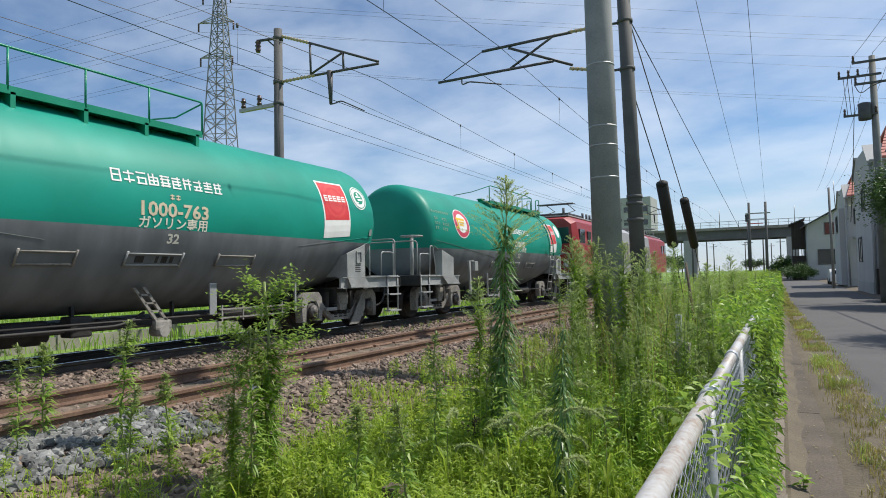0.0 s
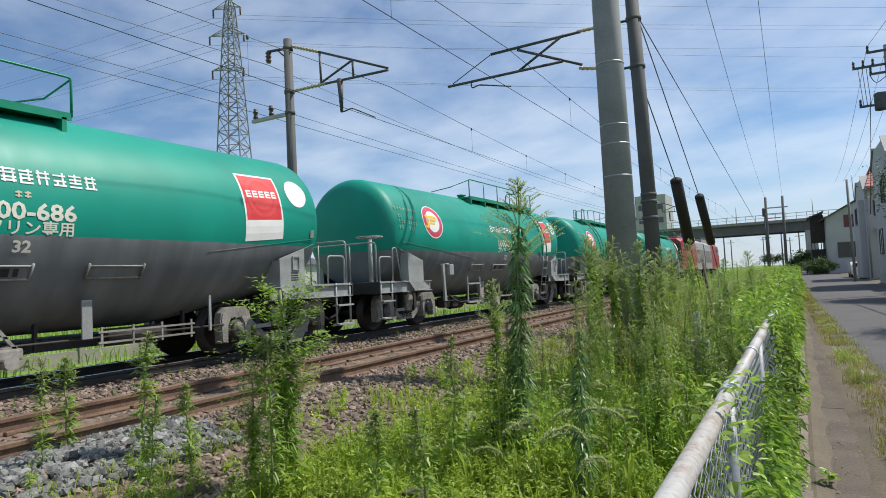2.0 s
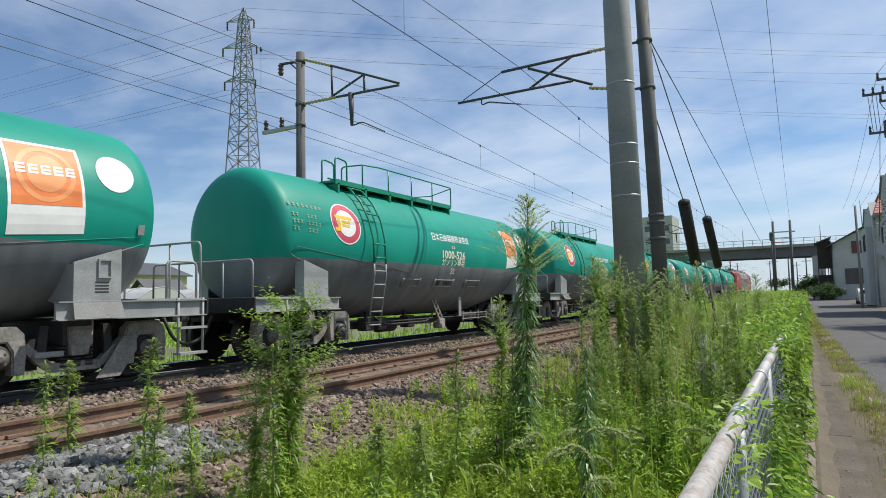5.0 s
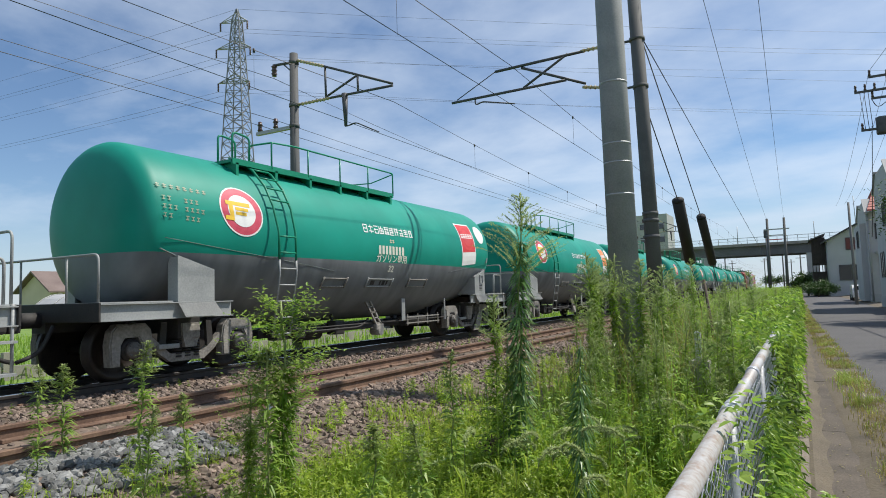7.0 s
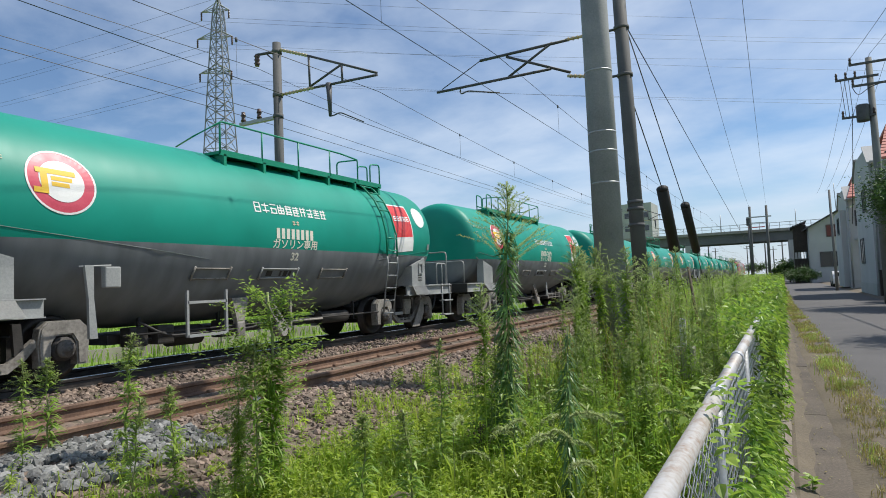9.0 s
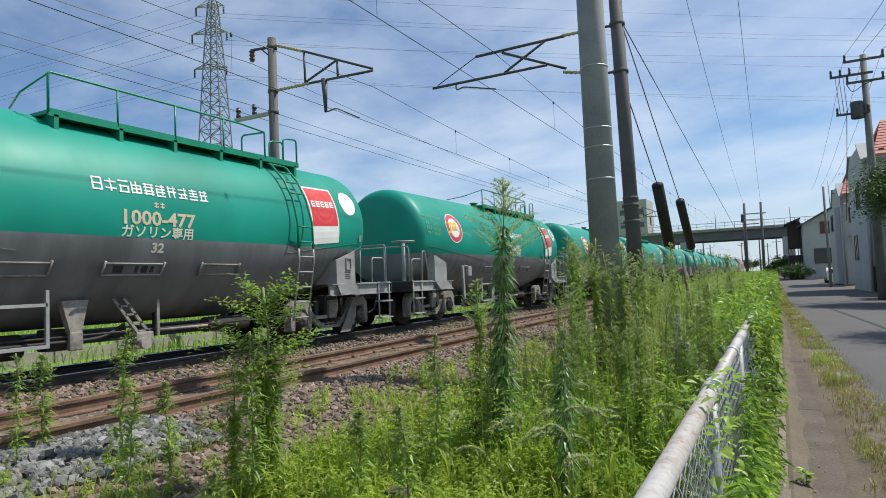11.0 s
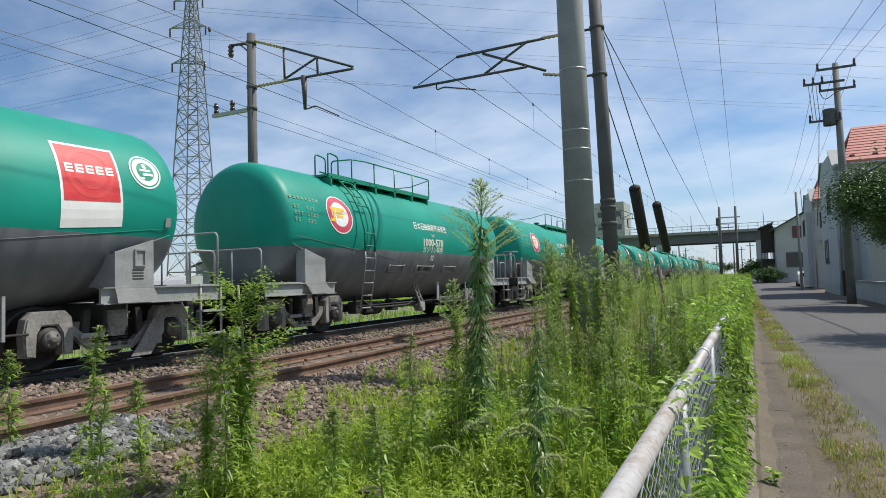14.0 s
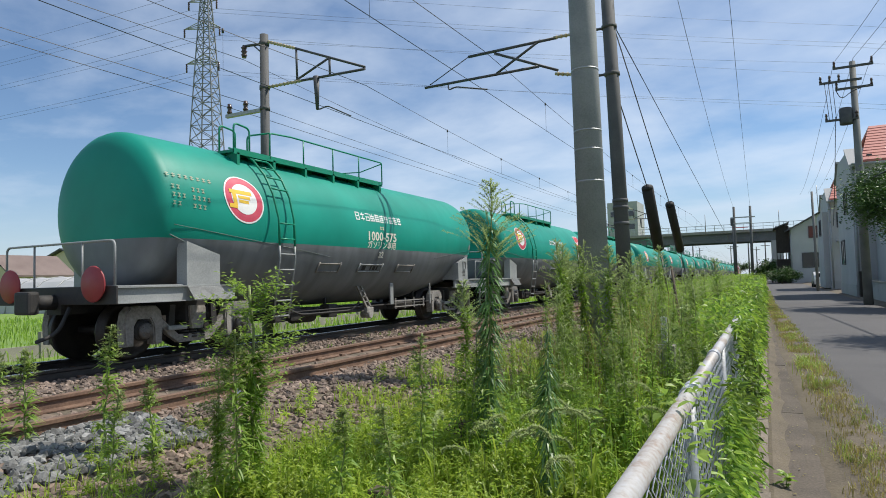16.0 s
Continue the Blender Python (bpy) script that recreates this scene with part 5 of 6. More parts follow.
    pipe(bm, rounded([(0.9, -2.6, 0.7), (1.0, -2.2, 0.46), (1.0, -0.4, 0.46), (0.9, 0.0, 0.62)], 0.2), 0.022)
    for u in (-2.7, -2.25, -1.05):
        box(bm, 0.62, 0.86, u, u + 0.3, 0.34, 0.62, 0.03)
    part("underside_pipe", bm, BLACK_AND_SHADE, w)
    if variant == "b":
        bm = B()
        for k in (0.0, 0.75):
            box(bm, 1.18, 1.22, -2.0 + k - 0.02, -2.0 + k + 0.02, 0.42, 1.12)
        box(bm, 1.18, 1.22, -2.0, -1.25, 0.92, 0.96)
        box(bm, 1.16, 1.24, -2.0, -1.25, 0.42, 0.46)
        part("side_guard", bm, GREY, w)
        bm = B()
        prism(bm, [(-3.72, 1.47), (-3.60, 1.47), (-3.60, 1.05), (-3.55, 0.55), (-3.66, 0.55), (-3.67, 1.05)], "x", 1.37, 1.42)
        rod(bm, (1.39, -3.78, 1.45), (1.39, -3.35, 1.47), 0.012)
        box(bm, 1.40, 1.50, -3.5, -3.28, 1.18, 1.45, 0.02)
        part("instrument_post", bm, GREY, w)
    # painted marks
    v, f = disc(0.42)
    logo = decal("round_mark", v, f, -3.94, 2.50, ROSE, w, 0.004, "round painted emblem in rose, white and yellow")
    decal("emblem_rim", *disc(0.42, 0.395), -3.94, 2.50, WHITE, logo, 0.006)
    decal("emblem_field", *disc(0.27), -3.94, 2.50, WHITE, logo, 0.007)
    bars = [sheet(-0.30, 0.17, 0.07, 0.14), sheet(-0.13, 0.12, -0.01, 0.045), sheet(-0.13, 0.08, -0.085, -0.03), sheet(-0.25, -0.17, -0.19, 0.09), sheet(-0.34, -0.23, -0.19, -0.12)]
    decal("emblem_wing", *joined(bars), -3.94, 2.50, YELLOW, logo, 0.010)
    # the owner's name: ten block characters as plain bars
    shift = {"763": 0.05, "782": -0.08}.get(number, 0.12)
    rows = []
    for k, (wide, bars, posts) in enumerate(NAME_BLOCKS):
        c = -0.85 + k * 0.19
        for zz in bars:
            rows.append(sheet(c - wide, c + wide, zz - 0.011, zz + 0.011, 1, 1))
        for px_, lo, hi in posts:
            rows.append(sheet(c + px_ - 0.012, c + px_ + 0.012, lo, hi, 1, 1))
    tagged(decal("owner_name", *joined(rows), shift, 2.47, WHITE, w, 0.006, "row of white block characters"), kind="stuff")
    for body, size, z, mat, nm in (("1000-" + number, 0.27, 2.05, TAN if number in ("763", "477", "293") else CREAM, "wagon_number"), ("ガソリン専用", 0.18, 1.86, CREAM, "contents_lettering"), ("32", 0.19, 1.655, CREAM, "class_lettering")):
        if body == "1000-":
            v, f = joined([sheet(-0.5 + 0.125 * k, -0.42 + 0.125 * k, -0.09, 0.09, 1, 1) for k in range(8)])
        else:
            v, f = letters(body, size, 0.007 if nm == "wagon_number" else 0.006 if nm == "class_lettering" else 0.003)
            v = [(a * (1.18 if nm == "wagon_number" else 1.1), b, c) for a, b, c in v]
        decal(nm, v, f, shift + 0.04, z, mat, w, 0.006, "painted lettering")
    for k in (-0.08, 0.02):
        decal("small_lettering", *joined([sheet(k, k + 0.07, -0.03, -0.012, 1, 1), sheet(k, k + 0.07, 0.012, 0.03, 1, 1), sheet(k + 0.025, k + 0.045, -0.04, 0.04, 1, 1)]), shift + 0.04, 2.25, TAN, w, 0.006)
    # data block behind the emblem, four lines of bars
    rows = []
    for k in range(8):
        rows += [sheet(-0.40 + k * 0.11, -0.34 + k * 0.11, 0.26, 0.275, 1, 1), sheet(-0.40 + k * 0.11, -0.34 + k * 0.11, 0.295, 0.31, 1, 1), sheet(-0.38 + k * 0.11, -0.365 + k * 0.11, 0.25, 0.32, 1, 1)]
    for zz, cols in ((0.06, (0, 1, 4, 5, 6)), (-0.07, (0, 1, 2, 4, 5, 6, 7)), (-0.20, (0, 1, 4, 5, 6))):
        for k in cols:
            c = -0.34 + k * 0.09
            rows += [sheet(c, c + 0.05, zz, zz + 0.014, 1, 1), sheet(c, c + 0.055, zz + 0.05, zz + 0.064, 1, 1), sheet(c + 0.02, c + 0.035, zz, zz + 0.064, 1, 1)]
    tagged(decal("data_lettering", *joined(rows), -5.0, 2.46, FADED, w, 0.006, "small painted data lines"), kind="stuff")
    if oil:
        c1, c2 = (RED, PALE_RED) if oil == "red" else (ORANGE, PALE_ORANGE)
        mark = decal("square_mark", *sheet(-0.46, 0.46, -0.58, 0.58, 4, 10), 4.0, 2.44, WHITE, w, 0.004, "square painted mark with a white base")
        decal("mark_field", *sheet(-0.42, 0.42, -0.24, 0.54, 4, 8), 4.0, 2.44, c1, mark, 0.007)
        decal("mark_swirl", *joined([disc(0.36, 0.30, 28, 1), disc(0.24, 0.0, 28, 2)]), 4.0, 2.59, c2, mark, 0.009)
        decal("mark_bar", *joined([sheet(-0.36 + 0.15 * k, -0.245 + 0.15 * k, q, q + 0.028, 1, 1) for k in range(5) for q in (-0.055, -0.008, 0.040)] + [sheet(-0.36 + 0.15 * k, -0.33 + 0.15 * k, -0.055, 0.068, 1, 1) for k in range(5)]), 4.0, 2.62, WHITE, mark, 0.011)
        em = decal("white_disc", *disc(0.27), 4.93, 2.74, WHITE, w, 0.006, "white round emblem")
        if number in ("763", "219", "293", "782", "517", "350"):
            decal("disc_ring", *joined([disc(0.245, 0.225, 28, 1), disc(0.15, 0.0, 24, 2)]), 4.93, 2.74, GREEN, em, 0.009)
            decal("disc_picture", *joined([sheet(-0.10, 0.09, 0.0, 0.035, 1, 1), sheet(-0.06, 0.12, -0.07, -0.03, 1, 1), sheet(-0.03, 0.03, 0.05, 0.12, 1, 1), sheet(-0.12, -0.04, -0.13, -0.10, 1, 1)]), 4.93, 2.74, WHITE, em, 0.011)
    decal("small_plate", *sheet(-0.05, 0.05, -0.07, 0.07, 1, 1), 5.28, 2.02, GREY, w, 0.006)
    if number in ("575",):
        for x in (-1, 1):
            bm = B()
            lathe(bm, [(0.02, -HALF - 0.10), (0.24, -HALF - 0.10), (0.25, -HALF - 0.085), (0.24, -HALF - 0.07), (0.02, -HALF - 0.07)], "y", (x * 0.95, 0, 1.12), 24)
            rod(bm, (x * 0.95, -HALF - 0.08, 1.0), (x * 0.95, -HALF + 0.02, 1.0), 0.03)
            part("tail_disc", bm, TAIL_RED, w, "red reflective tail disc")
    return w


LABEL = "green and grey tank wagon, "
CONSIST = [     # from the locomotive backwards: make, square mark, number
    ("b", "red", ""), ("a", "red", "763"), ("b", "red", "517"), ("a", "red", "686"), ("a", "orange", "236"), ("a", "orange", "526"),
    ("a", "orange", "482"), ("a", "red", ""), ("a", "red", "219"), ("b", "red", ""), ("b", "red", "350"), ("b", "red", "477"),
    ("b", "red", "782"), ("a", "", "578"), ("a", "red", "293"), ("a", "", "575"),
]
WAGONS = [wagon(v, o, n, LABEL + {"red": "red square mark", "orange": "faded orange square mark", "": "no square mark"}[o] + (", ladder at front" if v == "b" else ", red tail discs" if n == "575" else ", ladder at rear")) for v, o, n in CONSIST]


def train_y(t):
    """Where the emblem of the second wagon stands along the line."""
    return 2.197 + 12.406 * t - 0.00437 * t * t - 0.000388 * t ** 3


def motions():
    times = [k * 0.5 for k in range(33)]
    for i, w in enumerate(WAGONS):
        walk(w, [(t, pose(MAIN_TRACK, train_y(t) + 3.98 + PITCH * (1 - i), RAIL)) for t in times])
    # wheels roll on the rail: one row a frame, since they turn most of a right angle in it
    spins = [(k / FPS, (train_y(k / FPS) - train_y(0)) / 0.43) for k in range(0, 16 * FPS + 1)]
    for ws in WHEELS:
        at = ws.location.copy()
        walk(ws, [(t, Matrix.LocRotScale(at, Euler((-a, 0, 0)), None)) for t, a in spins])
    walk(LOCO, [(t, pose(MAIN_TRACK, train_y(t) + 3.98 + PITCH * 1 + 19.3, RAIL)) for t in times])
# ---- locomotive (far ahead of the wagons, leaving) ----
def locomotive():
    e = thing("electric_locomotive", "red electric freight locomotive with grey middle band", "locomotive")
    section = [(-1.40, 1.0), (1.40, 1.0), (1.40, 2.3), (1.30, 3.3), (0.95, 3.55), (-0.95, 3.55), (-1.30, 3.3), (-1.40, 2.3)]
    for s in (-1, 1):
        a, b = sorted((s * 0.35, s * 5.2))
        part("machine_room", prism(B(), section, "y", a, b), LOCO_GREY, e, "grey ribbed machine room")
        a, b = sorted((s * 5.2, s * 11.9))
        cab = part("cab", prism(B(), section, "y", a, b), LOCO_RED, e, "red cab body")
        a, b = sorted((s * 11.9, s * 12.35))
        nose = B()
        lo, hi = section, [(x * 0.92, z if z < 2.2 else z - 0.12) for x, z in section]
        p = [nose.verts.new((x, s * 11.9, z)) for x, z in lo]
        q = [nose.verts.new((x, s * 12.35, z)) for x, z in hi]
        for k in range(8):
            nose.faces.new((p[k], p[(k + 1) % 8], q[(k + 1) % 8], q[k]))
        nose.faces.new(q)
        bmesh.ops.recalc_face_normals(nose, faces=nose.faces[:])
        part("nose", nose, LOCO_RED, cab)
        part("roof_edge", box(B(), -1.0, 1.0, *sorted((s * 5.2, s * 12.0)), 3.555, 3.62, 0.02), LOCO_GREY, cab)
        for x in (-1, 1):
            part("windscreen", box(B(), *sorted((x * 0.07, x * 1.1)), *sorted((s * 12.3, s * 12.37)), 2.35, 3.05, 0.01), GLASS, cab)
            part("cab_window", box(B(), *sorted((x * 1.30, x * 1.405)), *sorted((s * 10.9, s * 11.7)), 2.4, 3.0, 0.01), GLASS, cab)
            part("door_window", box(B(), *sorted((x * 1.30, x * 1.405)), *sorted((s * 9.9, s * 10.4)), 2.35, 2.95, 0.01), GLASS, cab)
            part("tail_lamp", lathe(B(), [(0.02, s * 12.34), (0.12, s * 12.34), (0.12, s * 12.39), (0.02, s * 12.4)], "y", (x * 0.95, 0, 1.45), 14), PORCELAIN_W, cab)
            part("hand_rail", pipe(B(), rounded([(x * 1.3, s * 12.45, 0.9), (x * 1.3, s * 12.5, 1.9), (x * 0.5, s * 12.5, 1.9), (x * 0.5, s * 12.45, 0.9)], 0.1), 0.02), GREY, cab)
        for k in range(6):
            u = s * (0.8 + k * 0.72)
            part("louvre", box(B(), 1.40, 1.425, *sorted((u, u + s * 0.5)), 1.6, 2.7), BOGIE, e)
        part("roof_box", box(B(), -0.9, 0.9, *sorted((s * 2.0, s * 6.2)), 3.56, 3.86, 0.05), BOGIE, e)
        pan = B()
        for x in (-0.5, 0.5):
            pipe(pan, [(x, s * 10.9, 3.75), (x, s * 9.2, 4.05), (x, s * 10.5, 4.25)], 0.025)
        for d in (0, 0.35):
            rod(pan, (-0.85, s * (10.4 + d), 4.25), (0.85, s * (10.4 + d), 4.25), 0.025)
        box(pan, -0.75, 0.75, *sorted((s * 8.9, s * 11.2)), 3.72, 3.78)
        part("pantograph", pan, DARK_METAL, e, "folded dark pantograph")
        for u in (7.0, 7.6, 8.3, 11.4):
            for x in (-0.6, 0.6):
                part("roof_insulator", rod(B(), (x, s * u, 3.6), (x, s * u, 3.98), 0.06, seg=8), DARK_METAL, e)
        for u in (3.0, 9.0):
            bg = part("bogie_frame", box(B(), -1.2, 1.2, s * u - 1.7, s * u + 1.7, 0.35, 0.95, 0.05), BLACK_AND_SHADE, e)
            for d in (-1.2, 1.2):
                for x in (-1, 1):
                    part("wheel", lathe(B(), [(0.1, x * 0.62 - 0.07), (0.56, x * 0.62 - 0.06), (0.56, x * 0.62 + 0.06), (0.1, x * 0.62 + 0.07)], "x", (0, s * u + d, 0.56), 24), SHADED_TYRE, bg)
    part("gangway", box(B(), -0.7, 0.7, -0.35, 0.35, 1.1, 3.3), BLACK_AND_SHADE, e)
    return e


LOCO = locomotive()
# ---- plants and stones ----
rng = np.random.default_rng(7)


def leaves(base, direction, length, width, droop=0.3, roll=None):
    """One bent four-cornered blade for every row: base, two shoulders, tip."""
    n = len(base)
    d = direction / np.linalg.norm(direction, axis=1)[:, None]
    up = np.tile((0.0, 0.0, 1.0), (n, 1))
    side = np.cross(d, up) + 1e-6
    side /= np.linalg.norm(side, axis=1)[:, None]
    if roll is not None:
        nrm = np.cross(side, d)
        side = side * np.cos(roll)[:, None] + nrm * np.sin(roll)[:, None]
    L, W = np.asarray(length)[:, None], np.asarray(width)[:, None]
    mid = base + d * L * 0.45
    tip = base + d * L * 0.95 - up * L * np.asarray(droop).reshape(-1, 1)
    v = np.stack([base, mid - side * W / 2, tip, mid + side * W / 2], 1).reshape(-1, 3)
    return v, np.arange(4 * n).reshape(n, 4)


def broad_leaves(base, direction, length, width, droop=0.3, roll=None):
    """Oval leaves of two faces: base, lower and upper shoulders, tip."""
    n = len(base)
    d = direction / np.linalg.norm(direction, axis=1)[:, None]
    up = np.tile((0.0, 0.0, 1.0), (n, 1))
    side = np.cross(d, up) + 1e-6
    side /= np.linalg.norm(side, axis=1)[:, None]
    nrm = np.cross(side, d)
    if roll is not None:
        side = side * np.cos(roll)[:, None] + nrm * np.sin(roll)[:, None]
    L, W = np.asarray(length)[:, None], np.asarray(width)[:, None]
    D = np.asarray(droop).reshape(-1, 1)
    fold = nrm * W * 0.12
    a, b = base + d * L * 0.28 - up * L * D * 0.1, base + d * L * 0.66 - up * L * D * 0.45
    tip = base + d * L - up * L * D
    v = np.stack([base, a - side * W / 2 + fold, b - side * W * 0.36 + fold, tip, b + side * W * 0.36 + fold, a + side * W / 2 + fold], 1).reshape(-1, 3)
    k = np.arange(n)[:, None] * 6
    return v, np.concatenate([k + np.array((0, 1, 2, 3)), k + np.array((0, 3, 4, 5))], 0)


def blades(base, direction, length, width, bend):
    """Grass: two quads and a pointed end, curving over."""
    n = len(base)
    h = direction.copy()
    h[:, 2] = 0
    h /= np.linalg.norm(h, axis=1)[:, None] + 1e-9
    side = np.stack([-h[:, 1], h[:, 0], 0 * h[:, 0]], 1)
    L, W, Bn = np.asarray(length)[:, None], np.asarray(width)[:, None], np.asarray(bend)[:, None]
    up = np.array((0, 0, 1.0))
    p = [base, base + up * L * 0.5 + h * L * Bn * 0.18, base + up * L * 0.82 * (1 - 0.25 * Bn) + h * L * Bn * 0.5, base + up * L * (1 - 0.55 * Bn) + h * L * Bn * 0.95]
    w = [0.7, 1.0, 0.7]
    rows = []
    for k in range(3):
        rows += [p[k] - side * W * w[k] / 2, p[k] + side * W * w[k] / 2]
    rows.append(p[3])
    v = np.stack(rows, 1).reshape(-1, 3)
    b = np.arange(n)[:, None] * 7
    q = np.concatenate([b + np.array((0, 1, 3, 2)), b + np.array((2, 3, 5, 4))], 0)
    t = b + np.array((4, 5, 6))
    return v, q, t


def mesh_of(name, v, quads, tris=None):
    me = bpy.data.meshes.new(name)
    nq, nt = len(quads), 0 if tris is None else len(tris)
    me.vertices.add(len(v))
    me.vertices.foreach_set("co", np.asarray(v, np.float32).ravel())
    idx = np.asarray(quads, np.int32).ravel()
    starts = np.arange(nq) * 4
    if nt:
        idx = np.concatenate([idx, np.asarray(tris, np.int32).ravel()])
        starts = np.concatenate([starts, nq * 4 + np.arange(nt) * 3])
    me.loops.add(len(idx))
    me.loops.foreach_set("vertex_index", idx)
    me.polygons.add(nq + nt)
    me.polygons.foreach_set("loop_start", starts.astype(np.int32))
    me.update(calc_edges=True)
    me.validate()
    me.polygons.foreach_set("use_smooth", np.zeros(len(me.polygons), bool))
    return me


def stuff(name, me, mat, label, category, parent=None):
    ob = link(name, me, mat, parent)
    return tagged(ob, label, category if parent is None else "", kind="stuff")


def ground_z(x):
    return np.array([bed(a) for a in np.atleast_1d(x)])


def unit(n, up_lo, up_hi):
    a = rng.uniform(0, 2 * np.pi, n)
    z = rng.uniform(up_lo, up_hi, n)
    c = np.sqrt(np.maximum(0, 1 - z * z))
    return np.stack([c * np.cos(a), c * np.sin(a), z], 1)


# --- tall goldenrods, each a thing of stem, foliage and flower plume ---
def goldenrod_meshes(h, dense, seed, plume=True, wide=1.0, spread=1.0, bud=1.0, many=1.0, hang=False, steep=0.0):
    global rng
    rng = np.random.default_rng(seed)
    n = 12
    lean = rng.uniform(-0.05, 0.05, 2)
    spine = [np.array((lean[0] * h * (k / n) ** 1.5 + 0.01 * math.sin(k * 1.3 + seed), lean[1] * h * (k / n) ** 1.5, h * k / n)) for k in range(n + 1)]
    bm = B()
    pipe(bm, spine, 0.0055, 5)

    def at(s):
        f = np.clip(s, 0, 0.9999) * n
        i = f.astype(int)
        sp = np.array(spine)
        return sp[i] + (sp[i + 1] - sp[i]) * (f - i)[:, None]
    m = int(dense * h)
    s = rng.uniform(0.04, 0.97 if not plume else 0.84, m)
    size = np.interp(s, [0, 0.25, 0.7, 1.0], [0.5, 1.0, 0.8, 0.3])
    long, slim = (1.5, 0.8) if hang else (1.2, 0.95)
    v, q = leaves(at(s), unit(m, -0.75, 0.15) if hang else unit(m, -0.05, 0.8), (0.075 + rng.uniform(0, 0.045, m)) * size * wide * long, (0.016 + rng.uniform(0, 0.008, m)) * wide * slim * size ** 0.5, rng.uniform(0.1, 0.6, m), rng.uniform(-0.4, 0.4, m))
    out = [mesh_of("foliage", v, q)]
    if plume:
        P, D, Ls, Ws = [], [], [], []
        nb = int(30 * many)
        for k in range(nb):
            s0 = 0.70 + 0.28 * k / nb
            a = rng.uniform(0, 2 * np.pi)
            ln = (0.27 * (1 - k / nb) + 0.05) * min(1.2, h / 1.7) * spread
            p0 = at(np.array([s0]))[0]
            d = np.array((math.cos(a), math.sin(a), rng.uniform(0.2, 0.8) + steep))
            d /= np.linalg.norm(d)
            p1 = p0 + d * ln
            P.append(p0)
            D.append(d)
            Ls.append(ln)
            Ws.append(0.005)
            for j in range(int((18 + 90 * ln) * many)):
                t = rng.uniform(0.15, 1.0)
                P.append(p0 + d * ln * t + np.array((0, 0, -0.12 * ln * t * t)))
                D.append(unit(1, -0.2, 0.9)[0])
                Ls.append(rng.uniform(0.014, 0.035) * bud)
                Ws.append(rng.uniform(0.005, 0.011) * bud)
        v, q = leaves(np.array(P), np.array(D), np.array(Ls), np.array(Ws), 0.1)
        out.append(mesh_of("plume", v, q))
    me = bpy.data.meshes.new("stem")
    bm.to_mesh(me)
    bm.free()
    return [me] + out


def make_weed(name, label, meshes, mats, m, group):
    e = thing(name, label, "weed", m, group)
    for me, mat, nm in zip(meshes, mats, ("stem", "foliage", "plume")):
        if not me.materials:
            me.materials.append(mat)
        o = new(nm, me)
        o.parent = e
        if nm != "stem":
            tagged(o, kind="stuff")
    return e


LBL = "tall green goldenrod with a feathery unopened plume"
protos = [goldenrod_meshes(h, d, 11 + k) for k, (h, d) in enumerate(((2.0, 190), (1.75, 210), (1.6, 170), (1.85, 220), (1.45, 200)))]
young = [goldenrod_meshes(h, 170, 31 + k, True, 1.15, 0.8, 1.1) for k, h in enumerate((1.0, 0.8, 1.2))]
giant = goldenrod_meshes(2.36, 300, 51, True, 1.25, 1.4, 0.8, 2.3, True, 0.25)
clump = [goldenrod_meshes(h, 330, 81 + k, True, 1.2, 0.95, 0.85, 1.9, False, 0.3) for k, h in enumerate((2.05, 1.8))]


def umbrella_meshes(h, seed):
    """A weed whose upper half opens into a wide flat crown of small oval leaves."""
    global rng
    rng = np.random.default_rng(seed)
    bm = pipe(B(), [(0.015 * math.sin(k), 0.01 * math.cos(k * 1.7), h * k / 10) for k in range(11)], 0.008, 6)
    P, D, Ls, Ws = [], [], [], []
    for k in range(66):
        z0 = h * rng.uniform(0.42, 0.95)
        a = rng.uniform(0, 2 * np.pi)
        ln = rng.uniform(0.24, 0.52) * (1.3 - 0.75 * z0 / h)
        d = np.array((math.cos(a), math.sin(a), rng.uniform(0.4, 1.0)))
        d /= np.linalg.norm(d)
        P.append((0, 0, z0)), D.append(d), Ls.append(ln), Ws.append(0.006)
        for j in range(34):
            t = rng.uniform(0.3, 1.05)
            P.append(np.array((0, 0, z0)) + d * ln * t + rng.normal(0, 0.018, 3))
            D.append(unit(1, -0.2, 0.8)[0]), Ls.append(rng.uniform(0.025, 0.055)), Ws.append(rng.uniform(0.010, 0.022))
    crown = mesh_of("crown", *leaves(np.array(P), np.array(D), np.array(Ls), np.array(Ws), 0.15))
    m = 1150
    s = rng.uniform(0.03, 0.70, m)
    low = mesh_of("foliage", *leaves(np.stack([0 * s, 0 * s, s * h], 1), unit(m, -0.3, 0.7), rng.uniform(0.08, 0.16, m), rng.uniform(0.008, 0.015, m), rng.uniform(0.1, 0.6, m), rng.uniform(-0.8, 0.8, m)))
    me = bpy.data.meshes.new("stem")
    bm.to_mesh(me)
    bm.free()
    return [me, low, crown]


leafy = umbrella_meshes(1.44, 61)
column = goldenrod_meshes(1.25, 300, 71, False, 1.35, hang=True)
MATS = (STEM, LEAF, BUD)
PLUME = leaf_material("feathery_plume", (0.26, 0.36, 0.12), (0.44, 0.52, 0.22), 0.15, 0.55)
VERGE = leaf_material("verge_blade", (0.20, 0.29, 0.05), (0.42, 0.48, 0.10), 0.4, 0.45)
SEED = leaf_material("seed_head", (0.34, 0.42, 0.16), (0.52, 0.58, 0.28), 0.1, 0.5)
make_weed("goldenrod", "tallest goldenrod with dark hanging leaves and wide plume", giant, (STEM, LEAF_DARK, PLUME), pose(-2.0, 4.74, 0.0), "goldenrods")
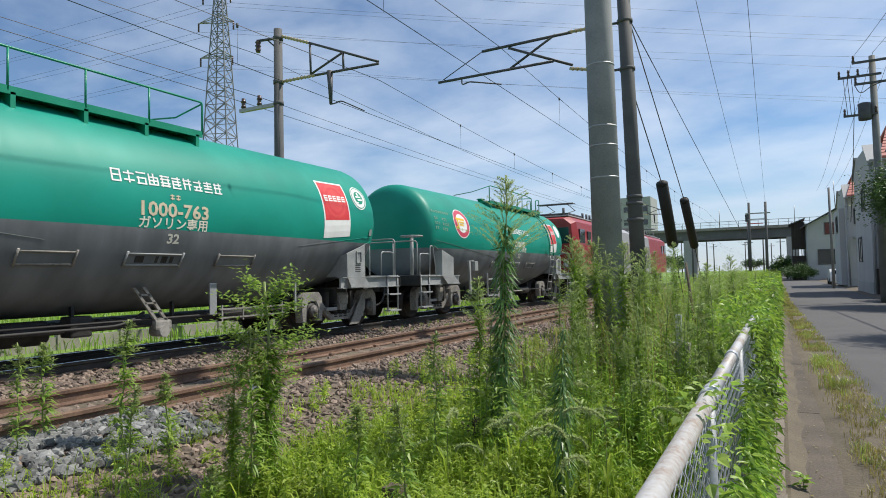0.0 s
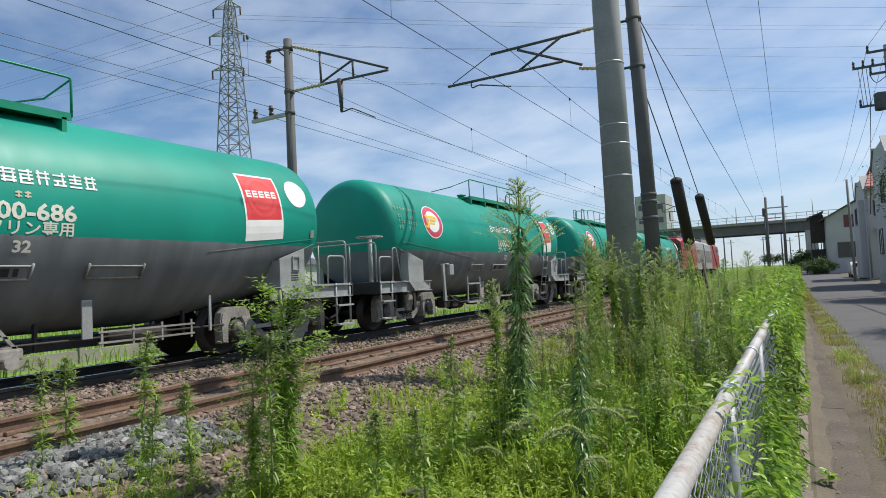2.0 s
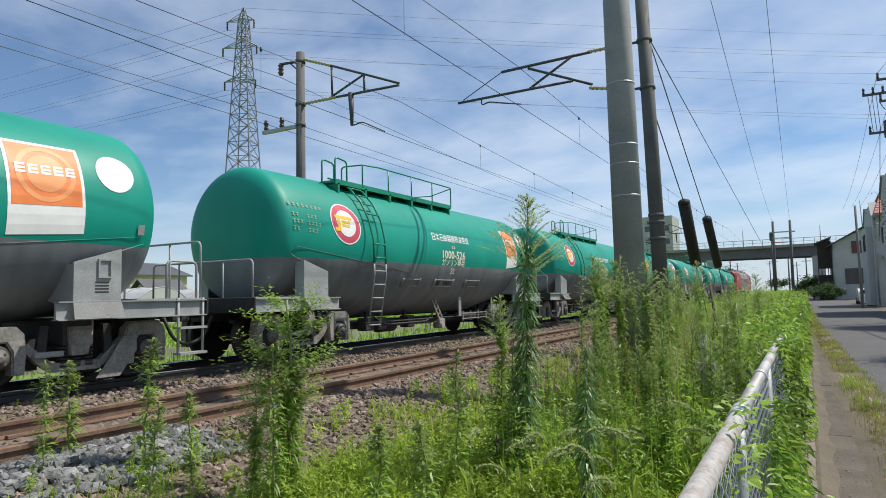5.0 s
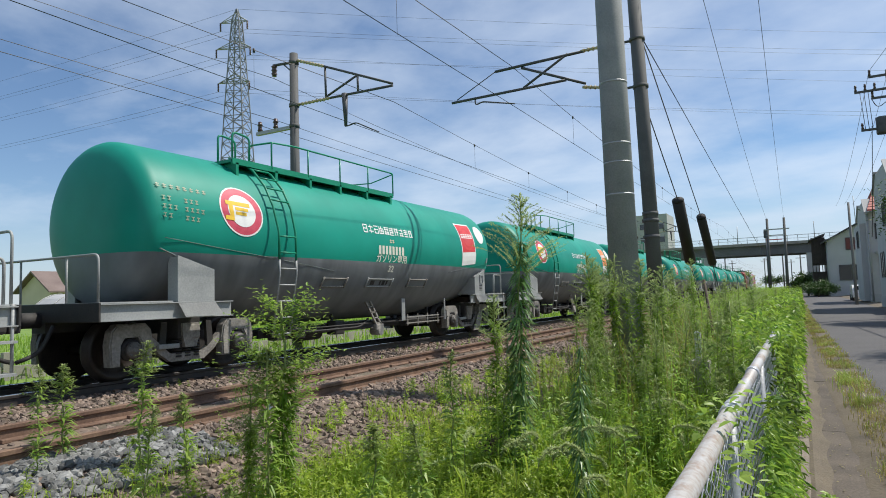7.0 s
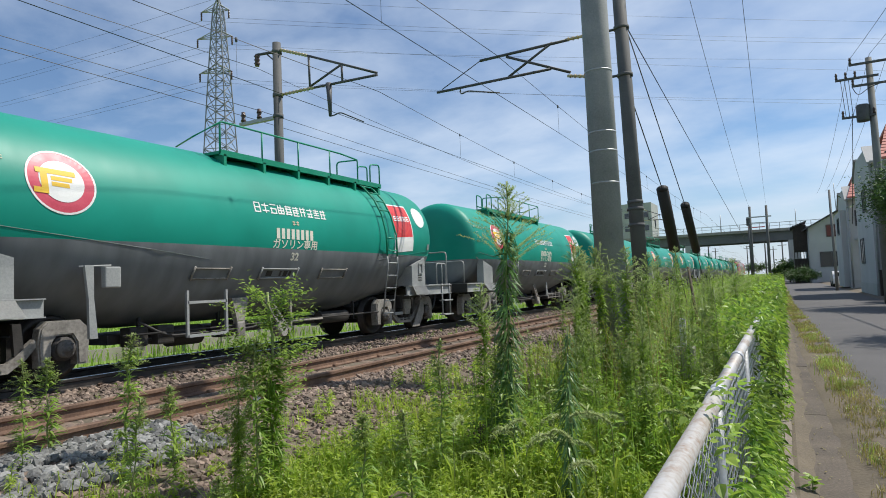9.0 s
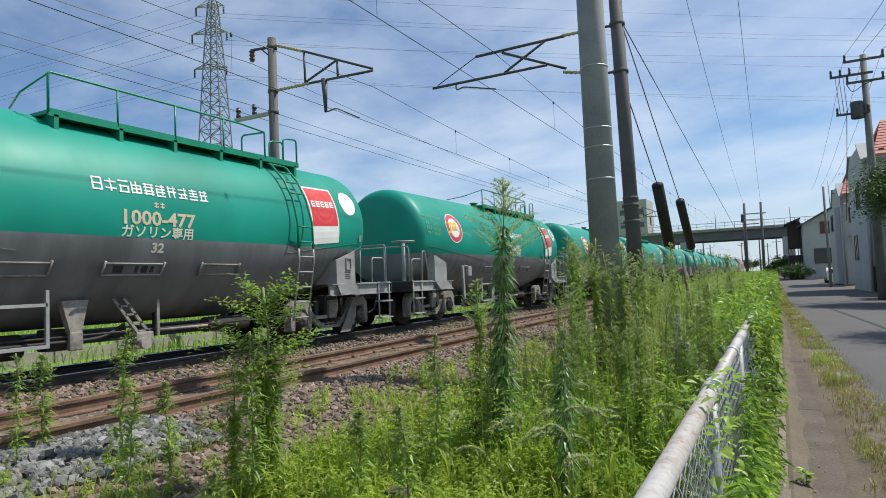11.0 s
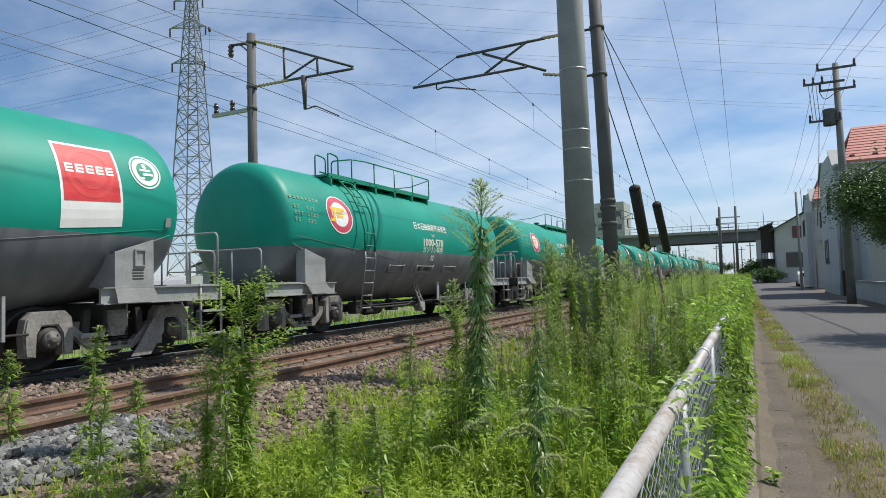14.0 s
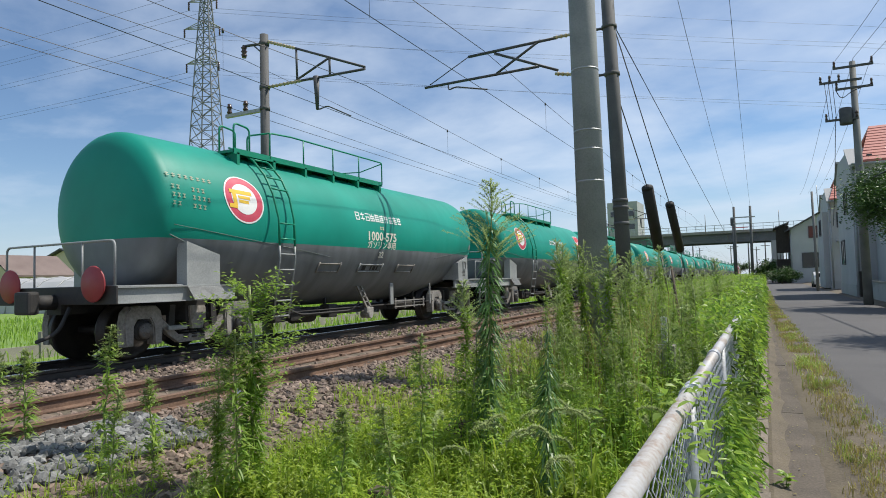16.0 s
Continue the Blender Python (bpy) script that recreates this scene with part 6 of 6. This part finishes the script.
make_weed("goldenrod", "bushy goldenrod with bright leaves beside the ballast", leafy, (STEM, LEAF, VINE), pose(-3.13, 3.32, 0.06) @ Matrix.Diagonal((1.2, 1.2, 1.04, 1)), "goldenrods")
make_weed("goldenrod", "small bushy goldenrod beside the ballast", leafy, (STEM, VINE, VINE), pose(-3.42, 3.3, 0.06, 0, 0, 80) @ Matrix.Diagonal((0.62, 0.62, 0.62, 1)), "goldenrods")
for x, y, k, sc in ((-2.14, 7.7, 0, 1.0), (-2.26, 7.9, 1, 1.1), (-2.02, 8.3, 0, 0.98), (-2.32, 8.45, 0, 0.9), (-2.1, 7.2, 1, 0.82), (-1.72, 12.9, 0, 1.05), (-2.2, 13.2, 1, 1.1), (-1.62, 7.6, 1, 1.08), (-1.5, 8.1, 0, 0.92), (-0.85, 8.9, 1, 0.95), (-0.62, 10.2, 0, 0.9), (-2.75, 9.4, 0, 0.95), (-2.28, 4.95, 1, 0.86)):
    make_weed("goldenrod", "broad goldenrod with a pale feathery plume near the pole", clump[k], (STEM, LEAF, PLUME), pose(x, y, bed(x) - 0.02, 2, -3, x * 200) @ Matrix.Diagonal((sc, sc, sc, 1)), "goldenrods")
for x, y, sc in ((-1.30, 4.05, 1.0), (-2.16, 4.85, 0.95)):
    make_weed("goldenrod", "leafy dark goldenrod column without a plume", column, (STEM, LEAF_DARK, BUD), pose(x, y, 0.0, 2, -3, x * 90) @ Matrix.Diagonal((0.72 * sc, 0.72 * sc, sc, 1)), "goldenrods")
spots = [(-5.05, 2.95, 1, 0.85), (-4.42, 3.15, 0, 0.9), (-3.95, 3.2, 1, 0.8), (-3.05, 3.1, 2, 0.9), (-2.35, 3.25, 1, 0.85), (-4.75, 2.6, 2, 0.6), (-3.6, 2.6, 0, 0.7), (-2.75, 2.5, 1, 0.6), (-1.75, 2.9, 0, 0.8), (-2.25, 4.1, 2, 0.85)]
for x, y, k, s in spots:
    make_weed("young_goldenrod", "young green goldenrod shoot on stony ground", young[k], (STEM, VINE, BUD), pose(x, y, bed(x), 0, 0, 70 * x) @ Matrix.Diagonal((s * 1.3, s * 1.3, s * 1.12, 1)), "young goldenrods")
placer = random.Random(5)


def tall_edge(y):
    """Where the tall growth begins; nearer the camera it keeps to the fence."""
    return -2.12 - 0.035 * y + 0.6 * max(0.0, 4.5 - y)



fixed = [(-2.22, 8.3, 0, 1.02), (-2.45, 8.2, 3, 0.92), (-1.78, 8.0, 1, 1.06), (-1.42, 7.6, 2, 0.98), (-0.95, 5.9, 4, 0.9), (-2.45, 6.2, 4, 0.85), (-1.62, 6.2, 2, 0.72), (-0.62, 5.0, 4, 0.72), (-0.85, 4.7, 2, 0.62), (-0.55, 5.6, 1, 0.66), (-1.1, 5.2, 1, 0.68), (-0.5, 6.2, 3, 0.7), (-0.8, 6.9, 4, 0.9), (-2.13, 4.62, 4, 0.82), (-2.0, 7.0, 1, 0.8), (-2.3, 7.3, 2, 0.95), (-1.85, 6.6, 4, 0.8), (-1.1, 8.6, 0, 0.85), (-0.7, 9.5, 3, 0.9), (-2.6, 9.6, 1, 1.0), (-2.1, 10.5, 3, 0.95)]
for k in range(128):
    y = 5.2 + 26 * placer.random() ** 1.5
    fixed.append((placer.uniform(-2.8 - 0.02 * y, -0.45), y, placer.randrange(5), placer.uniform(0.48, 0.76) + 0.25 * placer.random() * (y > 8)))
for x, y, k, s in fixed:
    if x < tall_edge(y):
        continue
    make_weed("goldenrod", LBL, protos[k], MATS, pose(x, y, bed(x) - 0.02, placer.uniform(-5, 5), placer.uniform(-5, 5), placer.uniform(0, 360)) @ Matrix.Diagonal((s, s, s, 1)), "goldenrods")

# --- undergrowth: stems with many small leaves ---
rng = np.random.default_rng(21)


def undergrowth(n, x_lo, x_hi, y_lo, y_hi, h_lo, h_hi, per, power, leaf, edge=False, broad=False, flat=1.0):
    y = y_lo + (y_hi - y_lo) * rng.random(n) ** power
    x = rng.uniform(x_lo, x_hi, n)
    if edge:
        ok = np.array([a > tall_edge(b) for a, b in zip(x, y)])
        x, y, n = x[ok], y[ok], int(ok.sum())
    clump = np.array([noise.noise((a * 0.9, b * 0.6, 4.0)) for a, b in zip(x, y)])
    h = rng.uniform(h_lo, h_hi, n) * (1 + 0.45 * clump)
    z0 = ground_z(x)
    lean = rng.normal(0, 0.10, (n, 2))
    idx = np.repeat(np.arange(n), per)
    s = rng.uniform(0.08, 1.0, n * per)
    p = np.stack([x[idx] + lean[idx, 0] * h[idx] * s, y[idx] + lean[idx, 1] * h[idx] * s, z0[idx] + h[idx] * s], 1)
    far = np.interp(y[idx], [3, 12, 40, 90], [1, 1.4, 2.4, 4.5])
    ln = rng.uniform(0.6, 1.2, n * per) * leaf * np.interp(s, [0, 0.6, 1], [1.0, 1.0, 0.5]) * far
    v, q = (broad_leaves if broad else leaves)(p, unit(n * per, -0.3, 0.7), ln, ln * (rng.uniform(0.3, 0.5, n * per) if broad else rng.uniform(0.13, 0.26, n * per)), rng.uniform(0, 0.6, n * per), rng.uniform(-flat, flat, n * per))
    # thin stems as slim blades
    sv, sq, st = blades(np.stack([x, y, z0], 1), np.concatenate([lean, np.zeros((n, 1))], 1) + 1e-4, h, np.full(n, 0.006) * np.interp(y, [3, 40], [1, 3]), np.full(n, 0.05))
    return mesh_of("undergrowth", np.concatenate([v, sv]), np.concatenate([q, sq + len(v)]), st + len(v))


stuff("undergrowth", undergrowth(620, -2.75, -0.36, 4.3, 24, 0.3, 1.0, 46, 1.1, 0.08, True, False, 0.4), LEAF, "dense green weeds filling the strip behind the fence", "weeds")
stuff("broad_weeds", undergrowth(620, -2.75, -0.36, 4.2, 26, 0.3, 0.95, 34, 1.1, 0.075, True, True, 0.3), VINE, "bright broad-leaved weeds among the goldenrods", "weeds")
stuff("undergrowth", undergrowth(2200, -4.2, -0.36, 16, 110, 0.7, 1.4, 24, 1.2, 0.10), LEAF, "dense green weeds along the line", "weeds")
stuff("low_weeds", undergrowth(1350, -3.3, -0.95, 3.0, 6.4, 0.10, 0.40, 24, 1.0, 0.06, False, True, 0.2), GRASS, "bright leafy weeds below the tall growth", "weeds")
stuff("low_weeds", undergrowth(700, -3.5, -0.34, 3.0, 6.0, 0.06, 0.28, 26, 1.0, 0.06, False, False, 0.4), GRASS, "low bright green weeds and seedlings", "weeds")
stuff("ballast_weeds", undergrowth(330, -4.6, -2.5, 1.8, 12, 0.06, 0.26, 46, 1.2, 0.06), GRASS, "small weed tufts growing in the ballast", "weeds")
stuff("trackside_weeds", undergrowth(90, -8.3, -6.6, 2, 20, 0.05, 0.18, 26, 1.2, 0.04), LEAF, "small weeds between the tracks", "weeds")


def grass(n, x_lo, x_hi, y_lo, y_hi, h_lo, h_hi, w, power=1.0, clumpy=0.0, lift=-0.01, drifts=False):
    y = y_lo + (y_hi - y_lo) * rng.random(n) ** power
    x = rng.uniform(x_lo, x_hi, n)
    if drifts:
        x = x + np.array([drift(b) + 0.07 * noise.noise((b * 0.9, 6.0, 2.0)) for b in y]) + rng.normal(0, 0.05, n)
    if clumpy:
        c = np.array([noise.noise((a * 1.4, b * 1.4, 9.0)) + 0.8 * noise.noise((a * 7.0, b * 4.0, 3.0)) for a, b in zip(x, y)])
        keep = c > clumpy
        x, y = x[keep], y[keep]
        n = len(x)
    far = np.interp(y, [3, 15, 60], [1, 1.6, 4])
    v, q, t = blades(np.stack([x, y, ground_z(x) + lift], 1), unit(n, -0.1, 0.1), rng.uniform(h_lo, h_hi, n), w * rng.uniform(0.6, 1.3, n) * far, rng.uniform(0.1, 0.9, n))
    return mesh_of("grass", v, q, t)


stuff("grass", grass(20000, -3.3, -0.6, 2.9, 13, 0.12, 0.42, 0.010, 1.5, -0.15), GRASS, "long fresh green grass at the foot of the weeds", "grass")
stuff("grass", grass(16000, -4.4, -2.4, 1.4, 14, 0.05, 0.24, 0.007, 1.2, 0.08), GRASS, "thin grass patches on the ballast shoulder", "grass")
stuff("dry_grass", grass(22000, 0.52, 0.92, 2.0, 46, 0.03, 0.12, 0.005, 1.5, -0.25, 0.05, True), DRY, "dry yellow grass between concrete edging and lane", "grass")
stuff("verge_grass", grass(26000, 0.54, 0.92, 2.0, 60, 0.03, 0.15, 0.005, 1.5, 0.22, 0.05, True), VERGE, "green grass tufts along the lane's edge", "grass")
stuff("field_grass", grass(26000, -34, -11.6, -4, 60, 0.15, 0.5, 0.02, 1.0), LEAF, "rough green grass beyond the tracks", "grass")
stuff("verge_grass", grass(900, 0.52, 0.76, 9.4, 13.6, 0.10, 0.28, 0.005, 1.0, 0.12, 0.05, True), VERGE, "tall green grass tuft at the lane's edge", "grass")
stuff("dead_stalks", grass(420, -2.9, -1.2, 6.5, 13, 0.9, 1.6, 0.006, 1.0), DRY, "dry brown stalks among the weeds", "grass")

# --- creeper over the fence and down to the edging: long leaves hanging in clumps ---
n = 46000
y = 2.5 + 50 * rng.random(n) ** 1.7
z = rng.uniform(0.0, 1.0, n) ** 0.75 * np.interp(y, [2, 4.3, 5.0, 30], [0.7, 0.92, 1.24, 1.36])
lump = np.array([noise.noise((b * 1.1, c * 1.5, 2.0)) + 0.6 * noise.noise((b * 3.4, c * 3.8, 7.0)) for b, c in zip(y, z)])
thick = np.interp(y, [2.5, 3.6, 5.0, 8], [0.15, 0.6, 0.9, 1.0]) * np.clip(0.75 + 1.6 * lump, 0.03, 1)
keep = rng.random(n) < thick
y, z, lump = y[keep], z[keep], lump[keep]
n = len(y)
out = np.interp(y, [2.5, 5, 10], [0.05, 0.12, 0.17]) * (1 - 0.3 * z) * rng.random(n) ** 0.5
x = FX + 0.05 + out * np.clip(0.8 + 1.3 * lump, 0.1, 2.0)
inner = (rng.random(n) < 0.4) & (y > 4.7)
x[inner] = FX + 0.08 - 0.45 * rng.random(int(inner.sum()))
z = z * (1 + 0.12 * lump)
far = np.interp(y, [2, 10, 40], [1.0, 1.3, 2.4])
d = unit(n, -0.7, 0.6)
d[:, 0] += 0.25
ln = rng.uniform(0.03, 0.075, n) * far
v, q = broad_leaves(np.stack([x, y, z], 1), d, ln, ln * rng.uniform(0.26, 0.5, n), rng.uniform(0.1, 0.7, n), rng.uniform(-0.9, 0.9, n))
stuff("creeper", mesh_of("creeper", v, q), CREEPER, "green creeper hanging over the fence", "creeper")
n = 260
y = rng.normal(2.55, 0.22, n)
z = rng.uniform(0.45, 1.16, n)
ln = rng.uniform(0.025, 0.055, n)
v, q = broad_leaves(np.stack([FX + rng.uniform(-0.09, 0.09, n), y, z], 1), unit(n, -0.5, 0.4), ln, ln * 0.8, rng.uniform(0, 0.4, n), rng.uniform(-0.6, 0.6, n))
stuff("climbing_vine", mesh_of("vine", v, q), VINE, "broad-leaved vine climbing the fence rail", "vine")

# --- ballast stones ---
def stones(n, x_lo, x_hi, y_lo, y_hi, s_lo, s_hi, mat, label, power=1.0, lift=0.0):
    t = (1 + 5 ** 0.5) / 2
    ico = np.array([(-1, t, 0), (1, t, 0), (-1, -t, 0), (1, -t, 0), (0, -1, t), (0, 1, t), (0, -1, -t), (0, 1, -t), (t, 0, -1), (t, 0, 1), (-t, 0, -1), (-t, 0, 1)], float) / 1.9
    tri = np.array([(0, 11, 5), (0, 5, 1), (0, 1, 7), (0, 7, 10), (0, 10, 11), (1, 5, 9), (5, 11, 4), (11, 10, 2), (10, 7, 6), (7, 1, 8), (3, 9, 4), (3, 4, 2), (3, 2, 6), (3, 6, 8), (3, 8, 9), (4, 9, 5), (2, 4, 11), (6, 2, 10), (8, 6, 7), (9, 8, 1)])
    y = y_lo + (y_hi - y_lo) * rng.random(n) ** power
    x = rng.uniform(x_lo, x_hi, n)
    s = rng.uniform(s_lo, s_hi, n)
    shape = ico[None] * rng.uniform(0.55, 1.25, (n, 12, 1)) * rng.uniform(0.6, 1.2, (n, 1, 3))
    a = rng.uniform(0, 2 * np.pi, n)
    c, sn = np.cos(a)[:, None], np.sin(a)[:, None]
    vx, vy = shape[..., 0] * c - shape[..., 1] * sn, shape[..., 0] * sn + shape[..., 1] * c
    v = np.stack([vx, vy, shape[..., 2] * 0.8], 2) * s[:, None, None] * 0.5
    v += np.stack([x, y, ground_z(x) + s * 0.12 + lift], 1)[:, None]
    f = (tri[None] + 12 * np.arange(n)[:, None, None]).reshape(-1, 3)
    stuff("ballast", mesh_of("ballast", v.reshape(-1, 3), np.zeros((0, 4), int), f), mat, label, "ballast")


stones(15000, -5.35, -2.9, 1.2, 30, 0.05, 0.11, STONE, "brown crushed-stone ballast shoulder", 1.8)
stones(9000, -8.4, -6.45, 1.5, 45, 0.05, 0.10, STONE, "brown ballast between the two tracks", 1.7)
stones(4000, -6.3, -5.25, 1.5, 40, 0.04, 0.09, STONE, "rusty ballast between the near rails", 1.7, -0.02)
stones(5000, -11.3, -8.5, 1.0, 40, 0.05, 0.10, STONE, "dark ballast under the main track", 1.6, -0.02)
stones(1700, -5.4, -4.25, 1.5, 4.0, 0.05, 0.12, STONE_GREY, "fresh grey crushed stone beside the rail", 1.0, 0.035)


# soil washed over the edging and the lane's edge, with a wandering outline
def verge():
    verts, faces = [], []
    rows = [1.0 + 0.12 * k for k in range(330)] + [40.6 + 1.5 * k for k in range(60)]
    for y in rows:
        w = 0.5 * noise.noise((y * 0.7, 1.0, 0)) + 0.5 * noise.noise((y * 2.7, 5.0, 0)) + 0.4 * noise.noise((y * 7.0, 8.0, 0))
        q = 0.5 * noise.noise((y * 0.8, 11.0, 0)) + 0.5 * noise.noise((y * 3.1, 15.0, 0)) + 0.4 * noise.noise((y * 8.0, 18.0, 0))
        g = drift(y)
        a, b = 0.33 + 0.07 * w + g, 0.93 + 0.10 * q + g
        hump = 0.035 + 0.012 * noise.noise((y * 2.0, 3.0, 4.0))
        verts += [(a, y, 0.012), (a + 0.05, y, 0.030), (0.6 + g, y, hump + 0.012), (0.77 + g, y, hump + 0.025), (b - 0.05, y, 0.063), (b, y, 0.045)]
    for k in range(len(rows) - 1):
        for j in range(5):
            i = k * 6 + j
            faces.append((i, i + 1, i + 7, i + 6))
    tagged(pydata("verge", verts, faces, SOIL, smooth=True), "strip of brown soil and grit along the lane", "verge", kind="structure")


verge()


# foxtail grass: arching stalks, each with a soft drooping head
def foxtail_meshes(h, seed):
    global rng
    rng = np.random.default_rng(seed)
    arc = [np.array((0.0, 0.0, h * k / 6)) for k in range(6)] + [np.array((0.10 * math.sin(a) ** 1.0 * a, 0.0, h * 0.85 + 0.075 * math.sin(a * 1.25))) for a in (0.3, 0.7, 1.1, 1.5, 1.9, 2.2)]
    bm = pipe(B(), arc, 0.0022, 4)
    stem = bpy.data.meshes.new("stem")
    bm.to_mesh(stem)
    bm.free()
    head = np.array(arc[6:])
    m = 520
    f = rng.uniform(0, 4.999, m)
    i = f.astype(int)
    p = head[i] + (head[i + 1] - head[i]) * (f - i)[:, None]
    v, q = leaves(p, unit(m, -0.7, 0.9), rng.uniform(0.016, 0.030, m) * np.interp(f, [0, 2, 5], [1.0, 1.0, 0.5]), np.full(m, 0.005), 0.05)
    b = 9
    lv, lq, lt = blades(np.stack([np.zeros(b), np.zeros(b), rng.uniform(0, h * 0.4, b)], 1), unit(b, -0.1, 0.1), rng.uniform(0.16, 0.30, b), np.full(b, 0.011), rng.uniform(0.3, 0.9, b))
    return [stem, mesh_of("foliage", lv, lq, lt), mesh_of("plume", v, q)]


foxtails = [foxtail_meshes(h, 90 + k) for k, h in enumerate((0.42, 0.55, 0.34))]
for k in range(26):
    x, y = placer.uniform(-2.2, -0.6), placer.uniform(3.7, 5.2)
    fs = placer.uniform(1.0, 1.5)
    make_weed("foxtail_grass", "foxtail grass with a pale drooping seed head", foxtails[k % 3], (STEM, GRASS, SEED), pose(x, y, bed(x) - 0.01, 0, 0, placer.uniform(0, 360)) @ Matrix.Diagonal((fs, fs, fs, 1)), "foxtail grasses")

# litter and markers in the growth
pydata("litter", [(-4.95, 5.0, 0.40), (-4.80, 5.02, 0.44), (-4.84, 5.12, 0.50), (-4.97, 5.10, 0.42), (-4.99, 5.03, 0.52)], [(0, 1, 2, 3), (0, 3, 4), (0, 4, 1)], SCRAP)
tagged(bpy.data.objects["litter"], "crumpled white plastic scrap lying by the rail", "litter")
e = thing("marker_stake", "small white marker stake with a grey base", "marker")
part("plate", box(B(), -1.27, -1.19, 9.0, 9.03, 0.62, 1.0, 0.005), SCRAP, e)
part("base", box(B(), -1.36, -1.10, 8.95, 9.2, -0.05, 0.62, 0.02), CONCRETE, e)
e = thing("stick", "weathered leaning wooden stick in the weeds", "stick")
part("shaft", rod(B(), (-1.55, 14.0, 0.0), (-1.75, 14.2, 1.75), 0.035, 0.025, 8), BARK, e)
e = thing("post_stub", "short weathered timber post stub in the grass", "post")
part("stub", box(B(), -2.14 - 0.06, -2.14 + 0.06, 3.36 - 0.06, 3.36 + 0.06, -0.05, 0.30, 0.012), BARK, e)
# a seedling rooted in the joint of the edging
e = thing("pavement_weed", "small broad-leaved seedling in a pavement joint", "weed")
n = 16
wv, wq = broad_leaves(np.stack([0.08 + rng.normal(0, 0.02, n), 5.18 + rng.normal(0, 0.02, n), rng.uniform(0.03, 0.12, n)], 1), unit(n, 0.1, 0.7), rng.uniform(0.05, 0.09, n), rng.uniform(0.03, 0.05, n), rng.uniform(0.1, 0.5, n), rng.uniform(-0.3, 0.3, n))
tagged(link("foliage", mesh_of("foliage", wv, wq), VINE, e), kind="stuff")
part("stem", rod(B(), (0.08, 5.18, 0.0), (0.08, 5.18, 0.12), 0.004, seg=5), STEM, e)
# a withered dock beside the tall goldenrod
e = thing("withered_weed", "withered dark brown weed beside the tall goldenrod", "weed")
n = 160
wv, wq = leaves(np.stack([-2.29 + rng.normal(0, 0.05, n), 4.84 + rng.normal(0, 0.05, n), rng.uniform(0.1, 0.42, n)], 1), unit(n, -0.4, 0.7), rng.uniform(0.04, 0.10, n), rng.uniform(0.012, 0.03, n), rng.uniform(0.1, 0.6, n))
tagged(link("foliage", mesh_of("foliage", wv, wq), BARK, e), kind="stuff")
part("stem", rod(B(), (-2.29, 4.84, -0.02), (-2.29, 4.84, 0.42), 0.006, seg=5), BARK, e)
# leaf litter on the edging
n = 700
ly = 2.0 + 22 * rng.random(n) ** 1.6
lx = rng.uniform(-0.18, 0.46, n)
ln = rng.uniform(0.012, 0.04, n)
v, q = leaves(np.stack([lx, ly, np.where(lx < 0, 0.051, 0.027)], 1), unit(n, -0.02, 0.12), ln, ln * 0.5, 0.0)
stuff("leaf_litter", mesh_of("leaf_litter", v, q), DRY, "dry fallen leaves and bits on the edging", "leaf litter")

# --- trees and shrubs ---
def tree(x, y, trunk_h, crown, size, n, label, leaf=0.12, seed=3):
    global rng
    rng = np.random.default_rng(seed)
    e = thing("tree", label, "tree")
    z0 = bed(x)
    bm = rod(B(), (x, y, z0 - 0.1), (x + 0.05, y, z0 + trunk_h), 0.13, 0.09, 10)
    cl = []
    for k in range(16):
        d = unit(1, -0.1, 0.95)[0]
        tip = np.array((x, y, z0 + trunk_h)) + d * np.array(size) * rng.uniform(0.45, 0.95)
        rod(bm, (x + 0.05, y, z0 + trunk_h * rng.uniform(0.6, 1.0)), tip, 0.045, 0.012, 6, caps=False)
        cl.append(tip + np.array((0, 0, crown)))
    part("trunk", bm, BARK, e)
    cl = np.array(cl)
    pick = rng.integers(0, len(cl), n)
    p = cl[pick] + rng.normal(0, 0.2, (n, 3)) * np.array(size)
    v, q = broad_leaves(p, unit(n, -0.5, 0.7), rng.uniform(0.6, 1.3, n) * leaf, rng.uniform(0.3, 0.6, n) * leaf, rng.uniform(0, 0.5, n), rng.uniform(-1, 1, n))
    link("crown", mesh_of("crown", v, q), TREE_LEAF, e, "dense dark green crown")


tree(5.5, 30.0, 3.3, 0.1, (2.3, 2.3, 2.1), 42000, "round garden tree with dense dark leaves by the wall", 0.13, 3)
tree(6.6, 35.5, 2.6, 0.3, (1.6, 1.6, 1.5), 9000, "round garden tree with dense dark leaves by the wall", 0.13, 4)
tree(5.3, 17.6, 3.6, 0.4, (1.9, 1.9, 1.6), 9000, "spreading garden tree that shades the lane", 0.13, 8)
tree(0.9, 110, 1.3, 0.3, (2.2, 2.0, 1.7), 5000, "shrubby green tree beside the far bridge", 0.3, 5)
tree(1.9, 96, 0.7, 0.2, (1.9, 1.6, 1.2), 6000, "clipped dark hedge shrub before the house", 0.2, 6)
for k, (x, y) in enumerate(((-20, 150), (-30, 170), (-26, 95), (-60, 120), (-85, 60), (-8, 240))):
    tree(x, y, 2.5, 0.5, (3.4, 3.4, 2.4), 2500, "green tree in the distance beyond the line", 0.45, 20 + k)
motions()
